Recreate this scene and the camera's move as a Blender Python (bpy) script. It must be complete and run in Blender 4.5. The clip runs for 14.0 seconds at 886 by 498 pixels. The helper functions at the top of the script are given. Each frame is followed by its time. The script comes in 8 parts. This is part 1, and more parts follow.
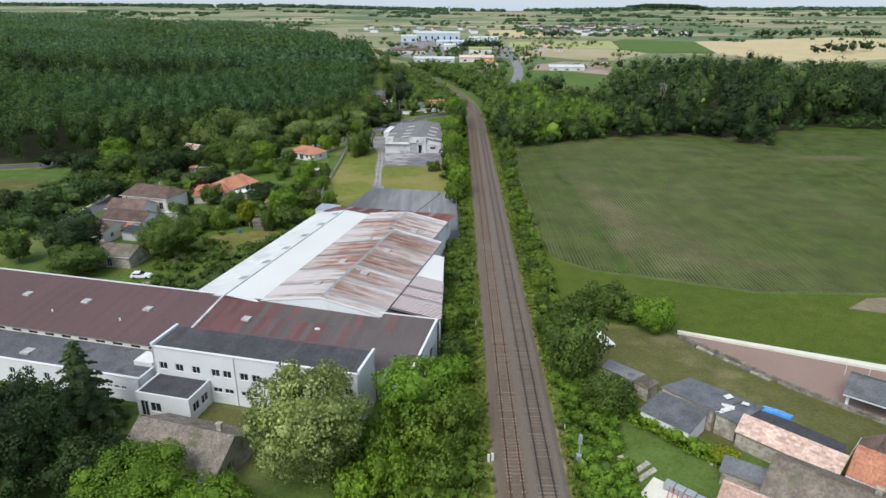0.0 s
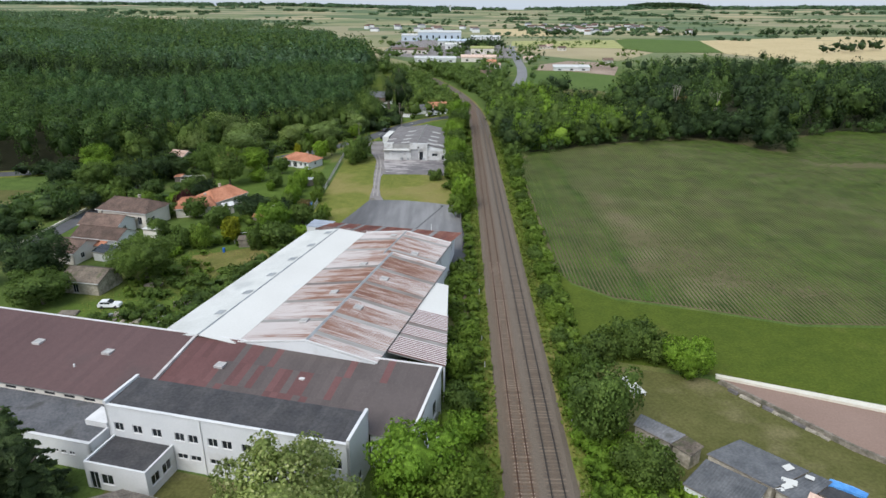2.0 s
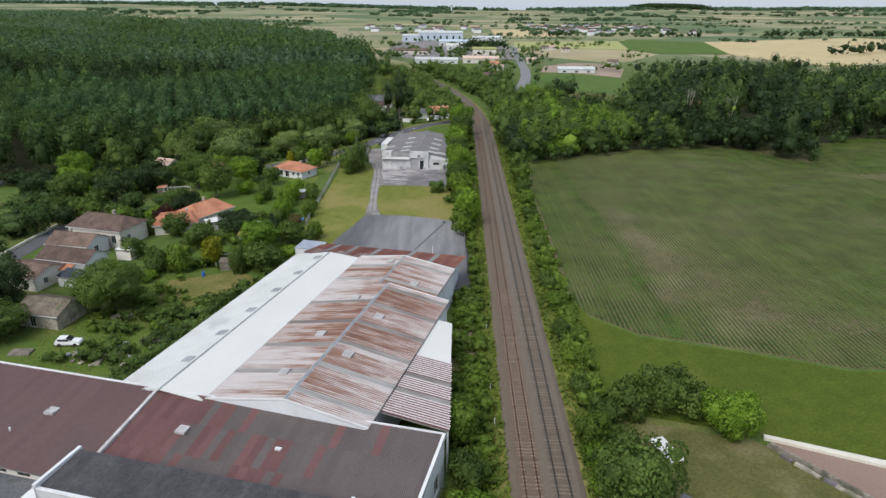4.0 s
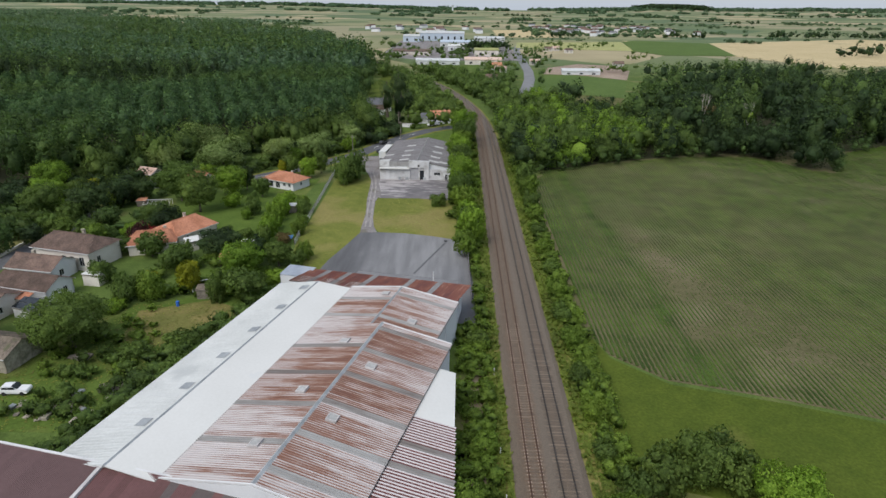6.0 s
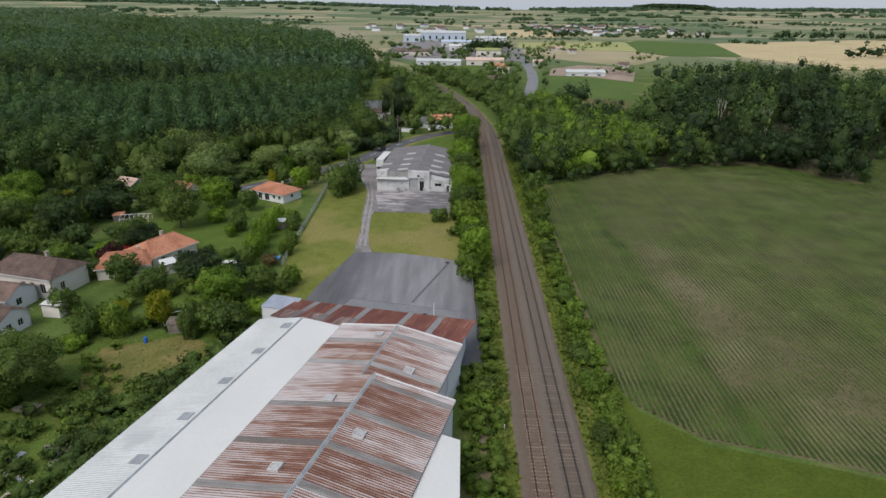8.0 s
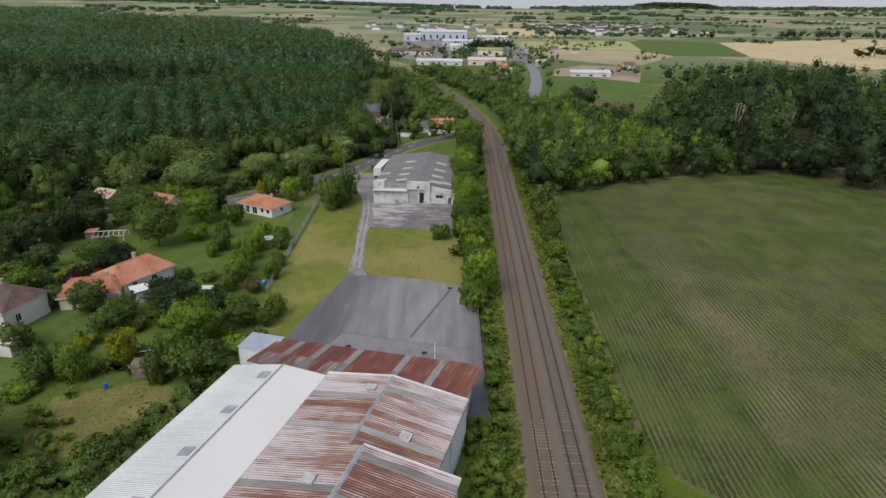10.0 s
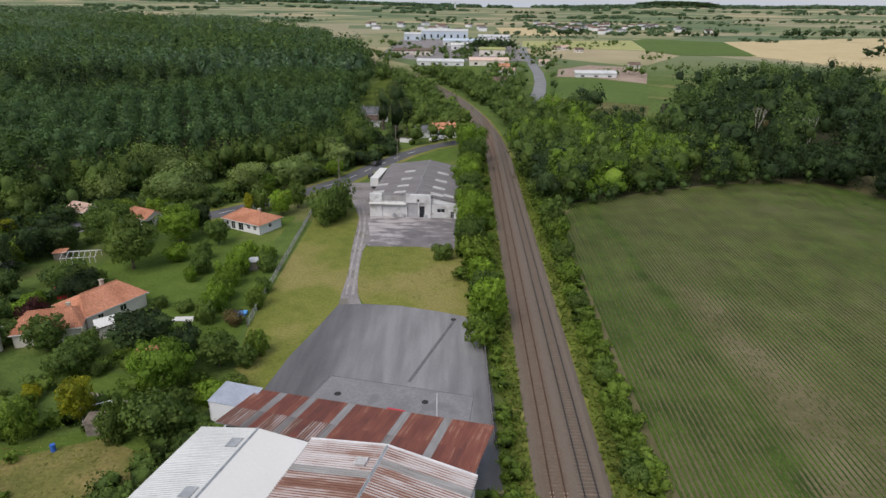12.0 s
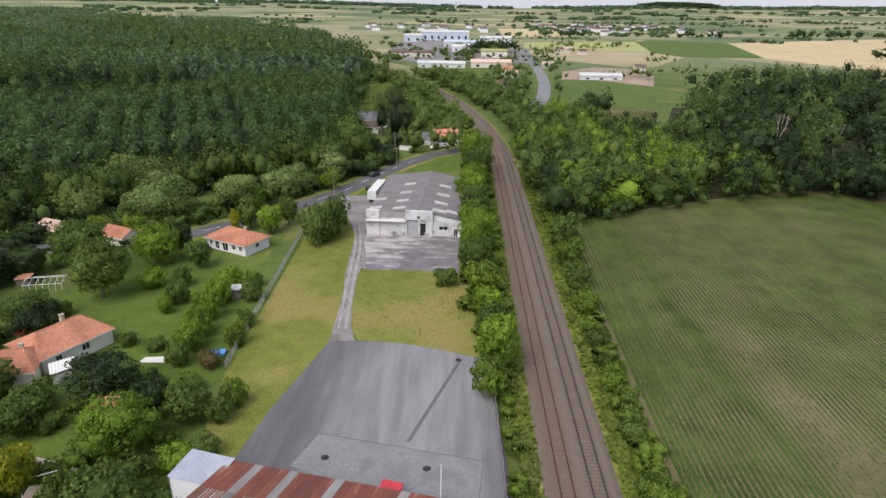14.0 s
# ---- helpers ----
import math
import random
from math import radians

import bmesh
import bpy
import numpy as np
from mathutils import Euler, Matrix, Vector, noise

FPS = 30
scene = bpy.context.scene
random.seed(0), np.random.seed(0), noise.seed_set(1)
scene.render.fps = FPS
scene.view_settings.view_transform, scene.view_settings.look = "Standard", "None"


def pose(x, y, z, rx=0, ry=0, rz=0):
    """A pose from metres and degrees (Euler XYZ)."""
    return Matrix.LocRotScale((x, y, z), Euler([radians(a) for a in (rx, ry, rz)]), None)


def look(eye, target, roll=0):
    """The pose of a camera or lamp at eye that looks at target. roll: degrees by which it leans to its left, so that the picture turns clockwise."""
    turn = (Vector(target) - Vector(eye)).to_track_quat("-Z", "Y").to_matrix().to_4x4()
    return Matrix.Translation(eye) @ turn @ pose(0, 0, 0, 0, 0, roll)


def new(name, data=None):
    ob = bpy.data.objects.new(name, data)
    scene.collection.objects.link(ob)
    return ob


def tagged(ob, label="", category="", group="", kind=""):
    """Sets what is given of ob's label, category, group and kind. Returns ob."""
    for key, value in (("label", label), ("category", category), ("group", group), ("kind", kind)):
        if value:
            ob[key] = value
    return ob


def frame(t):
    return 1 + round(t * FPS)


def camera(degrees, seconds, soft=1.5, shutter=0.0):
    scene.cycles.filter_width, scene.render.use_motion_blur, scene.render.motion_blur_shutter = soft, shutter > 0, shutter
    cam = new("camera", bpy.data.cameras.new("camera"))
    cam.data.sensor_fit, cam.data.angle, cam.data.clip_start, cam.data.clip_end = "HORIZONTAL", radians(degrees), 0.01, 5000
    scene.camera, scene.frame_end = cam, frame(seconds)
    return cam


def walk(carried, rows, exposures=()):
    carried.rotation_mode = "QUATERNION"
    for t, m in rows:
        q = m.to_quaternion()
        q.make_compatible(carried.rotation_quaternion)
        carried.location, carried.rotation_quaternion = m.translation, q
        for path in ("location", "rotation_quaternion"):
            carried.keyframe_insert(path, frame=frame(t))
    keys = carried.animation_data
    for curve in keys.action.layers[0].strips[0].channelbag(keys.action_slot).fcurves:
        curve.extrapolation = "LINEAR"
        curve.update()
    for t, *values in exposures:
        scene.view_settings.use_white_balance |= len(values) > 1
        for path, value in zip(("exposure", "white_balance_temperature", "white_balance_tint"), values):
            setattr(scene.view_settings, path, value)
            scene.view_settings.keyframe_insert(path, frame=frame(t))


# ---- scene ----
cam = camera(70.07, 14.0)
walk(cam, [
    (0, look((-6.569, -1.471, 51.705), (-8.541, 91.851, 15.829), 0.283)),
    (2, look((-7.495, 12.823, 51.480), (-9.565, 106.079, 15.438), 0.307)),
    (4, look((-8.243, 26.964, 51.314), (-10.381, 120.226, 15.290), 0.471)),
    (6, look((-8.886, 40.945, 51.185), (-11.088, 134.210, 15.173), 0.639)),
    (8, look((-9.493, 54.756, 51.071), (-11.772, 147.987, 14.975), 0.735)),
    (10, look((-10.133, 68.390, 50.950), (-12.504, 161.554, 14.688), 0.738)),
    (12, look((-10.878, 81.838, 50.799), (-13.345, 174.948, 14.407), 0.685)),
    (14, look((-11.796, 95.091, 50.598), (-14.339, 188.247, 14.327), 0.672)),
], exposures=[(0, 0.54, 6250, 9), (2, 0.49, 6330, 10), (4.5, 0.35, 6420, 11), (6.5, 0.2, 6460, 12), (8, 0.13, 6500, 13), (11, 0.17, 6640, 15), (12.5, 0.31, 6660, 16), (14, 0.57, 6680, 17)])

# ---- daylight: bright overcast, the sun soft behind thin cloud ----
SUN_ELEVATION, SUN_AZIMUTH = radians(50), radians(212)
world = bpy.data.worlds.new("overcast_sky")
scene.world = world
world.use_nodes = True
wn = world.node_tree.nodes
sky = wn.new("ShaderNodeTexSky")
sky.sky_type = "NISHITA"
sky.sun_disc = False
sky.sun_elevation, sky.sun_rotation = SUN_ELEVATION, SUN_AZIMUTH
sky.air_density, sky.dust_density, sky.ozone_density = 1.0, 1.0, 1.0
wn["Background"].inputs["Strength"].default_value = 0.12
cloud = wn.new("ShaderNodeMix")
cloud.data_type = "RGBA"
cloud.inputs[0].default_value = 0.8
cloud.inputs[7].default_value = (3.6, 4.1, 4.8, 1)
world.node_tree.links.new(sky.outputs["Color"], cloud.inputs[6])
world.node_tree.links.new(cloud.outputs[2], wn["Background"].inputs["Color"])
sun = new("sun", bpy.data.lights.new("sun", "SUN"))
sun.data.energy, sun.data.angle, sun.data.color = 2.2, radians(40), (1.0, 0.965, 0.9)
sun_from = Vector((math.sin(SUN_AZIMUTH) * math.cos(SUN_ELEVATION), math.cos(SUN_AZIMUTH) * math.cos(SUN_ELEVATION), math.sin(SUN_ELEVATION)))
sun.matrix_world = look(sun_from * 300, (0, 0, 0))

# ---- materials ----


def graph(name):
    m = bpy.data.materials.new(name)
    m.use_nodes = True
    return m, m.node_tree.nodes, m.node_tree.links, m.node_tree.nodes["Principled BSDF"]


def noise_of(n, l, coords, scale, detail=4, stretch=None):
    mp = n.new("ShaderNodeMapping")
    mp.inputs["Scale"].default_value = stretch or (1, 1, 1)
    mp.inputs["Rotation"].default_value = (0.61, 0.37, 0.23)
    l.new(coords, mp.inputs["Vector"])
    coords = mp.outputs["Vector"]
    t = n.new("ShaderNodeTexNoise")
    t.inputs["Scale"].default_value, t.inputs["Detail"].default_value = scale, detail
    l.new(coords, t.inputs["Vector"])
    return t.outputs["Fac"]


def ramp_of(n, l, fac, stops):
    r = n.new("ShaderNodeValToRGB")
    el = r.color_ramp.elements
    while len(el) < len(stops):
        el.new(0.5)
    for e, (p, c) in zip(el, stops):
        e.position, e.color = p, (*c, 1)
    l.new(fac, r.inputs["Fac"])
    return r.outputs["Color"]


def mix_of(n, l, fac, a, b, blend="MIX"):
    m = n.new("ShaderNodeMix")
    m.data_type, m.blend_type = "RGBA", blend
    for value, socket in ((fac, m.inputs[0]), (a, m.inputs[6]), (b, m.inputs[7])):
        if isinstance(value, (int, float)):
            socket.default_value = value
        elif isinstance(value, tuple):
            socket.default_value = (*value, 1)
        else:
            l.new(value, socket)
    return m.outputs[2]


def math_of(n, l, op, a, b=0.0):
    m = n.new("ShaderNodeMath")
    m.operation = op
    for value, socket in ((a, m.inputs[0]), (b, m.inputs[1])):
        if isinstance(value, (int, float)):
            socket.default_value = value
        else:
            l.new(value, socket)
    return m.outputs[0]


def surf(name, c1, c2, rough=0.85, s1=0.25, s2=3.0, fine=0.3, bump=0.25, metal=0.0, rnd=0.0, stain=None, stain_scale=0.12, stain_at=0.6, spec=0.3):
    """Weathered surface: two colours mixed by a broad noise, a fine grain, optional stains and a shift from object to object."""
    m, n, l, p = graph(name)
    pos = n.new("ShaderNodeNewGeometry").outputs["Position"]
    broad, grain = noise_of(n, l, pos, s1, 5), noise_of(n, l, pos, s2, 6)
    col = ramp_of(n, l, broad, [(0.34, c1), (0.66, c2)])
    col = mix_of(n, l, fine, col, ramp_of(n, l, grain, [(0.3, (0.25, 0.25, 0.25)), (0.7, (0.78, 0.78, 0.78))]), "OVERLAY")
    if stain:
        spots = noise_of(n, l, pos, stain_scale, 6)
        col = mix_of(n, l, ramp_of(n, l, spots, [(stain_at, (0, 0, 0)), (stain_at + 0.09, (0.75, 0.75, 0.75))]), col, stain)
    if rnd:
        r = n.new("ShaderNodeObjectInfo").outputs["Random"]
        col = mix_of(n, l, rnd, col, ramp_of(n, l, r, [(0.0, (0.2, 0.2, 0.2)), (1.0, (0.8, 0.8, 0.8))]), "OVERLAY")
    l.new(col, p.inputs["Base Color"])
    p.inputs["Roughness"].default_value, p.inputs["Metallic"].default_value = rough, metal
    p.inputs["Specular IOR Level"].default_value = spec
    if bump:
        b = n.new("ShaderNodeBump")
        b.inputs["Strength"].default_value, b.inputs["Distance"].default_value = bump, 0.05
        l.new(grain, b.inputs["Height"])
        l.new(b.outputs["Normal"], p.inputs["Normal"])
    return m


def leaves(name, dark, light, third=None, mottle=0.55):
    """Foliage: each clump its own tone, broad patches of another, a slight shift from plant to plant."""
    m, n, l, p = graph(name)
    geo = n.new("ShaderNodeNewGeometry")
    dark, light = tuple(c * 1.6 for c in dark), tuple(c * 1.5 for c in light)
    mid = tuple((a + b) / 2 for a, b in zip(dark, light))
    dark, light = (tuple(a * 0.85 + b * 0.15 for a, b in zip(q, mid)) for q in (dark, light))
    stops = [(0.0, dark), (0.8, light)] + ([(1.0, tuple(c * 1.35 for c in third))] if third else [])
    col = ramp_of(n, l, geo.outputs["Random Per Island"], stops)
    patch = noise_of(n, l, geo.outputs["Position"], 0.16, 3)
    col = mix_of(n, l, mottle, col, ramp_of(n, l, patch, [(0.35, (0.26, 0.27, 0.26)), (0.65, (0.74, 0.73, 0.62))]), "OVERLAY")
    r = n.new("ShaderNodeObjectInfo").outputs["Random"]
    col = mix_of(n, l, 0.5, col, ramp_of(n, l, r, [(0.0, (0.36, 0.4, 0.38)), (0.5, (0.5, 0.5, 0.5)), (1.0, (0.64, 0.6, 0.5))]), "OVERLAY")
    fine = noise_of(n, l, geo.outputs["Position"], 7.0, 3)
    col = mix_of(n, l, 0.75, col, ramp_of(n, l, fine, [(0.36, (0.3, 0.31, 0.29)), (0.62, (0.7, 0.69, 0.63))]), "OVERLAY")
    bp = n.new("ShaderNodeBump")
    bp.inputs["Strength"].default_value, bp.inputs["Distance"].default_value = 0.7, 0.12
    l.new(fine, bp.inputs["Height"])
    l.new(bp.outputs["Normal"], p.inputs["Normal"])
    l.new(col, p.inputs["Base Color"])
    p.inputs["Roughness"].default_value = 0.6
    p.inputs["Specular IOR Level"].default_value = 0.2
    thin, both = n.new("ShaderNodeBsdfTranslucent"), n.new("ShaderNodeMixShader")
    l.new(mix_of(n, l, 0.35, col, (1.0, 1.0, 0.35), "MULTIPLY"), thin.inputs["Color"])
    both.inputs[0].default_value = 0.42
    l.new(p.outputs[0], both.inputs[1])
    l.new(thin.outputs[0], both.inputs[2])
    l.new(both.outputs[0], n["Material Output"].inputs["Surface"])
    return m


def glass_dark(name):
    m, n, l, p = graph(name)
    p.inputs["Base Color"].default_value = (0.02, 0.025, 0.03, 1)
    p.inputs["Roughness"].default_value = 0.12
    return m


def sheet_metal(name, stops, tone=0.5, pitch=2.0, trough=0.0, fall=0.0):
    """Painted corrugated sheet, streaked along its fall; every sheet has weathered by itself."""
    m, n, l, p = graph(name)
    tc = n.new("ShaderNodeTexCoord").outputs["Object"]
    r = n.new("ShaderNodeObjectInfo").outputs["Random"]
    off = n.new("ShaderNodeVectorMath")
    off.operation = "ADD"
    cmb = n.new("ShaderNodeCombineXYZ")
    l.new(math_of(n, l, "MULTIPLY", r, 91.0), cmb.inputs[0])
    l.new(math_of(n, l, "MULTIPLY", r, 47.0), cmb.inputs[1])
    l.new(tc, off.inputs[0])
    l.new(cmb.outputs[0], off.inputs[1])
    streak = noise_of(n, l, off.outputs[0], 1.0, 5, (4.2, 0.22, 1))
    blotch = noise_of(n, l, off.outputs[0], 1.0, 4, (0.7, 0.3, 1))
    v = math_of(n, l, "ADD", math_of(n, l, "MULTIPLY", streak, 0.6), math_of(n, l, "MULTIPLY", blotch, 0.6))
    v = math_of(n, l, "ADD", v, math_of(n, l, "MULTIPLY", math_of(n, l, "SUBTRACT", r, 0.5), tone))
    if fall:
        sf = n.new("ShaderNodeSeparateXYZ")
        l.new(tc, sf.inputs[0])
        v = math_of(n, l, "ADD", v, math_of(n, l, "MULTIPLY", math_of(n, l, "ADD", sf.outputs[1], 5.0), fall))
    if trough:
        sx = n.new("ShaderNodeSeparateXYZ")
        l.new(tc, sx.inputs[0])
        low = math_of(n, l, "LESS_THAN", math_of(n, l, "FRACT", math_of(n, l, "MULTIPLY", sx.outputs[0], pitch)), 0.5)
        v = math_of(n, l, "ADD", v, math_of(n, l, "MULTIPLY", math_of(n, l, "SUBTRACT", low, 0.5), trough))
    col = ramp_of(n, l, v, stops)
    l.new(col, p.inputs["Base Color"])
    p.inputs["Roughness"].default_value = 0.62
    b = n.new("ShaderNodeBump")
    b.inputs["Strength"].default_value, b.inputs["Distance"].default_value = 0.2, 0.02
    l.new(streak, b.inputs["Height"])
    l.new(b.outputs["Normal"], p.inputs["Normal"])
    return m


RUST, RUST_DARK, PALE = (0.21, 0.088, 0.055), (0.13, 0.06, 0.042), (0.5, 0.465, 0.46)
M = {
    "white_wall": surf("white_render", (0.62, 0.635, 0.65), (0.69, 0.7, 0.71), 0.9, 0.2, 5, 0.15, 0.1, stain=(0.48, 0.47, 0.45), stain_at=0.64),
    "stained_wall": surf("grimy_white_render", (0.5, 0.5, 0.5), (0.62, 0.625, 0.625), 0.9, 0.3, 4, 0.3, 0.15, stain=(0.34, 0.325, 0.31), stain_scale=0.4, stain_at=0.54),
    "roof_light_sheet": surf("clouded_roof_light", (0.36, 0.36, 0.35), (0.46, 0.46, 0.45), 0.6, 0.5, 4, 0.25, 0.05),
    "cream_wall": surf("cream_render", (0.62, 0.58, 0.52), (0.72, 0.68, 0.62), 0.9, 0.3, 5, 0.2, 0.15, stain=(0.45, 0.4, 0.35), stain_at=0.62),
    "stone_wall": surf("old_limestone", (0.3, 0.27, 0.22), (0.45, 0.41, 0.34), 0.95, 0.6, 2.5, 0.6, 0.8, stain=(0.16, 0.16, 0.11), stain_scale=0.5, stain_at=0.55),
    "dark_roof": surf("dark_red_sheeting", (0.13, 0.08, 0.079), (0.148, 0.092, 0.09), 0.65, 0.08, 2, 0.12, 0.1, rnd=0.08, stain=(0.11, 0.082, 0.08), stain_scale=0.08, stain_at=0.6),
    "roof_red_strip": surf("dark_red_repair_strip", (0.142, 0.07, 0.068), (0.165, 0.085, 0.082), 0.65, 0.2, 3, 0.15, 0.1, rnd=0.25),
    "roof_grey_strip": surf("grey_weathered_strip", (0.112, 0.094, 0.091), (0.13, 0.108, 0.104), 0.65, 0.2, 3, 0.15, 0.1, rnd=0.16),
    "black_roof": surf("bitumen_felt", (0.05, 0.05, 0.055), (0.075, 0.073, 0.075), 0.85, 0.5, 3, 0.4, 0.2, rnd=0.2),
    "grey_roof": surf("grey_fibre_cement", (0.13, 0.135, 0.145), (0.2, 0.2, 0.21), 0.9, 0.3, 3, 0.4, 0.3, stain=(0.09, 0.09, 0.085), stain_at=0.6, stain_scale=0.3),
    "trim": surf("pale_metal_trim", (0.6, 0.6, 0.6), (0.72, 0.72, 0.72), 0.6, 0.5, 5, 0.2, 0.05),
    "worn_trim": surf("weathered_pale_trim", (0.4, 0.38, 0.375), (0.56, 0.54, 0.53), 0.7, 0.6, 4, 0.35, 0.1, stain=(0.3, 0.27, 0.26), stain_scale=0.5, stain_at=0.56),
    "gutter": surf("grey_gutter", (0.16, 0.155, 0.15), (0.26, 0.25, 0.24), 0.7, 0.5, 4, 0.3, 0.1),
    "white_sheet": surf("white_coated_sheet", (0.6, 0.6, 0.575), (0.65, 0.65, 0.625), 0.85, 0.06, 3, 0.08, 0.03, stain=(0.54, 0.57, 0.58), stain_at=0.62),
    "grey_white_sheet": surf("weathered_white_sheet", (0.5, 0.515, 0.505), (0.58, 0.595, 0.585), 0.6, 0.2, 3, 0.15, 0.05, stain=(0.42, 0.44, 0.44), stain_at=0.6),
    "rust_sheet": sheet_metal("rusting_painted_sheet", [(0.4, (0.42, 0.36, 0.345)), (0.5, (0.31, 0.205, 0.165)), (0.6, (0.215, 0.1, 0.066)), (0.78, RUST_DARK)], 0.16, 3.0, 0.24, 0.014),
    "faded_sheet": sheet_metal("faded_painted_sheet", [(0.42, PALE), (0.55, (0.4, 0.345, 0.33)), (0.65, (0.29, 0.185, 0.15)), (0.78, (0.2, 0.095, 0.065))], 0.24, 3.0, 0.24, 0.02),
    "stripe_sheet": sheet_metal("striped_rusting_sheet", [(0.5, (0.58, 0.54, 0.54)), (0.6, (0.36, 0.2, 0.19)), (0.66, (0.17, 0.06, 0.055)), (0.85, (0.12, 0.045, 0.04))], 0.06, 2.222, 0.6),
    "red_sheet": sheet_metal("red_rust_sheet", [(0.36, (0.36, 0.19, 0.13)), (0.46, (0.24, 0.082, 0.05)), (0.66, (0.18, 0.055, 0.037)), (0.85, (0.115, 0.042, 0.032))], 0.2),
    "grey_sheet": sheet_metal("grey_translucent_sheet", [(0.3, (0.34, 0.34, 0.335)), (0.6, (0.24, 0.23, 0.22)), (0.85, (0.15, 0.13, 0.12))], 0.45),
    "tile_old": surf("bleached_mossy_tile", (0.17, 0.145, 0.12), (0.29, 0.25, 0.205), 0.95, 0.8, 4, 0.7, 0.7, rnd=0.2, stain=(0.1, 0.11, 0.045), stain_scale=0.35, stain_at=0.56),
    "ware_sheet": sheet_metal("grey_profiled_sheet", [(0.3, (0.2, 0.192, 0.198)), (0.6, (0.165, 0.157, 0.16)), (0.85, (0.125, 0.115, 0.112))], 0.3),
    "tile": surf("clay_roof_tile", (0.36, 0.15, 0.085), (0.5, 0.23, 0.14), 0.85, 0.35, 3, 0.5, 0.4, rnd=0.35),
    "tile_brown": surf("brown_roof_tile", (0.1, 0.07, 0.056), (0.17, 0.115, 0.092), 0.85, 0.5, 3, 0.5, 0.4, rnd=0.35),
    "tile_pale": surf("pale_roof_tile", (0.5, 0.34, 0.27), (0.6, 0.45, 0.37), 0.85, 0.6, 3, 0.4, 0.4, rnd=0.4),
    "tile_mossy": surf("mossy_roof_tile", (0.12, 0.1, 0.08), (0.2, 0.165, 0.13), 0.95, 0.7, 3, 0.6, 0.6, rnd=0.5, stain=(0.09, 0.1, 0.05), stain_scale=0.5, stain_at=0.55),
    "slate": surf("grey_slate", (0.08, 0.085, 0.092), (0.13, 0.134, 0.142), 0.7, 0.6, 3, 0.4, 0.3, rnd=0.4),
    "glass": glass_dark("window_glass"),
    "shutter": surf("grey_painted_wood", (0.3, 0.3, 0.31), (0.38, 0.38, 0.39), 0.7, 0.8, 6, 0.2, 0.1),
    "road": surf("road_asphalt", (0.075, 0.077, 0.083), (0.11, 0.112, 0.118), 0.9, 0.15, 3, 0.3, 0.1),
    "far_road": surf("bleached_road_asphalt", (0.17, 0.172, 0.18), (0.22, 0.222, 0.228), 0.9, 0.1, 3, 0.2, 0.1),
    "gravel": surf("pale_gravel", (0.19, 0.175, 0.172), (0.26, 0.24, 0.235), 0.95, 0.2, 3, 0.4, 0.3, stain=(0.14, 0.13, 0.1), stain_at=0.55, stain_scale=0.25),
    "concrete": surf("stained_concrete", (0.14, 0.132, 0.138), (0.24, 0.222, 0.23), 0.95, 0.15, 2, 0.35, 0.2, stain=(0.12, 0.11, 0.1), stain_at=0.52, stain_scale=0.2),
    "terrace": surf("pinkish_stabilised_sand", (0.24, 0.165, 0.132), (0.28, 0.195, 0.158), 0.95, 0.1, 4, 0.15, 0.1),
    "track_dust": surf("pale_track_dust", (0.24, 0.222, 0.21), (0.34, 0.315, 0.3), 0.95, 0.5, 3, 0.3, 0.1),
    "yard_joint": surf("tarred_joint", (0.1, 0.1, 0.105), (0.14, 0.14, 0.145), 0.9, 0.6, 4, 0.3, 0.1),
    "kerb_white": surf("whitewashed_kerb", (0.6, 0.57, 0.48), (0.68, 0.65, 0.56), 0.9, 0.4, 4, 0.2, 0.1),
    "ballast": None,
    "rail": surf("rusty_rail_steel", (0.075, 0.042, 0.03), (0.12, 0.07, 0.05), 0.6, 0.5, 8, 0.3, 0.1, metal=0.4),
    "rail_worn": surf("worn_rail_steel", (0.06, 0.05, 0.045), (0.09, 0.08, 0.072), 0.45, 0.5, 8, 0.3, 0.05, metal=0.7),
    "sleeper": surf("weathered_sleeper", (0.145, 0.112, 0.085), (0.175, 0.138, 0.108), 0.95, 1.0, 6, 0.4, 0.4, rnd=0.4),
    "clip": surf("pale_rail_clip", (0.36, 0.27, 0.22), (0.46, 0.36, 0.29), 0.8, 1, 8, 0.2, 0),
    "bark": surf("tree_bark", (0.09, 0.075, 0.06), (0.17, 0.145, 0.12), 0.95, 1.2, 6, 0.5, 0.6),
    "dead_wood": surf("bleached_dead_wood", (0.33, 0.3, 0.26), (0.46, 0.42, 0.37), 0.9, 1, 6, 0.3, 0.3),
    "plain_grey": surf("galvanised_metal", (0.3, 0.32, 0.33), (0.42, 0.44, 0.45), 0.55, 0.6, 5, 0.2, 0.05, metal=0.3),
    "blue": surf("blue_plastic", (0.03, 0.1, 0.42), (0.04, 0.16, 0.55), 0.5, 1, 5, 0.1, 0),
    "blue_tarp": surf("blue_tarpaulin", (0.07, 0.25, 0.62), (0.12, 0.36, 0.75), 0.5, 1.2, 5, 0.2, 0.3),
    "red_paint": surf("red_painted_steel", (0.45, 0.035, 0.05), (0.55, 0.06, 0.08), 0.5, 1, 5, 0.1, 0),
    "car_white": surf("white_car_paint", (0.75, 0.76, 0.78), (0.8, 0.81, 0.82), 0.25, 0.3, 5, 0.03, 0, spec=0.5),
    "car_dark": surf("dark_car_paint", (0.03, 0.03, 0.035), (0.05, 0.05, 0.055), 0.25, 0.3, 5, 0.03, 0, spec=0.5),
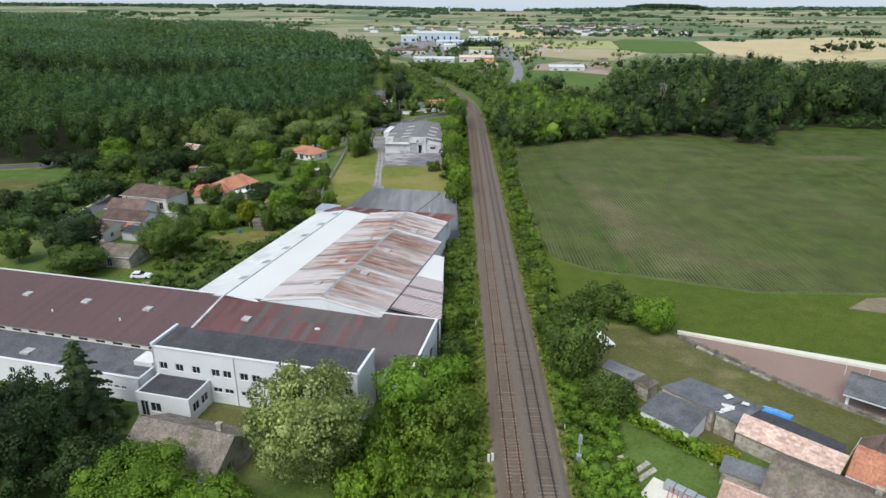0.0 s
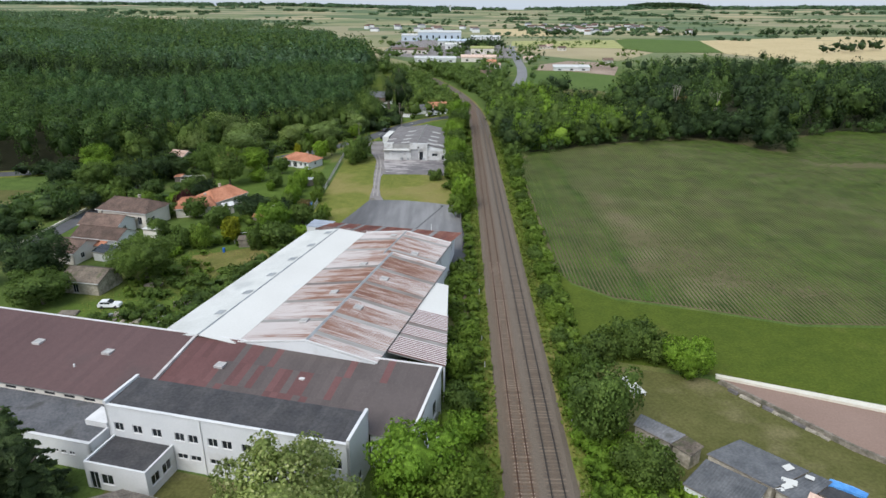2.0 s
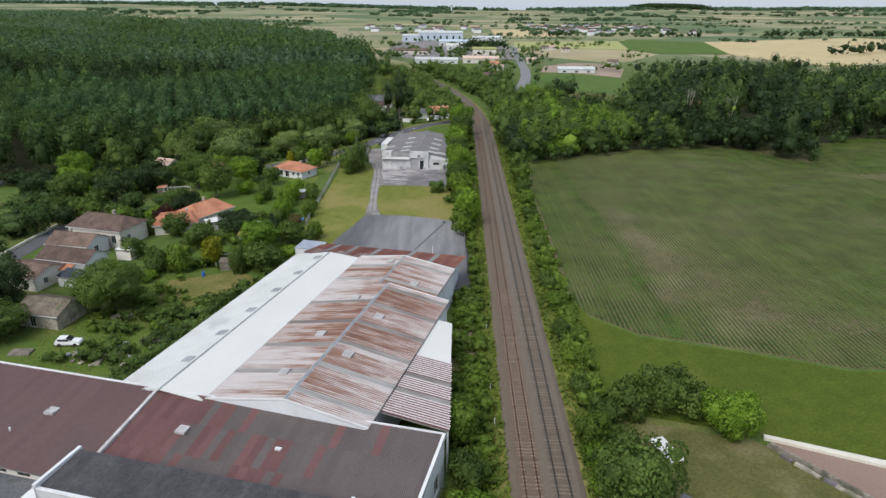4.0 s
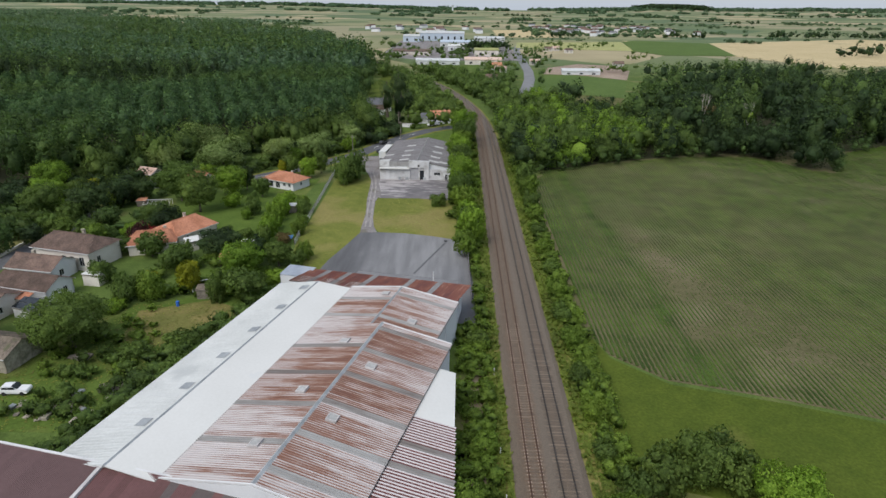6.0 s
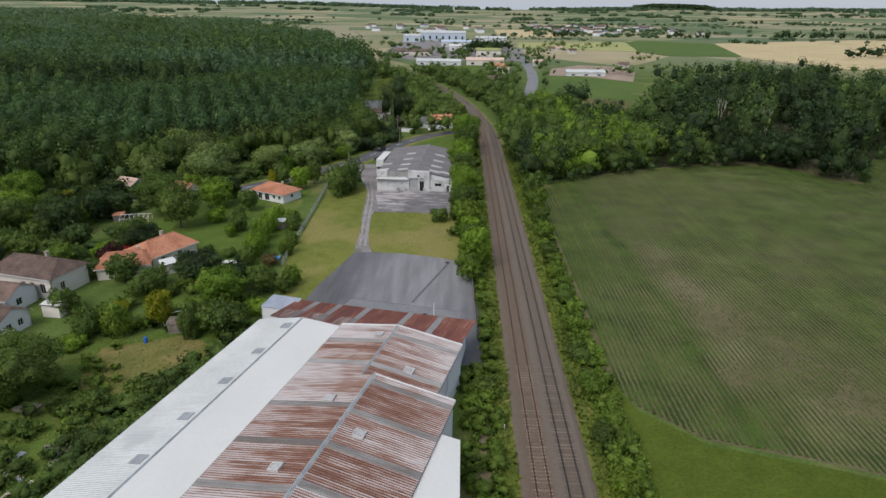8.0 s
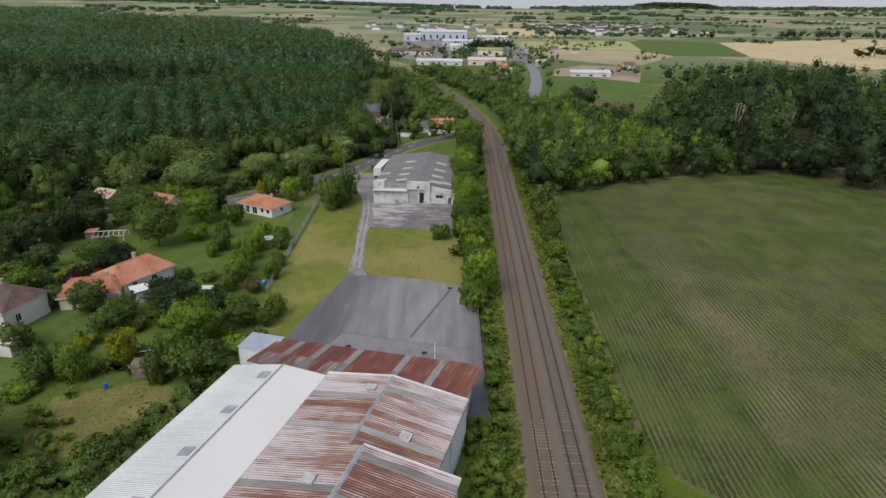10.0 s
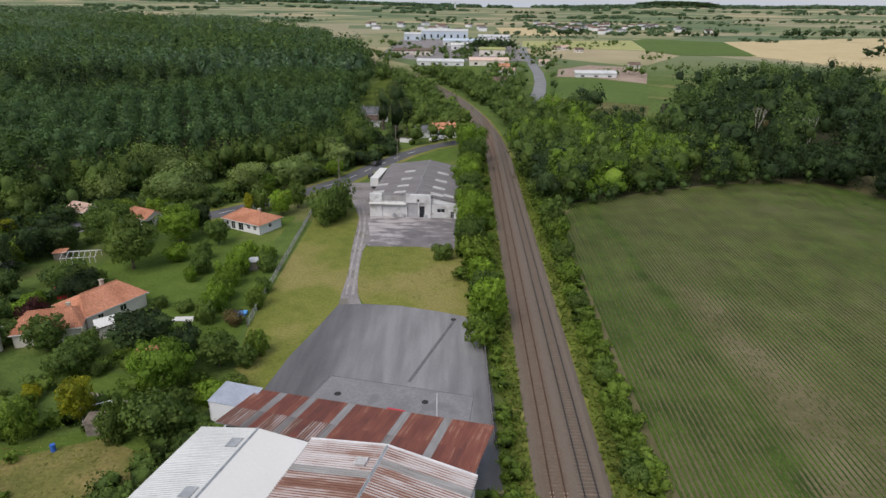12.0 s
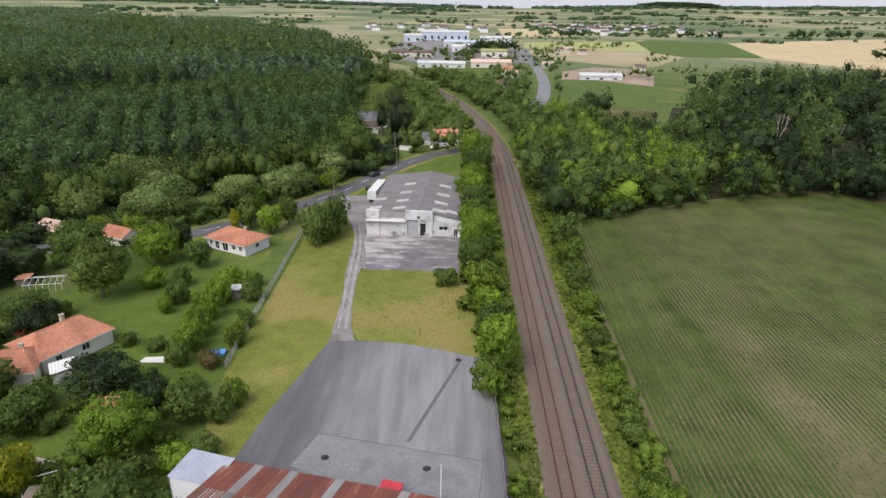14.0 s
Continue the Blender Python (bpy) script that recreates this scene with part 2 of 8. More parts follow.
    "rubber": surf("black_rubber", (0.02, 0.02, 0.02), (0.035, 0.035, 0.035), 0.9, 1, 6, 0.2, 0),
    "paint_line": surf("road_marking", (0.55, 0.55, 0.54), (0.66, 0.66, 0.65), 0.8, 0.8, 5, 0.2, 0),
    "wood": surf("grey_weathered_wood", (0.16, 0.14, 0.12), (0.27, 0.24, 0.2), 0.9, 0.8, 5, 0.4, 0.3),
    "hedge": leaves("hedge_leaves", (0.072, 0.115, 0.02), (0.115, 0.175, 0.03), (0.16, 0.22, 0.045)),
    "leaf_mid": leaves("broadleaf_foliage", (0.055, 0.088, 0.024), (0.09, 0.138, 0.035), (0.122, 0.174, 0.045)),
    "leaf_dark": leaves("dark_foliage", (0.022, 0.04, 0.019), (0.038, 0.064, 0.026), (0.058, 0.088, 0.034), mottle=0.9),
    "leaf_copse": leaves("copse_foliage", (0.038, 0.068, 0.025), (0.062, 0.103, 0.034), (0.092, 0.14, 0.046), mottle=0.9),
    "leaf_bright": leaves("bright_foliage", (0.085, 0.145, 0.02), (0.14, 0.225, 0.03), (0.185, 0.275, 0.042)),
    "leaf_yellow": leaves("yellow_green_foliage", (0.14, 0.155, 0.012), (0.23, 0.24, 0.02), (0.33, 0.31, 0.03)),
    "leaf_linden": leaves("pale_flowering_foliage", (0.09, 0.13, 0.038), (0.2, 0.24, 0.1), (0.36, 0.39, 0.21)),
    "leaf_willow": leaves("silver_willow_foliage", (0.1, 0.145, 0.05), (0.16, 0.215, 0.08), (0.22, 0.275, 0.115)),
    "leaf_conifer": leaves("spruce_needles", (0.035, 0.056, 0.026), (0.058, 0.09, 0.036), (0.09, 0.13, 0.05)),
    "leaf_purple": leaves("purple_foliage", (0.02, 0.008, 0.012), (0.05, 0.018, 0.022)),
    "leaf_poplar": leaves("poplar_foliage", (0.029, 0.06, 0.03), (0.05, 0.094, 0.043), (0.085, 0.14, 0.06), mottle=0.9),
    # bluish tint: distance haze put into the leaf colours of the far woods
    "leaf_far_hazed": leaves("hazed_far_foliage", (0.05, 0.088, 0.058), (0.078, 0.125, 0.078), (0.105, 0.155, 0.094), mottle=0.9),
    "leaf_brown": leaves("dry_brown_foliage", (0.07, 0.055, 0.025), (0.13, 0.1, 0.05)),
    "crop": leaves("crop_leaves", (0.056, 0.092, 0.021), (0.074, 0.114, 0.026), (0.096, 0.134, 0.034)),
    "dry_tuft": leaves("dry_grass_tufts", (0.12, 0.135, 0.035), (0.15, 0.16, 0.045), (0.2, 0.19, 0.08)),
    "stone_dark": surf("sooty_rubble_stone", (0.16, 0.14, 0.115), (0.27, 0.24, 0.2), 0.95, 0.7, 2.5, 0.6, 0.8, stain=(0.1, 0.1, 0.07), stain_scale=0.5, stain_at=0.52),
    "tuft": leaves("grass_tufts", (0.085, 0.12, 0.026), (0.12, 0.16, 0.036), (0.17, 0.185, 0.06)),
}


def ballast():
    """Stone ballast: rust brown under the old track, greyer under the other."""
    m, n, l, p = graph("railway_ballast")
    pos = n.new("ShaderNodeNewGeometry").outputs["Position"]
    sep = n.new("ShaderNodeSeparateXYZ")
    l.new(pos, sep.inputs[0])
    side = math_of(n, l, "ADD", sep.outputs[0], math_of(n, l, "MULTIPLY", noise_of(n, l, pos, 0.7, 4), 0.8))
    grey, rust, dirt, dark = (0.18, 0.145, 0.112), (0.175, 0.112, 0.072), (0.16, 0.12, 0.086), (0.122, 0.1, 0.08)
    col = ramp_of(n, l, math_of(n, l, "DIVIDE", math_of(n, l, "ADD", side, 2.0), 10.0), [(0.06, grey), (0.17, dirt), (0.24, rust), (0.31, dirt), (0.39, rust), (0.47, grey), (0.54, grey), (0.595, dark), (0.67, dirt), (0.745, dark), (0.81, grey)])
    stones = n.new("ShaderNodeTexVoronoi")
    stones.inputs["Scale"].default_value = 9
    l.new(pos, stones.inputs["Vector"])
    col = mix_of(n, l, 0.45, col, ramp_of(n, l, stones.outputs["Distance"], [(0.0, (0.75, 0.74, 0.73)), (0.6, (0.2, 0.2, 0.2))]), "OVERLAY")
    l.new(col, p.inputs["Base Color"])
    p.inputs["Roughness"].default_value = 0.95
    b = n.new("ShaderNodeBump")
    b.inputs["Strength"].default_value, b.inputs["Distance"].default_value = 0.8, 0.06
    l.new(stones.outputs["Distance"], b.inputs["Height"])
    l.new(b.outputs["Normal"], p.inputs["Normal"])
    return m


def meadow(name, low, high, dry, dry_at=0.6, dry_scale=0.035, far=False):
    """Grass seen from above: two greens, dry patches, fine blades as grain; far off a patchwork of fields."""
    m, n, l, p = graph(name)
    low, high, dry = (tuple(c * 1.25 for c in q) for q in (low, high, dry))
    pos = n.new("ShaderNodeNewGeometry").outputs["Position"]
    broad, mid, grain = noise_of(n, l, pos, 0.03, 5), noise_of(n, l, pos, 0.35, 5), noise_of(n, l, pos, 2.6, 6)
    col = ramp_of(n, l, math_of(n, l, "ADD", math_of(n, l, "MULTIPLY", broad, 0.5), math_of(n, l, "MULTIPLY", mid, 0.5)), [(0.38, low), (0.62, high)])
    spots = noise_of(n, l, pos, dry_scale, 7)
    col = mix_of(n, l, ramp_of(n, l, spots, [(dry_at, (0, 0, 0)), (dry_at + 0.14, (0.85, 0.85, 0.85))]), col, dry)
    col = mix_of(n, l, 0.4, col, ramp_of(n, l, grain, [(0.3, (0.25, 0.25, 0.25)), (0.7, (0.75, 0.75, 0.75))]), "OVERLAY")
    if far:
        sep = n.new("ShaderNodeSeparateXYZ")
        l.new(pos, sep.inputs[0])
        away = ramp_of(n, l, math_of(n, l, "DIVIDE", sep.outputs[1], 5000.0), [(0.11, (0, 0, 0)), (0.15, (1, 1, 1))])
        cells = n.new("ShaderNodeTexVoronoi")
        cells.inputs["Scale"].default_value = 1.0
        mp = n.new("ShaderNodeMapping")
        mp.inputs["Scale"].default_value = (0.0052, 0.0068, 0.0)
        mp.inputs["Rotation"].default_value = (0, 0, 0.4)
        l.new(pos, mp.inputs["Vector"])
        l.new(mp.outputs[0], cells.inputs["Vector"])
        s2 = n.new("ShaderNodeSeparateColor")
        l.new(cells.outputs["Color"], s2.inputs[0])
        # field colours paled and greyed, with distance haze mixed into them
        hazed_parcels = ramp_of(n, l, s2.outputs[0], [(0.0, (0.13, 0.17, 0.085)), (0.2, (0.16, 0.19, 0.095)), (0.36, (0.36, 0.31, 0.19)), (0.5, (0.2, 0.22, 0.115)), (0.62, (0.28, 0.26, 0.16)), (0.76, (0.11, 0.155, 0.08)), (0.9, (0.24, 0.24, 0.13))])
        hazed_parcels.node.color_ramp.interpolation = "CONSTANT"
        hazed_parcels = mix_of(n, l, 0.25, hazed_parcels, ramp_of(n, l, noise_of(n, l, pos, 0.02, 5), [(0.3, (0.3, 0.3, 0.3)), (0.7, (0.7, 0.7, 0.7))]), "OVERLAY")
        col = mix_of(n, l, away, col, hazed_parcels)
    l.new(col, p.inputs["Base Color"])
    p.inputs["Roughness"].default_value = 0.95
    p.inputs["Specular IOR Level"].default_value = 0.1
    b = n.new("ShaderNodeBump")
    b.inputs["Strength"].default_value, b.inputs["Distance"].default_value = 0.6, 0.15
    l.new(grain, b.inputs["Height"])
    l.new(b.outputs["Normal"], p.inputs["Normal"])
    return m


def yard_asphalt():
    """Old yard asphalt: paler in the middle, darker along the edges, streaked by tyres."""
    m, n, l, p = graph("streaked_yard_asphalt")
    pos = n.new("ShaderNodeNewGeometry").outputs["Position"]
    sep = n.new("ShaderNodeSeparateXYZ")
    l.new(pos, sep.inputs[0])
    warp = math_of(n, l, "MULTIPLY", math_of(n, l, "SUBTRACT", noise_of(n, l, pos, 0.09, 5), 0.5), 14.0)
    lean = math_of(n, l, "MULTIPLY", sep.outputs[1], -0.13)
    across = math_of(n, l, "DIVIDE", math_of(n, l, "ADD", math_of(n, l, "ADD", math_of(n, l, "ADD", sep.outputs[0], warp), lean), 62.0), 40.0)
    col = ramp_of(n, l, across, [(0.0, (0.115, 0.115, 0.12)), (0.2, (0.12, 0.12, 0.125)), (0.38, (0.2, 0.2, 0.204)), (0.7, (0.225, 0.224, 0.228)), (0.86, (0.17, 0.17, 0.175)), (0.97, (0.1, 0.1, 0.105))])
    tyres = noise_of(n, l, pos, 1.0, 6, (0.55, 0.06, 0.3))
    col = mix_of(n, l, 0.4, col, ramp_of(n, l, tyres, [(0.35, (0.3, 0.3, 0.305)), (0.65, (0.68, 0.68, 0.68))]), "OVERLAY")
    grain = noise_of(n, l, pos, 5.0, 5)
    col = mix_of(n, l, 0.22, col, ramp_of(n, l, grain, [(0.3, (0.3, 0.3, 0.3)), (0.7, (0.72, 0.72, 0.72))]), "OVERLAY")
    l.new(col, p.inputs["Base Color"])
    p.inputs["Roughness"].default_value, p.inputs["Specular IOR Level"].default_value = 0.85, 0.3
    return m


def dusty_apron():
    """Dark concrete with pale dust swept in streaks across it."""
    m, n, l, p = graph("dusty_concrete")
    pos = n.new("ShaderNodeNewGeometry").outputs["Position"]
    sep = n.new("ShaderNodeSeparateXYZ")
    l.new(pos, sep.inputs[0])
    base = ramp_of(n, l, noise_of(n, l, pos, 0.25, 5), [(0.35, (0.13, 0.12, 0.125)), (0.65, (0.18, 0.168, 0.17))])
    dust = noise_of(n, l, pos, 1.0, 8, (0.22, 0.5, 0.3))
    near = math_of(n, l, "MULTIPLY", math_of(n, l, "DIVIDE", math_of(n, l, "SUBTRACT", sep.outputs[1], 208.0), 25.0), 0.16)
    west = math_of(n, l, "MULTIPLY", math_of(n, l, "ADD", sep.outputs[0], 22.0), -0.009)
    col = mix_of(n, l, ramp_of(n, l, math_of(n, l, "ADD", math_of(n, l, "ADD", dust, near), west), [(0.56, (0, 0, 0)), (0.74, (0.85, 0.85, 0.85))]), base, (0.42, 0.39, 0.385))
    grain = noise_of(n, l, pos, 4.0, 5)
    col = mix_of(n, l, 0.3, col, ramp_of(n, l, grain, [(0.3, (0.3, 0.3, 0.3)), (0.7, (0.72, 0.72, 0.72))]), "OVERLAY")
    l.new(col, p.inputs["Base Color"])
    p.inputs["Roughness"].default_value = 0.92
    return m


M["yard"], M["apron"] = yard_asphalt(), dusty_apron()
M["ballast"] = ballast()
M["ground"] = meadow("rough_grass", (0.055, 0.085, 0.02), (0.085, 0.125, 0.03), (0.15, 0.14, 0.055), 0.56, 0.05, far=True)
M["meadow"] = meadow("mown_meadow", (0.052, 0.075, 0.011), (0.072, 0.096, 0.014), (0.105, 0.108, 0.028), 0.56, 0.06)
M["lawn_dry"] = meadow("trodden_grass", (0.072, 0.076, 0.024), (0.1, 0.098, 0.036), (0.16, 0.14, 0.075), 0.55, 0.12)
M["verge"] = meadow("yard_grass", (0.1, 0.118, 0.024), (0.15, 0.158, 0.038), (0.19, 0.165, 0.06), 0.5, 0.06)
M["garden"] = meadow("garden_lawn", (0.058, 0.094, 0.017), (0.084, 0.125, 0.025), (0.125, 0.135, 0.04), 0.56, 0.07)
M["soil"] = meadow("crop_soil", (0.08, 0.077, 0.036), (0.108, 0.098, 0.05), (0.145, 0.124, 0.074), 0.53, 0.045)
M["litter"] = meadow("leaf_litter", (0.022, 0.026, 0.012), (0.034, 0.034, 0.018), (0.04, 0.035, 0.022), 0.6, 0.1)
M["straw"] = meadow("ripe_cereal", (0.36, 0.29, 0.16), (0.42, 0.345, 0.2), (0.3, 0.26, 0.15), 0.62, 0.01)
M["young_crop"] = meadow("green_cereal", (0.062, 0.1, 0.024), (0.078, 0.118, 0.03), (0.1, 0.14, 0.05), 0.66, 0.02)
M["light_crop"] = meadow("pale_green_crop", (0.24, 0.25, 0.1), (0.3, 0.3, 0.13), (0.2, 0.24, 0.09), 0.6, 0.01)
M["earth"] = meadow("bare_earth", (0.14, 0.115, 0.075), (0.2, 0.165, 0.115), (0.12, 0.115, 0.05), 0.56, 0.15)
M["rough"] = meadow("ripening_weeds", (0.1, 0.105, 0.03), (0.15, 0.14, 0.045), (0.19, 0.15, 0.06), 0.5, 0.12)
M["rubble"] = meadow("bare_rubble_ground", (0.2, 0.15, 0.115), (0.31, 0.245, 0.195), (0.16, 0.15, 0.085), 0.6, 0.04)

# ---- small builders ----


def box(bm, x0, x1, y0, y1, z0, z1, m=None):
    vs = [bm.verts.new((x, y, z)) for z in (z0, z1) for x, y in ((x0, y0), (x1, y0), (x1, y1), (x0, y1))]
    for f in ((3, 2, 1, 0), (4, 5, 6, 7), (0, 1, 5, 4), (1, 2, 6, 5), (2, 3, 7, 6), (3, 0, 4, 7)):
        bm.faces.new([vs[i] for i in f])
    if m is not None:
        bmesh.ops.transform(bm, matrix=m, verts=vs)
    return vs


def prism(bm, pts, z0, z1):
    """A solid over a polygon; z1 is one height or one for each corner."""
    tops = z1 if isinstance(z1, (list, tuple)) else [z1] * len(pts)
    lo = [bm.verts.new((x, y, z0)) for x, y in pts]
    hi = [bm.verts.new((x, y, z)) for (x, y), z in zip(pts, tops)]
    k = len(pts)
    bm.faces.new(lo[::-1])
    bm.faces.new(hi)
    for i in range(k):
        bm.faces.new((lo[i], lo[(i + 1) % k], hi[(i + 1) % k], hi[i]))


def slab(bm, corners, thick):
    """A sloping sheet: four corners of its top and a thickness downwards."""
    top = [bm.verts.new(c) for c in corners]
    low = [bm.verts.new((c[0], c[1], c[2] - thick)) for c in corners]
    bm.faces.new(top)
    bm.faces.new(low[::-1])
    k = len(corners)
    for i in range(k):
        bm.faces.new((top[i], low[i], low[(i + 1) % k], top[(i + 1) % k]))


def rod(bm, a, b, r0, r1, sides=6):
    a, b = Vector(a), Vector(b)
    turn = (b - a).to_track_quat("Z", "Y").to_matrix()
    rings = []
    for c, r in ((a, r0), (b, r1)):
        rings.append([bm.verts.new(c + turn @ Vector((r * math.cos(2 * math.pi * i / sides), r * math.sin(2 * math.pi * i / sides), 0))) for i in range(sides)])
    for i in range(sides):
        bm.faces.new((rings[0][i], rings[0][(i + 1) % sides], rings[1][(i + 1) % sides], rings[1][i]))
    bm.faces.new(rings[0][::-1])
    bm.faces.new(rings[1])


def mesh_of(name, bm, material):
    bmesh.ops.recalc_face_normals(bm, faces=bm.faces[:])
    me = bpy.data.meshes.new(name)
    bm.to_mesh(me)
    bm.free()
    me.materials.append(material)
    return me


def part(name, bm, material, parent, label=""):
    ob = new(name, mesh_of(name, bm, material))
    ob.parent = parent
    return tagged(ob, label)


def piece(name, me, parent, m):
    """One more object on a shared mesh."""
    ob = new(name, me)
    ob.parent = parent
    ob.matrix_basis = m
    return ob


def thing(name, m, label, category, group="", kind=""):
    ob = new(name)
    ob.matrix_basis = m
    return tagged(ob, label, category, group, kind)


def solid(name, bm, material, label, category="", group="", kind="", m=None):
    ob = new(name, mesh_of(name, bm, material))
    if m is not None:
        ob.matrix_basis = m
    return tagged(ob, label, category, group, kind)


def from_arrays(name, verts, faces, material, normals=None):
    me = bpy.data.meshes.new(name)
    me.from_pydata(verts.tolist(), [], faces.tolist())
    me.materials.append(material)
    if normals is not None:
        me.polygons.foreach_set("use_smooth", np.ones(len(me.polygons), bool))
        me.normals_split_custom_set_from_vertices(normals.tolist())
    return me


def flat(name, pts, z, material, label, category="field", thick=0.3):
    bm = bmesh.new()
    prism(bm, pts, z - thick, z)
    return solid(name, bm, material, label, category, kind="structure")

# ---- ground ----
AZ = [-42, -15, -5, 2, 10, 13.5, 15.5, 17.5, 20.5, 30, 42]
FAR_Z = [41, 38, 30, 20, 22, 31, 43, 43, 33, 40, 46]


def land(x, y):
    """Height of the land: level by the railway, rising to low hills at the horizon."""
    d = math.hypot(x, y)
    if d < 1400:
        return 0.0
    s = min((d - 1400) / 3200, 1.0)
    z = float(np.interp(math.degrees(math.atan2(x, max(y, 1.0))), AZ, FAR_Z))
    roll = 5 * noise.noise(Vector((x * 0.0013, y * 0.0013, 3.0))) * s
    return (z + roll) * (0.35 * s + 0.65 * s * s)


def ground_sheet():
    xs = np.unique(np.concatenate([np.linspace(-4800, -1000, 39), np.linspace(-1000, 1000, 11), np.linspace(1000, 4800, 39)]))
    ys = np.unique(np.concatenate([np.linspace(-1500, 1000, 6), np.linspace(1000, 4850, 60)]))
    verts = [(x, y, land(x, y)) for y in ys for x in xs]
    w = len(xs)
    faces = [(j * w + i, j * w + i + 1, (j + 1) * w + i + 1, (j + 1) * w + i) for j in range(len(ys) - 1) for i in range(w - 1)]
    me = bpy.data.meshes.new("ground")
    me.from_pydata(verts, [], faces)
    me.materials.append(M["ground"])
    for f in me.polygons:
        f.use_smooth = True
    return tagged(new("ground", me), "rough green grassland running out to a patchwork of fields", "ground", kind="structure")


ground_sheet()

def ribbon(line, w):
    """Left and right edges of a band that follows a line."""
    left, right = [], []
    for i, p in enumerate(line):
        a, b = line[max(i - 1, 0)], line[min(i + 1, len(line) - 1)]
        d = Vector((b[0] - a[0], b[1] - a[1])).normalized() * w / 2
        left.append((p[0] - d.y, p[1] + d.x))
        right.append((p[0] + d.y, p[1] - d.x))
    return left, right


# fields beside the line
flat("crop_field", [(14.6, 238), (13, 185), (12.7, 138), (15.5, 128.4), (22.6, 121.5), (36.8, 117.5), (52, 112), (78, 112), (220, 92), (330, 310), (152, 288), (120, 284), (80, 277), (41.5, 260), (23, 247)], 0.03, M["soil"], "dark green row crop field with bare sandy patches")
flat("meadow", [(12.7, 137), (11.5, 100), (30, 95.5), (60, 86), (200, 45), (220, 91), (78, 111), (52, 111), (36.8, 116.5), (22.6, 120.5), (15.5, 127.5)], 0.02, M["meadow"], "smooth bright green meadow beside the crop field")
flat("bare_patch", [(66, 105), (72, 109.5), (84, 111), (100, 108), (96, 99), (78, 101)], 0.05, M["earth"], "bare brown earth patch at the meadow edge")
flat("back_lawn", [(14, 98), (30, 94), (53, 72), (60, 40), (38, 58), (12, 76)], 0.025, M["lawn_dry"], "trodden olive grass plot between wall and sheds")
flat("terrace_ground", [(31.6, 94.2), (60, 83.8), (90, 72), (80, 30), (51, 69.8), (42.4, 78.2)], 0.06, M["terrace"], "pinkish brown sand terrace behind a low wall", "terrace")
flat("grass_plot", [(-29.4, 187.6), (-27.8, 183.9), (-21.6, 183.4), (-8.3, 179.2), (-8, 211.8), (-20, 213), (-31.4, 212.6), (-32, 208.9), (-31.4, 201.2), (-30.8, 194.2)], 0.03, M["verge"], "patchy yellow-green grass plot beside the drive")
flat("grass_strip", [(-38.8, 151.2), (-37.7, 154.8), (-36.2, 165.3), (-33.9, 174.7), (-32, 183.2), (-32.3, 187.9), (-32.5, 194.1), (-33, 201), (-34, 208.8), (-34.6, 216.1), (-35.7, 231.4), (-38, 239.2), (-47.5, 238), (-45.6, 174), (-42, 152)], 0.03, M["verge"], "mown yellow-green grass strip along a fence")
flat("garden_lawn", [(-46, 170), (-48.5, 195), (-52.5, 216), (-52, 232), (-72, 226), (-84, 204), (-84, 192), (-66, 182), (-66, 176), (-55, 170)], 0.02, M["garden"], "bright green garden lawn under fruit trees")
flat("garden_plot", [(-55, 106), (-44.5, 146), (-52, 148), (-66, 143), (-79, 124), (-78, 106)], 0.02, M["garden"], "green garden plot with worn yellow grass")
flat("garden_lawn", [(-68, 159), (-58, 159.5), (-57, 153.6), (-64, 152.8)], 0.02, M["garden"], "small green lawn among garden trees")
flat("parking", [(-111, 222), (-106.8, 232), (-97, 219), (-103, 215)], 0.04, M["far_road"], "grey asphalt parking place by the cottage", "parking")
flat("rough_plot", [(-50, 127), (-46, 141), (-54, 145), (-65, 140), (-63, 129)], 0.04, M["rough"], "overgrown yellowing plot behind the halls")
flat("forest_floor", [(-140, 207), (-122, 226), (-112, 241), (-104, 257), (-92, 267), (-74, 277), (-60, 292), (-56, 310), (-60, 330), (-68, 400), (-82, 470), (-80, 545), (-97, 600), (-167, 850), (-500, 1490), (-1150, 1490), (-420, 470), (-228, 206)], 0.012, M["litter"], "dark leaf litter under the forest", "forest floor")
flat("forest_floor", [(20, 248), (52, 264), (98, 274), (112, 253), (118, 251), (124, 270), (162, 298), (182, 293), (330, 308), (330, 440), (100, 440), (62, 330), (14, 330)], 0.012, M["litter"], "dark leaf litter under the wood", "forest floor")
flat("clearing", [(-160, 156), (-128, 156), (-117, 172), (-130, 189), (-165, 190)], 0.02, M["lawn_dry"], "small hay meadow at the wood edge")
flat("field_triangle", [(-13.5, 280), (-12, 316), (-27, 300), (-26, 281)], 0.02, M["garden"], "green grass triangle between road and warehouse")
flat("glade", [(-45, 380), (-72, 440), (-66, 545), (-50, 560), (-38, 480), (-36, 385)], 0.02, M["meadow"], "green glade at the wood edge")

flat("bare_verge", [(6.9, 72), (8.4, 69.5), (8.8, 65), (8.3, 60), (6.6, 58.5)], 0.13, M["earth"], "bare sandy patch beside the ballast", "bare ground")
flat("hall_side_ground", [(-7.6, 96), (-5.0, 96), (-4.6, 138), (-6.4, 138)], 0.03, M["earth"], "bare brown earth strip beside the halls", "bare ground")
flat("front_plot", [(-47, 66), (-33, 64), (-19, 61), (-19, 67.5), (-46.5, 73.5)], 0.02, M["lawn_dry"], "rough grassy ground before the offices", "ground")

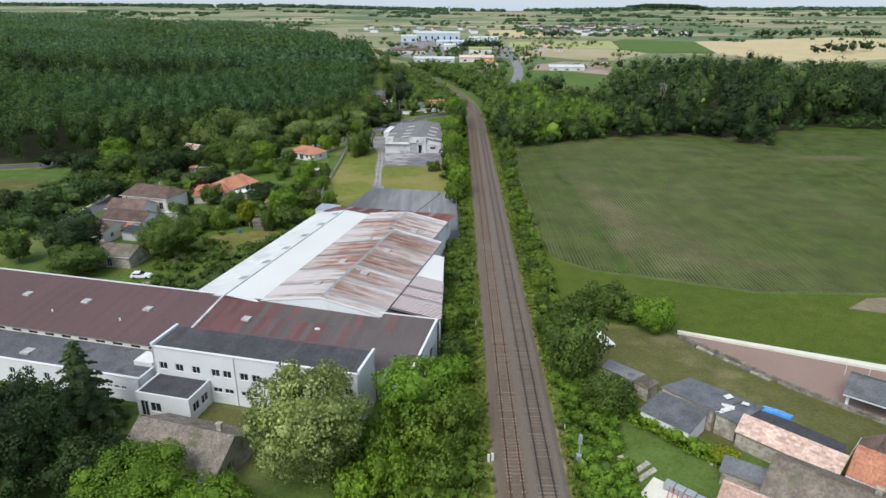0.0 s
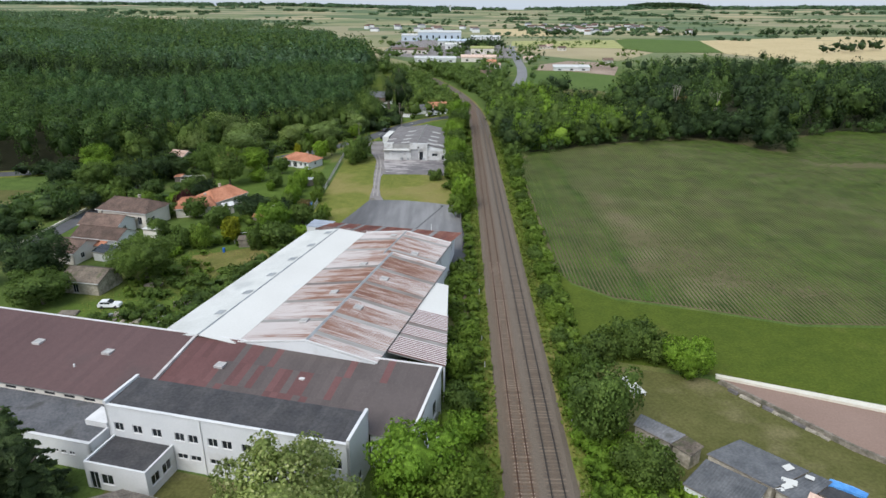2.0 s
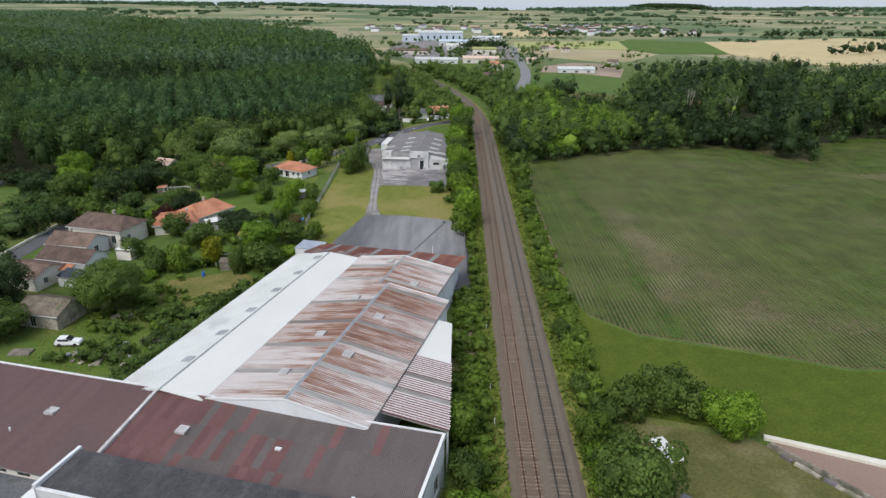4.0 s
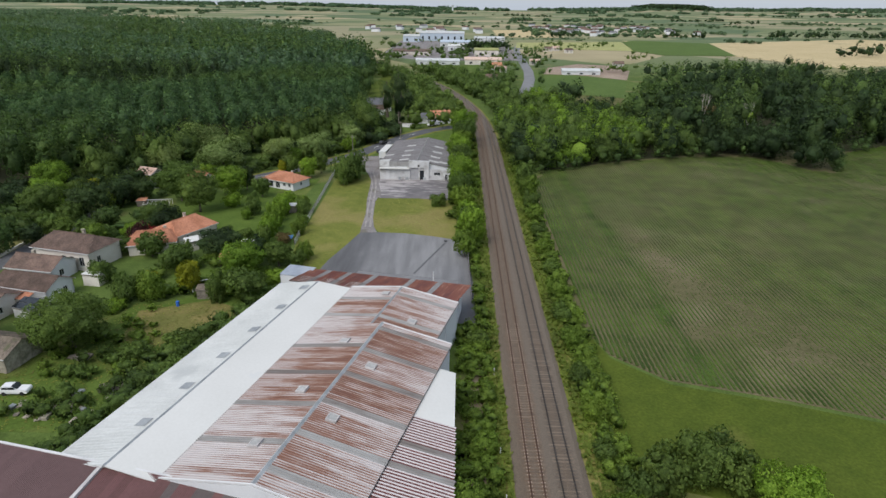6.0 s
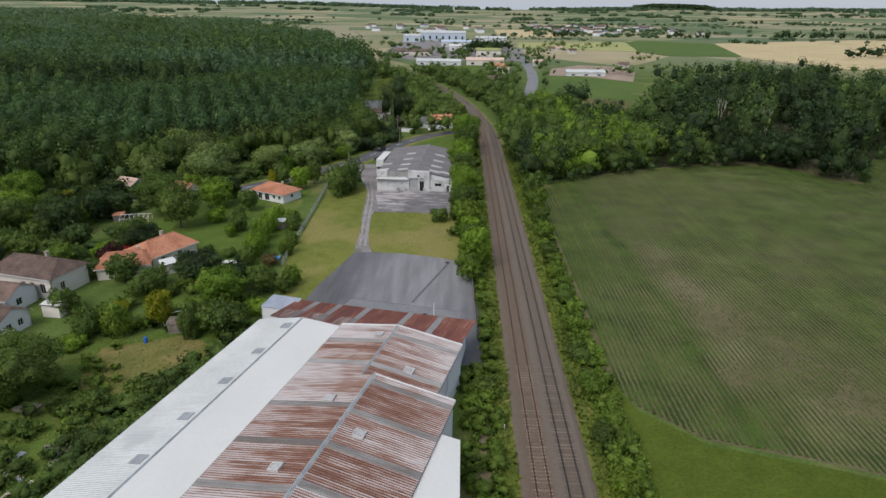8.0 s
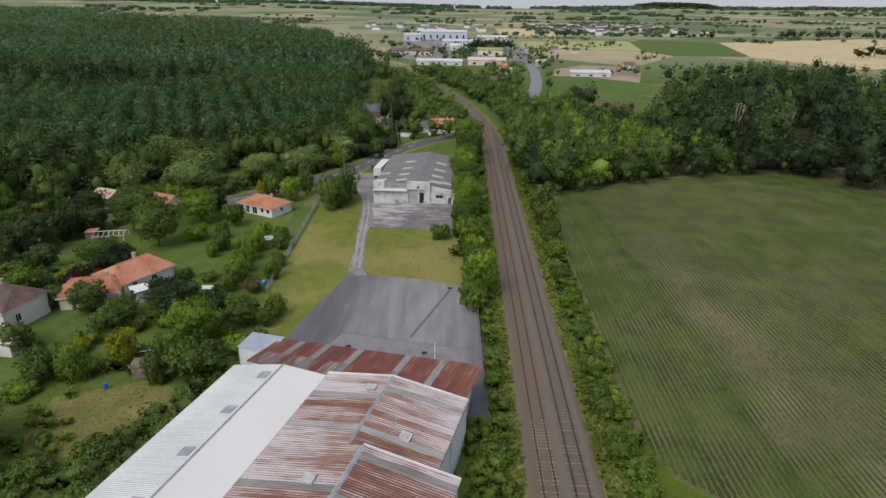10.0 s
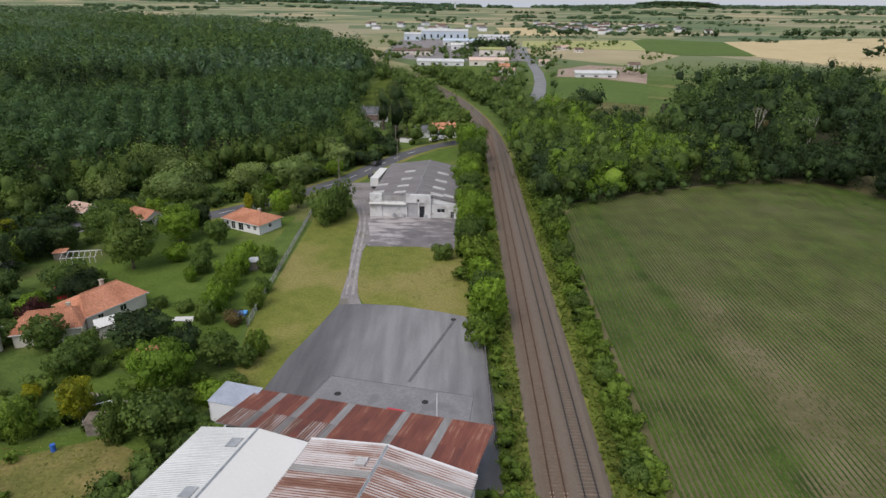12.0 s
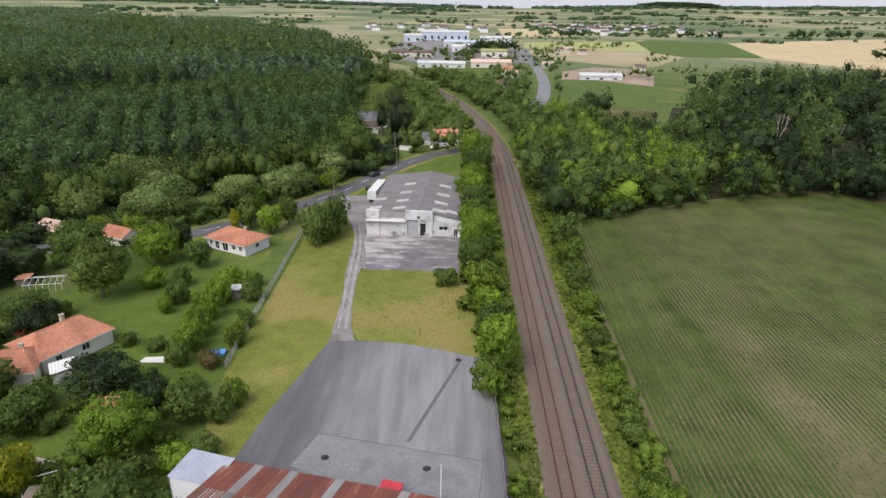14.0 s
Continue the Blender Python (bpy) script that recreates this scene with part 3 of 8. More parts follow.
# paved ground
flat("yard", [(-41, 146), (-39, 151), (-37.9, 154.8), (-36.4, 165.3), (-34.1, 174.7), (-32.2, 183.2), (-30, 184.2), (-28.2, 183.7), (-21.6, 183.4), (-14, 181.4), (-8.2, 179.2), (-6.8, 170.9), (-5.6, 156), (-5.4, 138), (-42, 138)], 0.05, M["yard"], "worn grey asphalt yard with darker tyre stains", "yard")
flat("apron", [(-31.2, 212.5), (-20, 212.8), (-11.8, 211.5), (-11.8, 236), (-34, 236), (-33, 226)], 0.045, M["apron"], "dusty grey concrete apron in front of the warehouse", "apron")
DRIVE = [(-30.2, 182.0), (-31.0, 187.5), (-31.6, 194.0), (-32.2, 201.0), (-33.0, 209.0), (-33.4, 216.0), (-34.2, 224.0), (-35.4, 233.0), (-37.2, 241.0), (-39.6, 250.0), (-42.0, 258.0), (-44.6, 265.0)]
flat("driveway", [(-32.2, 183.2), (-32.5, 187.9), (-32.7, 194.1), (-33.2, 201), (-34.2, 208.8), (-34.8, 216.1), (-35.9, 231.4), (-38, 239.2), (-43.5, 257.4), (-46.5, 264), (-33.6, 266), (-33.6, 240), (-33.2, 228), (-30.9, 216.3), (-31.6, 212.7), (-31.8, 208.9), (-31.2, 201.2), (-30.5, 194.2), (-29.5, 188), (-28.2, 183.7)], 0.06, M["gravel"], "pale gravel driveway", "driveway")
for k_, (off_, wid_) in enumerate(((-0.55, 0.4), (0.6, 0.55))):
    left_, right_ = ribbon([(px_ + off_ + 0.12 * math.sin(py_ * 0.4 + k_), py_) for px_, py_ in DRIVE[1:9]], wid_)
    bm = bmesh.new()
    va, vb = ([bm.verts.new((*q, 0.066)) for q in side_] for side_ in (left_, right_))
    for i in range(len(va) - 1):
        bm.faces.new((va[i], vb[i], vb[i + 1], va[i + 1]))
    solid("wheel_track", bm, M["track_dust"], "pale dusty wheel track along the driveway", "wheel track", kind="structure")
bm = bmesh.new()
prism(bm, [(-31.0, 154), (-28.9, 160), (-8.4, 155.8), (-8.8, 148)], 0.02, 0.056)
solid("yard_slab", bm, surf("newer_asphalt_slab", (0.17, 0.172, 0.178), (0.225, 0.225, 0.23), 0.9, 0.2, 3, 0.25, 0.2, stain=(0.15, 0.15, 0.155), stain_scale=0.2), "paler concrete loading slab with dark joints", "slab", kind="structure")
for name, a, b, w in (("drain_strip", (-17.6, 159.0), (-11.4, 178.0), 0.5), ("slab_joint", (-28.9, 160.2), (-8.4, 155.9), 0.12), ("slab_joint", (-8.3, 156.5), (-9.2, 148), 0.1), ("yard_crack", (-29.2, 160), (-31.2, 154), 0.25)):
    bm = bmesh.new()
    d = Vector((b[0] - a[0], b[1] - a[1])).normalized() * w / 2
    prism(bm, [(a[0] + d.y, a[1] - d.x), (b[0] + d.y, b[1] - d.x), (b[0] - d.y, b[1] + d.x), (a[0] - d.y, a[1] + d.x)], 0.03, 0.062)
    solid(name, bm, M["yard_joint"], "dark tarred joint across the yard", "joint", kind="structure")
for x, y in ((-27.2, 155.7), (-15.0, 154.3), (-11.5, 178.5)):
    bm = bmesh.new()
    bmesh.ops.create_circle(bm, cap_ends=True, radius=0.5, segments=12)
    solid("manhole_cover", bm, M["rubber"], "dark iron manhole cover in the asphalt", "manhole", "yard manholes", m=pose(x, y, 0.066))


def road(name, line, w, z, material, label, category="road"):
    left, right = ribbon(line, w)
    bm = bmesh.new()
    lo = [[bm.verts.new((*p, z + dz)) for p in side] for side in (left, right) for dz in (0, -0.3)]
    for i in range(len(line) - 1):
        bm.faces.new((lo[0][i], lo[2][i], lo[2][i + 1], lo[0][i + 1]))
        bm.faces.new((lo[0][i], lo[0][i + 1], lo[1][i + 1], lo[1][i]))
        bm.faces.new((lo[2][i], lo[3][i], lo[3][i + 1], lo[2][i + 1]))
    return solid(name, bm, material, label, category, kind="structure")


MAIN_ROAD = [(-190, 195), (-120, 218), (-74, 231), (-60, 246), (-46, 267), (-39, 285), (-31, 303), (-22, 317), (-8, 330), (0, 336)]
road("road_verge", MAIN_ROAD, 10, 0.04, M["verge"], "grass verge beside the road", "verge")
road("road", MAIN_ROAD, 6.2, 0.07, M["road"], "dark grey two-lane road bending along the wood")
road("road", [(15, 385), (22, 412), (29, 440), (36.5, 480), (43, 530), (48, 590), (50.5, 650), (54, 740), (59, 855), (75, 1000)], 8, 0.16, M["far_road"], "grey road running up to the village")
road("lane", [(-104, 142), (-103.5, 170), (-102, 200)], 4.5, 0.06, M["road"], "dark asphalt lane beside the houses", "lane")
for i in range(9):
    a = MAIN_ROAD[2 + i // 2]
    b = MAIN_ROAD[3 + i // 2]
    f = 0.25 + 0.5 * (i % 2)
    x, y = a[0] + (b[0] - a[0]) * f, a[1] + (b[1] - a[1]) * f
    bm = bmesh.new()
    box(bm, -0.09, 0.09, -2.2, 2.2, 0, 0.012)
    if i < 9:
        solid("lane_marking", bm, M["paint_line"], "white centre line dash on the road", "road marking", "road markings", m=pose(x, y, 0.072, 0, 0, -math.degrees(math.atan2(b[0] - a[0], b[1] - a[1]))))

# ---- railway ----


def centre(y):
    """The line runs straight and then bends to the left."""
    s = max(0.0, y - 292)
    return 2.54 - 0.00074 * s * s if s < 260 else 2.54 - 50.0 - 0.385 * (s - 260)


LINE = [(centre(y), y) for y in list(range(-60, 290, 50)) + list(range(290, 900, 12))]
for name, w, z, material, label in (("trackside_verge", 13.0, 0.1, M["verge"], "dry yellow-green grass verge beside the tracks"),):
    road(name, [p for p in LINE if p[1] < 300], w, z, material, label, "verge")
    road(name, [p for p in LINE if p[1] > 285], 10.4, z - 0.02, material, label, "verge")
left, right = ribbon(LINE, 8.9)
li, ri = ribbon(LINE, 7.2)
bm = bmesh.new()
rows_ = [[bm.verts.new((*p, z)) for p in side] for side, z in ((left, 0.05), (li, 0.38), (ri, 0.38), (right, 0.05))]
for a, b in zip(rows_, rows_[1:]):
    for i in range(len(LINE) - 1):
        bm.faces.new((a[i], b[i], b[i + 1], a[i + 1]))
solid("ballast_bed", bm, M["ballast"], "brown and grey stone ballast of a double track", "ballast", kind="structure")

rng = random.Random(5)
sl_bm = bmesh.new()
box(sl_bm, -1.28, 1.28, -0.12, 0.12, -0.08, 0.022)
sleeper_me = mesh_of("sleeper", sl_bm, M["sleeper"])
for off, label, steel in ((-1.79, "rusty railway track on brown ballast with pale clips", M["rail"]), (1.79, "used railway track on grey ballast with worn rails", M["rail_worn"])):
    track = thing("railway_track", pose(centre(0) + off, 45, 0.37), label, "railway track", "parallel railway tracks")
    for s in (-0.75, 0.75):
        bm = bmesh.new()
        cols = []
        for dx, dz in ((-0.07, 0.06), (-0.02, 0.1), (-0.036, 0.2), (0.036, 0.2), (0.02, 0.1), (0.07, 0.06)):
            cols.append([bm.verts.new((x - centre(0) + s + dx, y - 45, dz)) for x, y in LINE])
        for a, b in zip(cols, cols[1:]):
            for i in range(len(LINE) - 1):
                bm.faces.new((a[i], b[i], b[i + 1], a[i + 1]))
        part("rail", bm, steel, track)
    verts, faces, clips = [], [], bmesh.new()
    for k in range(400):
        y = k * 0.62
        if k < 150:
            sl = piece("sleeper", sleeper_me, track, pose(0, y, 0.0, 0, 0, rng.uniform(-1, 1)))
            if off < 0 and rng.random() < 0.85:
                for s in (-1, 1):
                    for o in (-0.16, 0.16):
                        box(clips, s * 0.75 + o - 0.05, s * 0.75 + o + 0.05, y - 0.07, y + 0.07, 0.06, 0.13)
        else:
            b0 = len(verts)
            verts += [(x, y + dy, z) for z in (-0.08, 0.022) for x, dy in ((-1.28, -0.12), (1.28, -0.12), (1.28, 0.12), (-1.28, 0.12))]
            faces += [tuple(b0 + i for i in f) for f in ((4, 5, 6, 7), (0, 1, 5, 4), (1, 2, 6, 5), (2, 3, 7, 6), (3, 0, 4, 7))]
    me = bpy.data.meshes.new("sleeper_rest")
    me.from_pydata(verts, [], faces)
    me.materials.append(M["sleeper"])
    ob = new("sleeper_rest", me)
    ob.parent = track
    tagged(ob, kind="stuff")
    if off < 0:
        tagged(part("rail_clip", clips, M["clip"], track), kind="stuff")

# ---- walls with openings ----


def wall_run(parent, p0, p1, z0, z1, thick, material, openings=(), frame_mat="trim", sill=True, glass="glass", name="wall"):
    """A wall from p0 to p1 with its outer face on the right hand, and real openings (x0, x1, z0, z1) that hold windows."""
    d = Vector((p1[0] - p0[0], p1[1] - p0[1], 0))
    length = d.length
    d.normalize()
    m = Matrix(((d.x, -d.y, 0, p0[0]), (d.y, d.x, 0, p0[1]), (0, 0, 1, 0), (0, 0, 0, 1)))
    bm = bmesh.new()
    cuts = sorted({0.0, length, *[o[0] for o in openings], *[o[1] for o in openings]})
    for a, b in zip(cuts, cuts[1:]):
        holes = sorted((o[2], o[3]) for o in openings if o[0] <= a + 1e-6 and o[1] >= b - 1e-6)
        z = z0
        for h0, h1 in holes:
            if h0 > z:
                box(bm, a, b, 0, thick, z, h0)
            z = h1
        if z1 > z:
            box(bm, a, b, 0, thick, z, z1)
    bmesh.ops.remove_doubles(bm, verts=bm.verts[:], dist=0.0005)
    bmesh.ops.transform(bm, matrix=m, verts=bm.verts[:])
    part(name, bm, M[material], parent)
    for x0, x1, h0, h1 in openings:
        bm = bmesh.new()
        t = 0.06
        for q in ((x0, x1, h0, h0 + t), (x0, x1, h1 - t, h1), (x0, x0 + t, h0 + t, h1 - t), (x1 - t, x1, h0 + t, h1 - t), ((x0 + x1) / 2 - 0.03, (x0 + x1) / 2 + 0.03, h0 + t, h1 - t)):
            box(bm, q[0], q[1], 0.08, 0.14, q[2], q[3])
        if sill:
            box(bm, x0 - 0.08, x1 + 0.08, -0.06, 0.1, h0 - 0.07, h0 - 0.004)
        bmesh.ops.transform(bm, matrix=m, verts=bm.verts[:])
        w = part("window", bm, M[frame_mat], parent)
        bm = bmesh.new()
        box(bm, x0 + t, x1 - t, 0.1, 0.12, h0 + t, h1 - t)
        bmesh.ops.transform(bm, matrix=m, verts=bm.verts[:])
        part("pane", bm, M[glass], w)


def sheet(name, w, length, ribs, height, material, lap=0.0):
    """One profiled roof sheet, ribs along its fall; the origin is its upper left corner, the fall runs along -y."""
    bm = bmesh.new()
    step = w / ribs
    prof = []
    for i in range(ribs):
        x = i * step
        prof += [(x, 0), (x + step * 0.45, 0), (x + step * 0.55, height), (x + step * 0.9, height)]
    prof.append((w, 0))
    cols = [[bm.verts.new((x, y, z)) for y in (0.0, -length)] for x, z in prof]
    for a, b in zip(cols, cols[1:]):
        bm.faces.new((a[0], a[1], b[1], b[0]))
    return mesh_of(name, bm, material)


def lay(parent, a, b, c, count, meshes, pick):
    """Lay sheets side by side from a to b along the top of a slope whose fall goes towards c. Points are local to parent."""
    a, b, c = Vector(a), Vector(b), Vector(c)
    x = (b - a).normalized()
    y = -(c - a)
    y = (y - x * y.dot(x)).normalized()
    z = x.cross(y)
    step = (b - a) / count
    for i in range(count):
        o = a + step * i
        m = Matrix(((x.x, y.x, z.x, o.x), (x.y, y.y, z.y, o.y), (x.z, y.z, z.z, o.z), (0, 0, 0, 1)))
        piece("roof_sheet", meshes[pick(i)], parent, m)


def hatch(parent, x, y, z, pitch=0.0, w=1.25):
    """A white roof light: kerb frame and pale pane."""
    bm = bmesh.new()
    m = pose(x, y, z, 0, pitch)
    for q in ((-w / 2, w / 2, -w / 2, -w / 2 + 0.14), (-w / 2, w / 2, w / 2 - 0.14, w / 2), (-w / 2, -w / 2 + 0.14, -w / 2 + 0.14, w / 2 - 0.14), (w / 2 - 0.14, w / 2, -w / 2 + 0.14, w / 2 - 0.14)):
        box(bm, *q, -0.1, 0.22)
    bmesh.ops.transform(bm, matrix=m, verts=bm.verts[:])
    h = part("roof_light", bm, M["worn_trim"], parent, "white framed roof light")
    bm = bmesh.new()
    box(bm, -w / 2 + 0.14, w / 2 - 0.14, -w / 2 + 0.14, w / 2 - 0.14, 0.1, 0.18)
    bmesh.ops.transform(bm, matrix=m, verts=bm.verts[:])
    part("pane", bm, M["roof_light_sheet"], h)


# ---- factory front: office block, dark halls, low wing ----
FRONT = pose(-48.5, 74.3, 0, 0, 0, -12.3)
office = thing("office_block", FRONT, "white two-storey factory office with a flat black felt roof", "office building")
L, D, TOP = 30.6, 5.8, 7.75
uppers = [1.5, 4.0, 6.6, 9.6, 11.35, 13.9, 15.7, 18.2, 20.0, 22.5, 24.3, 27.0, 29.0]
ops = [(s - 0.62, s + 0.62, 4.25, 5.35) for s in uppers] + [(s - 0.68, s + 0.68, 1.75, 2.45) for s in uppers[3:]]
wall_run(office, (0, 0), (L, 0), -0.2, TOP, 0.3, "white_wall", ops)
wall_run(office, (L, 0), (L, D), -0.2, TOP, 0.3, "white_wall", [(2.2, 3.2, 1.0, 2.2)])
wall_run(office, (L, D), (0, D), -0.2, TOP, 0.3, "white_wall")
wall_run(office, (0, D), (0, 0), -0.2, TOP, 0.3, "white_wall")
bm = bmesh.new()
slab(bm, [(0.28, 0.1, TOP - 0.12), (L - 0.28, 0.1, TOP - 0.12), (L - 0.28, D - 0.1, TOP + 0.16), (0.28, D - 0.1, TOP + 0.16)], 0.15)
part("roof", bm, M["black_roof"], office)
felt_bm = bmesh.new()
box(felt_bm, 0, 0.97, 0.15, D - 0.15, 0, 0.012)
felt = mesh_of("felt_strip", felt_bm, M["black_roof"])
for i in range(30):
    piece("felt_strip", felt, office, pose(0.45 + i * 0.99, 0, TOP - 0.116, 2.86, 0, 0))
bm = bmesh.new()
box(bm, -0.05, 0.32, -0.05, D + 0.1, TOP + 0.002, TOP + 0.42)
part("parapet", bm, M["white_wall"], office)
bm = bmesh.new()
box(bm, L - 0.32, L + 0.05, -0.05, D + 0.1, TOP + 0.002, TOP + 0.55)
part("parapet", bm, M["white_wall"], office)
bm = bmesh.new()
box(bm, 0.32, L - 0.32, -0.12, 0.08, TOP - 0.1, TOP + 0.02)
part("eaves_trim", bm, M["trim"], office)
for s in (12.6, 21.2, 30.3):
    bm = bmesh.new()
    rod(bm, (s, -0.09, 0), (s, -0.09, TOP - 0.1), 0.06, 0.06, 6)
    part("downpipe", bm, M["trim"], office)

porch = thing("entrance_porch", FRONT @ pose(0.6, -5.0, 0), "white walled entrance porch with a flat black roof", "porch")
bm = bmesh.new()
box(bm, 0.2, 7.8, 0.2, 4.9, 3.25, 3.4)
part("roof", bm, M["black_roof"], porch)
for q in ((0, 8, 0, 0.22, 2.85, 3.6), (0, 0.22, 0.22, 4.9, 2.85, 3.6), (7.78, 8, 0.22, 4.9, 2.85, 3.6)):
    bm = bmesh.new()
    box(bm, *q)
    part("fascia", bm, M["white_wall"], porch)
wall_run(porch, (0, 0.002), (8, 0.002), -0.1, 2.848, 0.25, "white_wall", [(0.5, 1.7, 0.0, 2.4), (2.0, 3.6, 0.9, 2.3)])
wall_run(porch, (7.998, 0.26), (7.998, 4.9), -0.1, 2.848, 0.25, "white_wall", [(0.5, 1.9, 1.1, 2.4), (2.4, 3.9, 1.1, 2.4)])
wall_run(porch, (0.002, 4.9), (0.002, 0.26), -0.1, 2.848, 0.25, "white_wall", [(1.2, 2.6, 1.0, 2.3)])

hall = thing("factory_hall", FRONT @ pose(0, 6, 0), "factory hall with a patched dark red and grey sheet roof", "factory hall")
HL = 36.2
Z0, Z1, HD = 4.9, 7.0, 12.3
wall_run(hall, (30.7, 0), (HL - 0.6, 0), -0.2, Z0 - 0.1, 0.3, "white_wall")
wall_run(hall, (HL - 0.6, 0), (HL, HD), -0.2, Z0 - 0.1, 0.3, "white_wall", [(2.0, 3.2, 1.4, 3.2), (5.2, 6.6, 1.6, 3.6), (8.6, 10.2, 1.6, 3.8)])
wall_run(hall, (HL, HD), (0, HD), -0.2, Z1 - 0.15, 0.3, "white_wall")
RED_STRIPS = ({*range(8), 9, 10, 13, 24, 29}, {*range(7), 9, 10, 12, 15, 16, 18, 19, 23}, {*range(7), 8, 15, 16, 17, 18, 20})
for course in range(3):
    f0, f1 = course / 3, (course + 1) / 3
    top_y, top_z = HD + 0.25 - (HD + 0.5) * f0, Z1 - (Z1 - Z0) * f0 - 0.004 * course
    strips = [sheet("roof_sheet", 1.0, math.hypot(HD + 0.5, Z1 - Z0) / 3 + 0.1, 5, 0.035, M[k]) for k in ("roof_grey_strip", "roof_red_strip")]
    lay(hall, (0.2, top_y, top_z), (HL - 0.2, top_y, top_z), (0.2, top_y - (HD + 0.5) / 3, top_z - (Z1 - Z0) / 3), 36, strips, lambda i, course=course: int(i in RED_STRIPS[course]))
bm = bmesh.new()
slab(bm, [(0.1, -0.2, Z0 - 0.06), (HL - 0.7, -0.2, Z0 - 0.06), (HL - 0.1, HD + 0.2, Z1 - 0.06), (0.1, HD + 0.2, Z1 - 0.06)], 0.12)
part("roof_deck", bm, M["gutter"], hall)
bm = bmesh.new()
f_ = [[bm.verts.new((px + dx, py, pz)) for px, py, pz in ((HL - 0.6, 0, 4.8), (HL, HD, 4.8), (HL, HD, Z1 - 0.15))] for dx in (0, -0.2)]
bm.faces.new(f_[0])
bm.faces.new(f_[1][::-1])
for i in range(3):
    bm.faces.new((f_[0][i], f_[1][i], f_[1][(i + 1) % 3], f_[0][(i + 1) % 3]))
part("gable", bm, M["white_wall"], hall)
bm = bmesh.new()
slab(bm, [(HL - 0.85, -0.4, Z0 + 0.2), (HL - 0.5, -0.4, Z0 + 0.2), (HL + 0.1, HD + 0.3, Z1 + 0.2), (HL - 0.25, HD + 0.3, Z1 + 0.2)], 0.6)
part("verge_trim", bm, M["trim"], hall, "white verge board")
bm = bmesh.new()
box(bm, 0.2, HL - 0.3, HD + 0.2, HD + 0.42, Z1 - 0.1, Z1 + 0.14)
part("ridge_trim", bm, M["trim"], hall)
bm = bmesh.new()
slab(bm, [(-0.2, -0.3, Z0 + 0.45), (0.2, -0.3, Z0 + 0.45), (0.2, HD + 0.5, Z1 + 0.3), (-0.2, HD + 0.5, Z1 + 0.3)], 1.6)
part("fire_wall", bm, M["worn_trim"], hall, "white fire wall between two roofs")
hatch(hall, 7.0, 7.0, Z0 + 1.3)
bm = bmesh.new()
box(bm, 18.6, 19.3, 6.6, 7.0, 5.9, 6.25)
part("vent", bm, M["trim"], hall)

west = thing("factory_hall", FRONT @ pose(-80, 4.3, 0), "long factory hall with a dark red sheet roof", "factory hall")
Z0, Z1, HD = 5.0, 7.0, 14.0
ops = [(80 - 2.6 - k * 3.05 - 1.7, 80 - 2.6 - k * 3.05, 4.1, 4.55) for k in range(25)]
wall_run(west, (0, 0), (79.7, 0), 3.6, Z0 - 0.05, 0.25, "cream_wall", ops, frame_mat="gutter", sill=False)
wall_run(west, (79.7, HD), (0, HD), -0.2, Z1 - 0.15, 0.3, "white_wall")
strip = sheet("roof_sheet", 1.0, math.hypot(HD + 0.5, Z1 - Z0), 5, 0.035, M["dark_roof"])
lay(west, (0, HD + 0.25, Z1), (79.7, HD + 0.25, Z1), (0, -0.35, Z0), 80, [strip], lambda i: 0)
bm = bmesh.new()
slab(bm, [(0, -0.25, Z0 - 0.06), (79.6, -0.25, Z0 - 0.06), (79.6, HD + 0.2, Z1 - 0.06), (0, HD + 0.2, Z1 - 0.06)], 0.12)
part("roof_deck", bm, M["gutter"], west)
bm = bmesh.new()
box(bm, 0, 79.7, HD + 0.2, HD + 0.45, Z1 - 0.1, Z1 + 0.14)
part("ridge_trim", bm, M["trim"], west)
for x in (70.0, 58.4, 46.8, 35.2, 23.6):
    hatch(west, x, 8.0, Z0 + 1.2)
for x in (67.6, 55.0, 44.0):
    bm = bmesh.new()
    rod(bm, (x, 4.4, 5.4), (x, 4.4, 6.1), 0.12, 0.12, 8)
    part("vent_pipe", bm, M["trim"], west)

wing = thing("low_wing", FRONT @ pose(-80, -2.7, 0), "low white wing with a grey fibre cement roof", "factory wing")
wall_run(wing, (0, 0), (79.4, 0), -0.2, 3.9, 0.3, "white_wall", [(79.4 - 5.4 + i * 1.15, 79.4 - 4.6 + i * 1.15, 1.9, 2.35) for i in range(3)] + [(79.4 - 25 + i * 3, 79.4 - 24 + i * 3, 1.6, 2.6) for i in range(5)])
wall_run(wing, (79.4, 0), (79.4, 6.8), -0.2, 3.9, 0.3, "white_wall")
strip = sheet("roof_sheet", 1.1, 6.9, 6, 0.05, M["grey_roof"])
lay(wing, (0, 6.95, 4.0), (79.2, 6.95, 4.0), (0, 0.1, 3.55), 72, [strip], lambda i: 0)
bm = bmesh.new()
slab(bm, [(0, 0.3, 3.5), (79.2, 0.3, 3.5), (79.2, 6.95, 3.92), (0, 6.95, 3.92)], 0.15)
part("roof_deck", bm, M["gutter"], wing)
bm = bmesh.new()
box(bm, -0.1, 79.5, -0.08, 0.34, 3.902, 4.0)
part("coping", bm, M["trim"], wing)
bm = bmesh.new()
box(bm, 76.2, 79.2, 3.2, 6.0, 3.7, 4.5)
part("roof_plant_box", bm, M["trim"], wing)
for x, y in ((58.5, 2.6), (40, 2.8), (26, 2.4)):
    hatch(wing, x, y, 3.8, w=1.5)

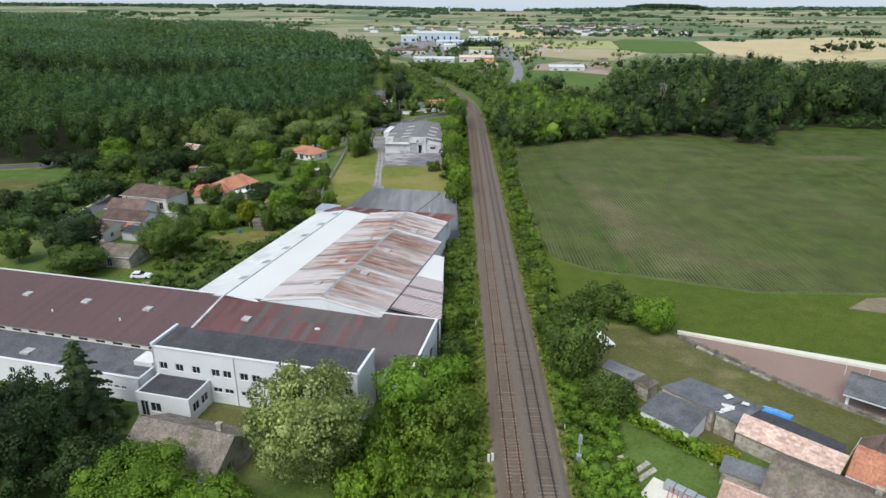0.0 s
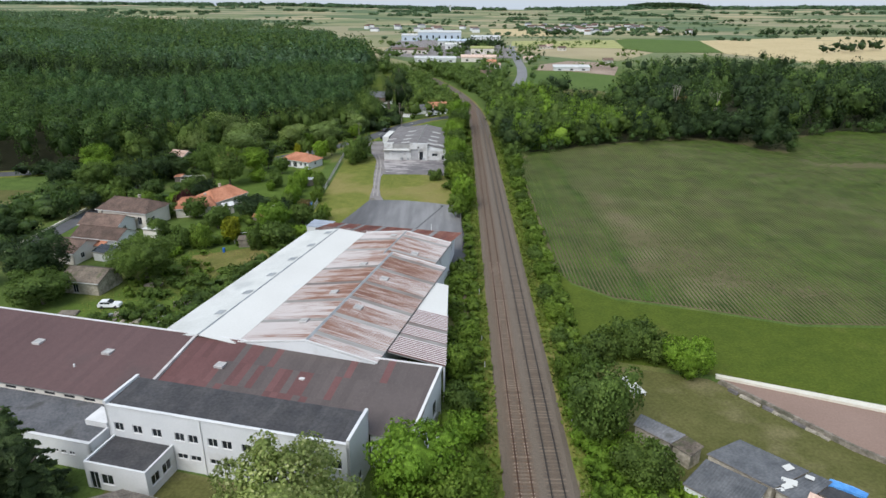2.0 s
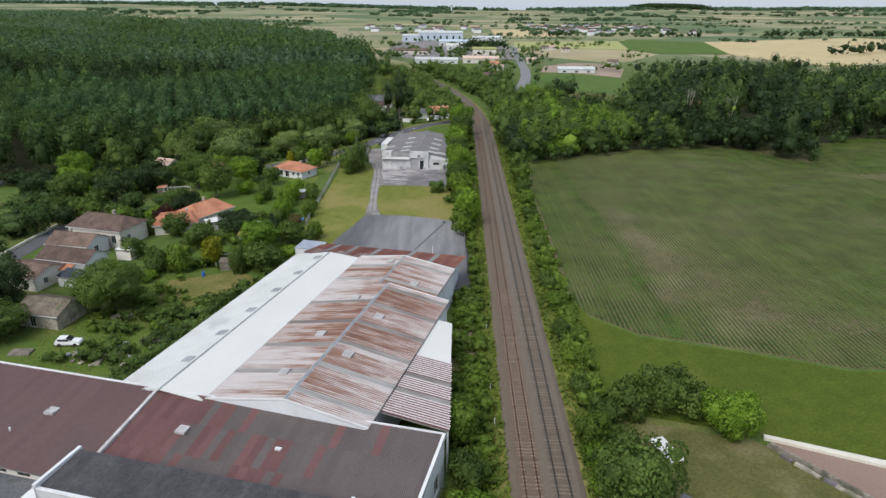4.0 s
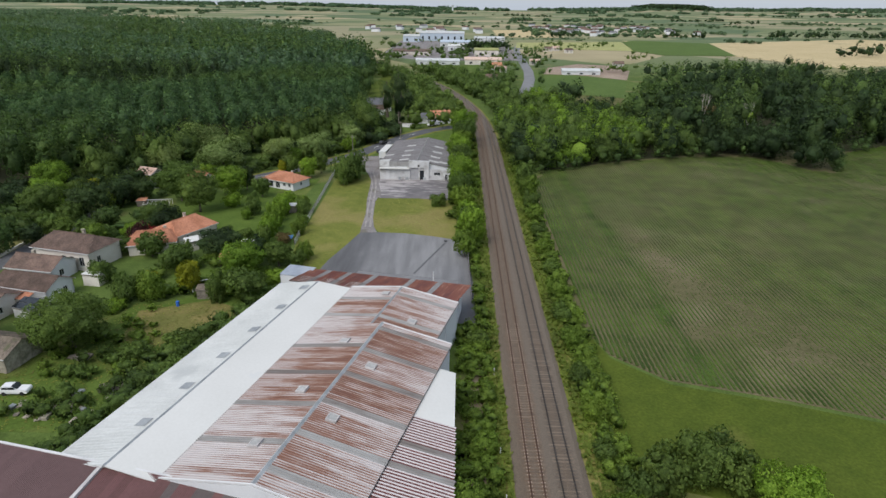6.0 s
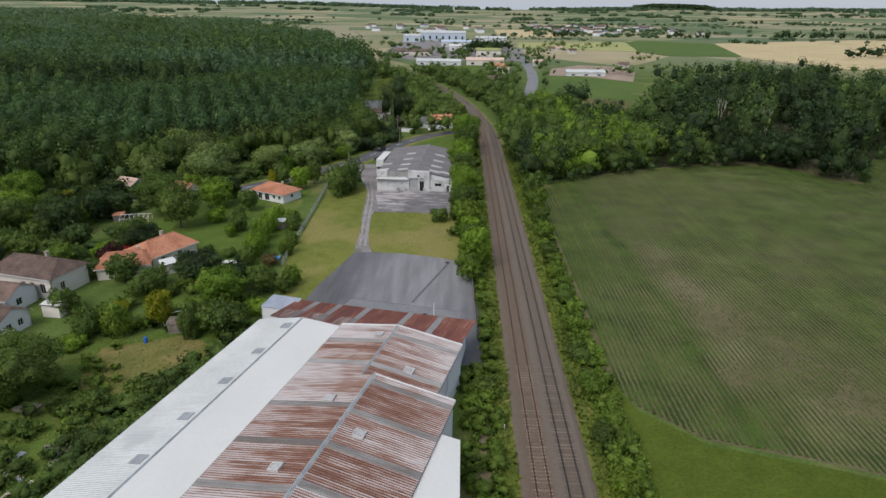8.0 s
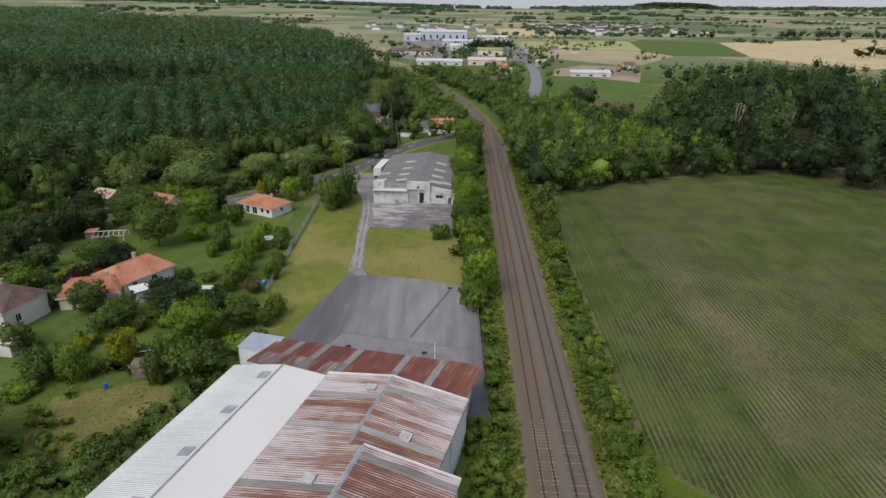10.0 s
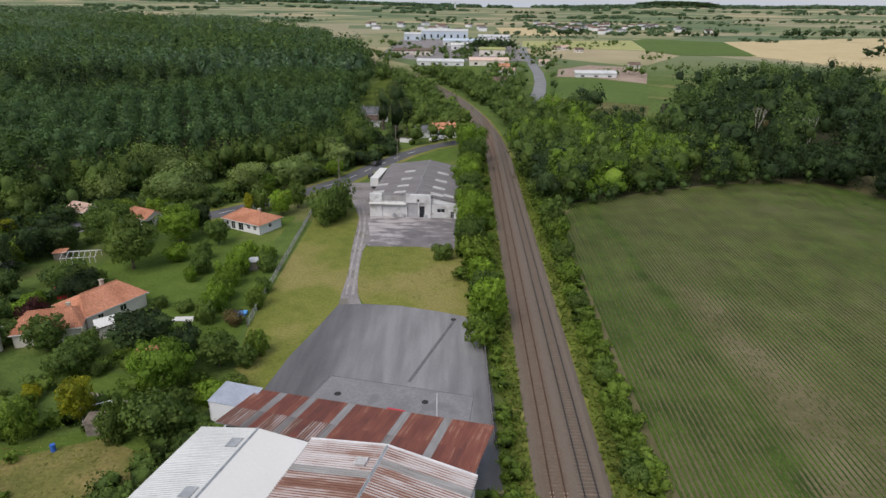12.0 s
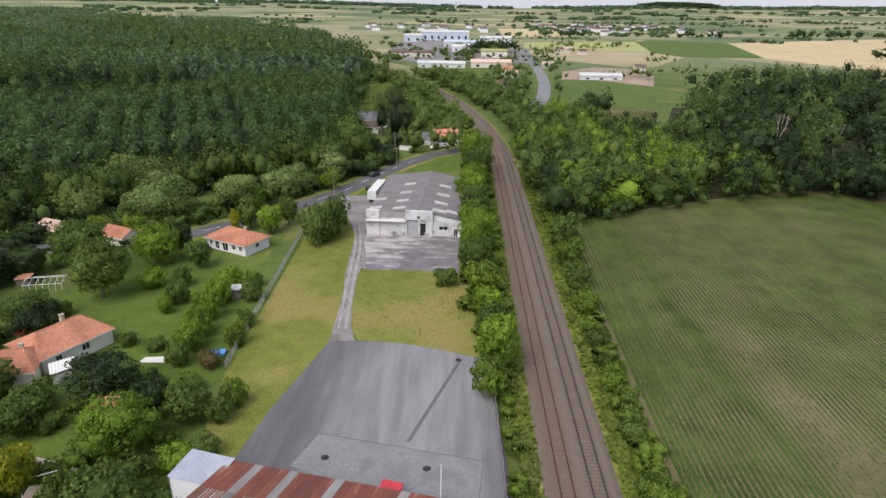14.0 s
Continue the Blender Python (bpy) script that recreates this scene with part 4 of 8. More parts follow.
lean = thing("loading_lean_to", FRONT @ pose(36.1, 8.2, 0), "small white lean-to with a curved roof beside the hall", "lean-to")
bm = bmesh.new()
box(bm, 0.4, 2.9, -2.2, 2.0, 0, 1.9)
part("body", bm, M["trim"], lean)
bm = bmesh.new()
prev = [(0.3 + 2.7 * math.sin(a), 1.9 + 0.6 * (math.cos(a))) for a in [i * math.pi / 12 for i in range(7)]]
rows2 = [[bm.verts.new((x, y, z)) for x, z in prev] for y in (-2.4, 2.2)]
rows3 = [[bm.verts.new((x, y, z - 0.08)) for x, z in prev] for y in (-2.4, 2.2)]
for i in range(6):
    bm.faces.new((rows2[0][i], rows2[0][i + 1], rows2[1][i + 1], rows2[1][i]))
    bm.faces.new((rows3[0][i], rows3[1][i], rows3[1][i + 1], rows3[0][i + 1]))
part("roof", bm, M["grey_white_sheet"], lean)

# ---- rusting halls behind ----
TILT = radians(14.4)


def back(a, b):
    """Where a place (across, along) of the rear halls lies in the world, with their turn."""
    return pose(a * math.cos(TILT) + b * math.sin(TILT), -a * math.sin(TILT) + b * math.cos(TILT), 0, 0, 0, -14.4)


rng = random.Random(12)
SHEETS = {}


def rust_meshes(length):
    key = round(length, 2)
    if key not in SHEETS:
        SHEETS[key] = [sheet("roof_sheet", 1.0, length, 3, 0.07, M[k]) for k in ("rust_sheet", "faded_sheet", "grey_sheet")]
    return SHEETS[key]


def rust_slope(parent, top, foot, y0, y1, grey=7, phase=3):
    """Two rows of sheets on one slope; top and foot are (x, z)."""
    n = round(y1 - y0)
    full = math.hypot(top[0] - foot[0], top[1] - foot[1])
    mid = ((top[0] + foot[0]) / 2, (top[1] + foot[1]) / 2)
    half = rust_meshes(full + 0.12)
    wear = [rng.random() < 0.6 for _ in range(12)]
    for (hx, hz), lift in ((top, 0.0),):
        ends = [(hx, y0, hz + lift), (hx, y1, hz + lift)]
        if foot[0] > top[0]:
            a, b = ends
        else:
            b, a = ends
        fall = (hx + foot[0] - top[0], a[1], hz + lift + foot[1] - top[1])
        lay(parent, a, b, fall, n, half, lambda i: 2 if (i + phase) % grey == 0 else int(wear[(i + phase) // grey]))
    bm = bmesh.new()
    slab(bm, [(top[0], y0, top[1] - 0.05), (foot[0], y0, foot[1] - 0.05), (foot[0], y1, foot[1] - 0.05), (top[0], y1, top[1] - 0.05)], 0.1)
    part("roof_deck", bm, M["gutter"], parent)


def cap(parent, name, x, y0, y1, z, w, material, h=0.14):
    bm = bmesh.new()
    prism_pts = [(-w / 2, -0.08), (0, h), (w / 2, -0.08), (w / 2, -0.2), (-w / 2, -0.2)]
    ends = [[bm.verts.new((x + px, y, z + pz)) for px, pz in prism_pts] for y in (y0, y1)]
    for i in range(5):
        bm.faces.new((ends[0][i], ends[0][(i + 1) % 5], ends[1][(i + 1) % 5], ends[1][i]))
    bm.faces.new(ends[0][::-1])
    bm.faces.new(ends[1])
    return part(name, bm, M[material], parent)


def gable(parent, pts, y, material="white_wall", thick=0.25):
    """An end wall: outline of (x, z) points, standing at y."""
    bm = bmesh.new()
    f = [bm.verts.new((x, y, z)) for x, z in pts]
    g = [bm.verts.new((x, y + thick, z)) for x, z in pts]
    bm.faces.new(f)
    bm.faces.new(g[::-1])
    for i in range(len(pts)):
        bm.faces.new((f[i], g[i], g[(i + 1) % len(pts)], f[(i + 1) % len(pts)]))
    return part("wall", bm, M[material], parent)


B0 = 78.2
rust = thing("rusty_hall", back(-48.8, B0), "large shed with a streaked rusty corrugated roof and white hatches", "factory shed")
rust_slope(rust, (0, 8.8), (-10.7, 6.9), 0.2, 34.2, 7, 1)
rust_slope(rust, (0, 8.8), (10.2, 7.0), 0.2, 34.2, 6, 4)
cap(rust, "ridge_cap", 0, 0.2, 34.2, 8.85, 0.6, "plain_grey")
cap(rust, "verge_trim", 10.15, 0.2, 34.3, 6.98, 0.35, "gutter", 0.05)
gable(rust, [(-10.6, 5.5), (10.0, 5.5), (10.0, 6.85), (0, 8.65), (-10.6, 6.75)], 0.05)
gable(rust, [(-10.6, 0), (10.0, 0), (10.0, 6.85), (0, 8.65), (-10.6, 6.75)], 33.95)
for s0, s1, x0, x1 in ((34.2, 34.35, 0.0, 9.9), (0.05, 0.22, -10.7, 9.9)):
    bm = bmesh.new()
    slab(bm, [(0, s0, 8.94), (10.3, s0, 7.12), (10.3, s1, 7.12), (0, s1, 8.94)], 0.2)
    if x0 < 0:
        slab(bm, [(-10.7, s0, 7.04), (0, s0, 8.94), (0, s1, 8.94), (-10.7, s1, 7.04)], 0.2)
    part("barge_board", bm, M["trim"], rust)
wall_run(rust, (10.0, 3.3), (10.0, 34.0), -0.2, 6.8, 0.25, "white_wall")
for b in (84.3, 94.6, 106.8):
    hatch(rust, -3.3, b - B0, 8.3, -10.1)
for b in (90.4, 101.6):
    hatch(rust, 2.6, b - B0, 8.42, 10.0)

rust2 = thing("rusty_hall", back(-50.8, 112.3), "shed with a lower rusty corrugated roof and white barge boards", "factory shed")
rust_slope(rust2, (0, 8.05), (-8.7, 6.9), 0.05, 14.05, 6, 2)
rust_slope(rust2, (0, 8.05), (9.5, 6.5), 0.05, 14.05, 8, 5)
cap(rust2, "ridge_cap", 0, 0.0, 14.1, 8.1, 0.45, "plain_grey")
gable(rust2, [(-8.7, 0), (9.4, 0), (9.4, 6.35), (0, 7.9), (-8.7, 6.75)], 13.8)
bm = bmesh.new()
slab(bm, [(0, 14.0, 8.2), (9.6, 14.0, 6.64), (9.6, 14.2, 6.64), (0, 14.2, 8.2)], 0.25)
slab(bm, [(-8.8, 14.0, 7.04), (0, 14.0, 8.2), (0, 14.2, 8.2), (-8.8, 14.2, 7.04)], 0.25)
part("barge_board", bm, M["trim"], rust2)
cap(rust2, "verge_trim", 9.5, 0.0, 14.1, 6.5, 0.3, "gutter", 0.05)
wall_run(rust2, (9.35, 0), (9.35, 13.9), -0.2, 6.35, 0.25, "white_wall")
bm = bmesh.new()
rod(bm, (9.45, 7.0, 0), (9.45, 7.0, 6.3), 0.09, 0.09, 6)
part("downpipe", bm, M["trim"], rust2)
hatch(rust2, 5.0, 4.3, 7.32, 9.3)
hatch(rust2, -1.7, 11.1, 7.9, -7.5)

pale = thing("white_hall", back(-65.6, 77.8), "long shed with a bright white sheet roof", "factory shed")
bm = bmesh.new()
slab(bm, [(0, 0, 7.4), (6.05, 0, 6.9), (6.05, 48.0, 6.9), (0, 48.0, 7.4)], 0.12)
part("roof_slope", bm, M["white_sheet"], pale, "smooth white roof sheets")
strip = sheet("roof_sheet", 1.25, 7.45, 5, 0.045, M["grey_white_sheet"])
lay(pale, (0, 48.0, 7.4), (0, 0, 7.4), (-7.3, 48.0, 6.0), 38, [strip], lambda i: 0)
bm = bmesh.new()
slab(bm, [(0, 0, 7.33), (0, 48.0, 7.33), (-7.3, 48.0, 5.93), (-7.3, 0, 5.93)], 0.12)
part("roof_deck", bm, M["trim"], pale)
cap(pale, "ridge_cap", 0, 0, 48.0, 7.44, 0.4, "plain_grey", 0.1)
cap(pale, "valley_gutter", 6.1, 0, 48.0, 6.93, 0.3, "gutter", 0.02)
gable(pale, [(-7.2, 0), (6.0, 0), (6.0, 6.75), (0, 7.25), (-7.2, 5.85)], 47.8)
wall_run(pale, (-7.2, 47.9), (-7.2, 0), -0.2, 5.9, 0.25, "white_wall")
for k in range(6):
    bm = bmesh.new()
    slab(bm, [(-0.6, 6.6 + k * 7.6, 7.39), (-0.6, 8.1 + k * 7.6, 7.39), (-2.0, 8.1 + k * 7.6, 7.12), (-2.0, 6.6 + k * 7.6, 7.12)], 0.02)
    part("roof_light", bm, M["plain_grey"], pale, "grey translucent roof panel")

stripe = thing("trackside_lean_to", back(-38.6, 81.9), "wedge-shaped lean-to with red and white striped sheets", "lean-to")
ST = [sheet("roof_sheet", 0.9, 1.0, 2, 0.08, M["stripe_sheet"]), sheet("roof_sheet", 0.9, 1.0, 2, 0.08, M["grey_sheet"])]
k = 0
while k < 15:
    y = 0.3 + k * 0.9
    # the outer side follows the railway boundary, so the sheets grow shorter along the hall
    length = max(0.5, 8.54 - 0.2568 * (y + 0.45))
    me = [m.copy() for m in ST][1 if k in (5, 9) else 0]
    for v in me.vertices:
        v.co.y *= length
    zt, zf = 6.7, 6.7 - 0.12 * length
    ang = math.atan2(zt - zf, length)
    m = Matrix(((0, -math.cos(ang), math.sin(ang), 0.15), (1, 0, 0, y), (0, math.sin(ang), math.cos(ang), zt), (0, 0, 0, 1)))
    piece("roof_sheet", me, stripe, m)
    k += 1
bm = bmesh.new()
slab(bm, [(0.1, 0.2, 6.63), (8.4, 0.2, 5.62), (4.95, 13.8, 6.04), (0.1, 13.8, 6.63)], 0.1)
part("roof_deck", bm, M["gutter"], stripe)
bm = bmesh.new()
slab(bm, [(0.1, 13.8, 6.74), (5.0, 13.8, 6.12), (2.3, 24.4, 6.44), (0.1, 24.4, 6.74)], 0.12)
part("roof_slope", bm, M["white_sheet"], stripe, "renewed white sheet end")
wall_run(stripe, (8.4, 0.2), (2.25, 24.3), -0.2, 5.55, 0.2, "white_wall")
wall_run(stripe, (2.25, 24.3), (0.1, 24.3), -0.2, 6.2, 0.2, "white_wall")

red = thing("red_shed", back(-71.6, 126.4), "low shed with a dark red rusty sheet roof", "factory shed")
widths = 30
RS = [sheet("roof_sheet", 1.02, 1.0, 5, 0.04, M[k]) for k in ("red_sheet", "grey_sheet", "rust_sheet")]
for i in range(widths):
    x = i * 1.0
    y1 = 9.0 + 1.4 * i / 28
    y0 = 0.1
    ln = y1 - y0
    ang = math.atan2(1.4, ln)
    grey_row = i in (3, 7, 12, 19, 24)
    for part_i, (f0, f1) in enumerate(((0.0, 0.42), (0.42, 1.0))):
        kind = 1 if grey_row else 2 if (part_i == 0 and i < 13 and i % 5 != 4) else 0
        me = RS[kind].copy()
        for v in me.vertices:
            v.co.y *= ln * (f1 - f0) / math.cos(ang) + (0.1 if part_i == 0 else 0)
        yy, zz = y0 + f0 * ln, 6.45 - 1.4 * f0 - 0.015 * part_i
        m = Matrix.Translation((x + 1.02, yy, zz)) @ Matrix.Rotation(math.pi, 4, "Z") @ Matrix.Rotation(ang, 4, "X")
        piece("roof_sheet", me, red, m)
bm = bmesh.new()
slab(bm, [(0, 0.1, 6.38), (30, 0.1, 6.38), (28.6, 10.3, 4.93), (0, 8.9, 4.93)], 0.1)
part("roof_deck", bm, M["gutter"], red)
wall_run(red, (28.4, 10.2), (0.1, 8.8), -0.2, 4.85, 0.25, "white_wall")
wall_run(red, (0.1, 8.8), (0.1, 0), -0.2, 4.95, 0.25, "white_wall")
wall_run(red, (29.6, 0.1), (28.4, 10.2), -0.2, 4.85, 0.25, "white_wall", [(5.2, 6.6, 2.6, 4.2)])

shed = thing("white_shed", back(-76.2, 131.4), "small white box shed with a grey-blue corrugated roof", "shed")
wall_run(shed, (0, 0), (5.0, 0), -0.1, 5.0, 0.2, "white_wall")
wall_run(shed, (0, 3.9), (0, 0), -0.1, 5.0, 0.2, "white_wall")
wall_run(shed, (5.0, 3.9), (0, 3.9), -0.1, 5.0, 0.2, "white_wall")
strip = sheet("roof_sheet", 0.9, 4.2, 5, 0.05, surf("blue_grey_sheet", (0.36, 0.4, 0.46), (0.45, 0.49, 0.55), 0.5, 0.5, 4, 0.15, 0.05))
lay(shed, (-0.1, 4.05, 5.3), (5.2, 4.05, 5.3), (-0.1, -0.1, 5.05), 6, [strip], lambda i: 0)

# ---- houses ----


def tiled(w, length, material, rib=0.3):
    return sheet("roof_slope", w, length, max(3, int(w / rib)), 0.06, material)


def house(name, x, y, rot, L, W, hw, hr, roof, wall, label, wins=(), chimneys=(), hip=0.0, group="", over=0.4, z=0.0, category="house", shutters=False):
    """A house with its ridge along its length; wins are (side, from, to, sill, head) with sides 0 front, 1 right, 2 back, 3 left."""
    ob = thing(name, pose(x, y, z, 0, 0, rot), label, category, group)
    c = [(-L / 2, -W / 2), (L / 2, -W / 2), (L / 2, W / 2), (-L / 2, W / 2)]
    for i in range(4):
        wall_run(ob, c[i], c[(i + 1) % 4], -0.1, hw, 0.25, wall, [w[1:] for w in wins if w[0] == i])
    if not hip:
        for s in (-1, 1):
            bm = bmesh.new()
            f = [[bm.verts.new((s * (L / 2 - d), py, pz)) for py, pz in ((-W / 2, hw), (W / 2, hw), (0, hw + hr - 0.12))] for d in (0.002, 0.25)]
            bm.faces.new(f[0])
            bm.faces.new(f[1][::-1])
            for i in range(3):
                bm.faces.new((f[0][i], f[1][i], f[1][(i + 1) % 3], f[0][(i + 1) % 3]))
            part("gable", bm, M[wall], ob)
    run = W / 2 + over
    drop = hr * run / (W / 2)
    e = L / 2 + over
    for s in (-1, 1):
        bm = bmesh.new()
        n = max(4, int(2 * e / 0.34))
        rows_ = [[], []]
        for i in range(n * 2 + 1):
            px = -e + 2 * e * i / (n * 2)
            lift = 0.07 if i % 2 else 0.0
            cut = max(0.0, hip - (e - abs(px))) / max(hip, 1e-6) if hip else 0.0
            rows_[0].append(bm.verts.new((px, -s * run * cut, hw + hr + lift - drop * cut)))
            rows_[1].append(bm.verts.new((px, -s * run, hw + hr - drop + lift)))
        for i in range(n * 2):
            bm.faces.new((rows_[0][i], rows_[1][i], rows_[1][i + 1], rows_[0][i + 1]))
        part("roof_slope", bm, M[roof], ob)
        if hip:
            bm = bmesh.new()
            n2 = max(4, int(2 * run / 0.34))
            ra, rb = [], []
            for i in range(n2 * 2 + 1):
                py = -run + 2 * run * i / (n2 * 2)
                lift = 0.07 if i % 2 else 0.0
                cut = abs(py) / run
                ra.append(bm.verts.new((s * (e - hip * (1 - cut)), py, hw + hr + lift - drop * cut)))
                rb.append(bm.verts.new((s * e, py, hw + hr - drop + lift)))
            for i in range(n2 * 2):
                bm.faces.new((ra[i], rb[i], rb[i + 1], ra[i + 1]))
            part("roof_hip", bm, M[roof], ob)
    bm = bmesh.new()
    rod(bm, (-e + hip, 0, hw + hr + 0.04), (e - hip, 0, hw + hr + 0.04), 0.11, 0.11, 6)
    part("ridge_tile", bm, M[roof], ob)
    bm = bmesh.new()
    for s in (-1, 1):
        box(bm, -e, e, s * run - 0.06, s * run + 0.06, hw + hr - drop - 0.14, hw + hr - drop - 0.02)
    part("gutter", bm, M["trim"], ob)
    for cx, cy in chimneys:
        bm = bmesh.new()
        box(bm, cx - 0.3, cx + 0.3, cy - 0.25, cy + 0.25, hw, hw + hr + 0.4)
        box(bm, cx - 0.36, cx + 0.36, cy - 0.31, cy + 0.31, hw + hr + 0.402, hw + hr + 0.48)
        part("chimney", bm, M["stone_wall"], ob)
    return ob


def shed_quad(name, corners, wall, roof, label, rib=0.45, category="shed", inset=0.25, thick=0.12):
    """A shed under one sloping roof: four roof corners as (x, y, z), upper edge first."""
    base = Vector((sum(c[0] for c in corners) / 4, sum(c[1] for c in corners) / 4, 0))
    loc = [Vector(c) - base for c in corners]
    ob = thing(name, Matrix.Translation(base), label, category)
    mid = sum(loc, Vector()) / 4
    ins = [c + (Vector((mid.x, mid.y, 0)) - Vector((c.x, c.y, 0))).normalized() * inset for c in loc]
    bm = bmesh.new()
    prism(bm, [(c.x, c.y) for c in ins[::-1]], -0.1, [c.z - thick - 0.02 for c in ins[::-1]])
    part("wall", bm, M[wall], ob)
    bm = bmesh.new()
    a, b, c, d = loc
    n = max(3, int((b - a).length / rib))
    top, low = [], []
    for i in range(2 * n + 1):
        f = i / (2 * n)
        up = Vector((0, 0, 0.05 if i % 2 else 0))
        top.append(bm.verts.new(a.lerp(b, f) + up))
        low.append(bm.verts.new(d.lerp(c, f) + up))
    for i in range(2 * n):
        bm.faces.new((top[i], low[i], low[i + 1], top[i + 1]))
    part("roof", bm, M[roof], ob)
    bm = bmesh.new()
    slab(bm, [tuple(v - Vector((0, 0, 0.03))) for v in loc], thick)
    part("roof_deck", bm, M["wood"], ob)
    return ob


# gardens behind the factory
house("bungalow", -60.4, 223.8, -27, 11.6, 7.2, 2.6, 1.7, "tile", "white_wall", "white bungalow with a low orange tile hip roof", [(0, 1.0, 1.8, 0.9, 2.0), (0, 2.6, 3.8, 0.2, 2.1), (0, 4.8, 6.4, 0.2, 2.1), (0, 7.6, 8.6, 0.9, 2.0), (0, 9.6, 10.5, 0.9, 2.0), (1, 3.0, 4.0, 1.0, 2.0)], [(2.0, 0.6)], hip=3.4)
house("tiled_house", -72.3, 178.4, 62, 11.0, 8.5, 2.7, 2.0, "tile", "cream_wall", "low house with an orange clay tile roof", [(0, 2.0, 3.0, 0.9, 2.0), (0, 6.0, 7.2, 0.9, 2.0), (1, 2.5, 3.6, 0.9, 2.1)], [(1.5, 1.6)], hip=2.5)
house("tiled_house", -76.2, 170.6, 20, 9.5, 7.5, 2.6, 1.7, "tile", "cream_wall", "tiled side wing with orange roof beside the house", [(0, 2.0, 3.0, 0.9, 2.0), (0, 5.0, 6.2, 0.9, 2.0)], [(2.6, 0.8)], hip=2.0)
shed_quad("veranda", [(-69.5, 170.6, 2.5), (-67.0, 172.8, 2.5), (-65.8, 170.3, 2.2), (-67.8, 168.2, 2.2)], "cream_wall", "white_sheet", "small white veranda roof beside the tiled house")
house("village_house", -88.5, 162.5, -14, 14, 8.5, 4.2, 2.0, "tile_brown", "cream_wall", "cream two-storey house with a brown tile roof", [(0, 7.2, 8.2, 1.2, 2.9), (0, 9.2, 10.2, 1.2, 2.9), (0, 11.4, 12.6, 1.0, 2.9), (1, 2, 3, 1.2, 2.6)], [(1, 1.5)], hip=2.2)
house("village_house", -91.0, 154.3, -10, 10, 6.5, 3.0, 1.6, "tile_brown", "white_wall", "white house with a grey-brown tile roof", [(1, 2.0, 3.2, 0.9, 2.2), (0, 7.5, 8.5, 0.9, 2.2)], [(-2, 0.8)])
house("village_house", -87.0, 145.5, -12, 11.5, 6.2, 3.0, 1.5, "tile_brown", "white_wall", "white gabled house with a brown tile roof", [(1, 1.6, 2.6, 0.9, 2.1), (1, 3.8, 4.8, 0.9, 2.1)])
house("village_house", -90.5, 138.3, -14, 8, 7.6, 2.8, 1.4, "tile_brown", "cream_wall", "low house with a weathered brown roof", [(1, 2, 3, 0.9, 2.0)])
house("old_barn", -77.8, 123.0, -10, 8, 6.6, 2.8, 1.3, "tile_mossy", "stone_wall", "old stone barn with a patched grey-brown roof", [(0, 2.5, 3.6, 0.2, 2.0)])
shed_quad("greenhouse", [(-84.6, 139.5, 2.6), (-80.2, 138.4, 2.6), (-80.8, 135.2, 2.0), (-85.2, 136.4, 2.0)], "trim", "plain_grey", "lean-to greenhouse with grey glazing")
panel_sheet = [Vector(v) for v in ((-84.6, 139.5, 2.66), (-80.2, 138.4, 2.66), (-80.8, 135.2, 2.06), (-85.2, 136.4, 2.06))]
solar = thing("solar_array", Matrix.Translation(panel_sheet[3]), "dark blue solar panels lying on a lean-to roof", "solar panels")
for i in range(5):
    for j in range(2):
        u0, u1, v0, v1 = (i + 0.04) / 5, (i + 0.96) / 5, (j + 0.04) / 2, (j + 0.96) / 2
        bm = bmesh.new()
        slab(bm, [panel_sheet[0].lerp(panel_sheet[1], u).lerp(panel_sheet[3].lerp(panel_sheet[2], u), v) - panel_sheet[3] + Vector((0, 0, 0.1)) for u, v in ((u0, v0), (u1, v0), (u1, v1), (u0, v1))], 0.05)
        part("panel", bm, M["glass"], solar)
shed_quad("tiled_shed", [(-86.8, 141.2, 2.9), (-83.6, 140.4, 2.9), (-84.0, 138.4, 2.4), (-87.2, 139.2, 2.4)], "cream_wall", "tile", "small lean-to with orange tiles")
shed_quad("carport", [(-80.4, 153.5, 2.6), (-76.8, 153.0, 2.6), (-77.2, 149.6, 2.4), (-80.8, 150.0, 2.4)], "cream_wall", "white_sheet", "white flat-roofed carport between the houses")
house("garden_house", -104, 228.5, -20, 6, 5, 2.5, 1.2, "tile_pale", "cream_wall", "small cream cottage with a pale tile roof", [(1, 1.6, 2.6, 0.8, 1.9)])
house("garden_house", -87, 225, -25, 7, 5, 2.4, 1.3, "tile", "cream_wall", "small house with an orange tile roof among trees", [(0, 2, 3, 0.8, 1.9)])
shed_quad("allotment_shed", [(-95, 202.5, 1.9), (-92.5, 203.0, 1.9), (-92.3, 200.8, 1.6), (-94.8, 200.3, 1.6)], "wood", "tile", "low allotment shed with rust-red sheets")
shed_quad("allotment_shed", [(-83.5, 184.5, 2.4), (-81.5, 184.8, 2.4), (-81.3, 182.8, 2.2), (-83.3, 182.5, 2.2)], "red_paint", "red_paint", "small red garden shed")
shed_quad("garden_shed", [(-53.2, 199.2, 2.2), (-51.2, 199.6, 2.2), (-51.0, 197.6, 1.9), (-53.0, 197.2, 1.9)], "wood", "grey_white_sheet", "small grey garden shed beside the fence")
shed_quad("garden_shed", [(-57.0, 147.2, 2.2), (-54.2, 147.6, 2.2), (-54.0, 145.4, 1.9), (-56.8, 145.0, 1.9)], "wood", "tile_mossy", "weathered garden hut with a brown roof")
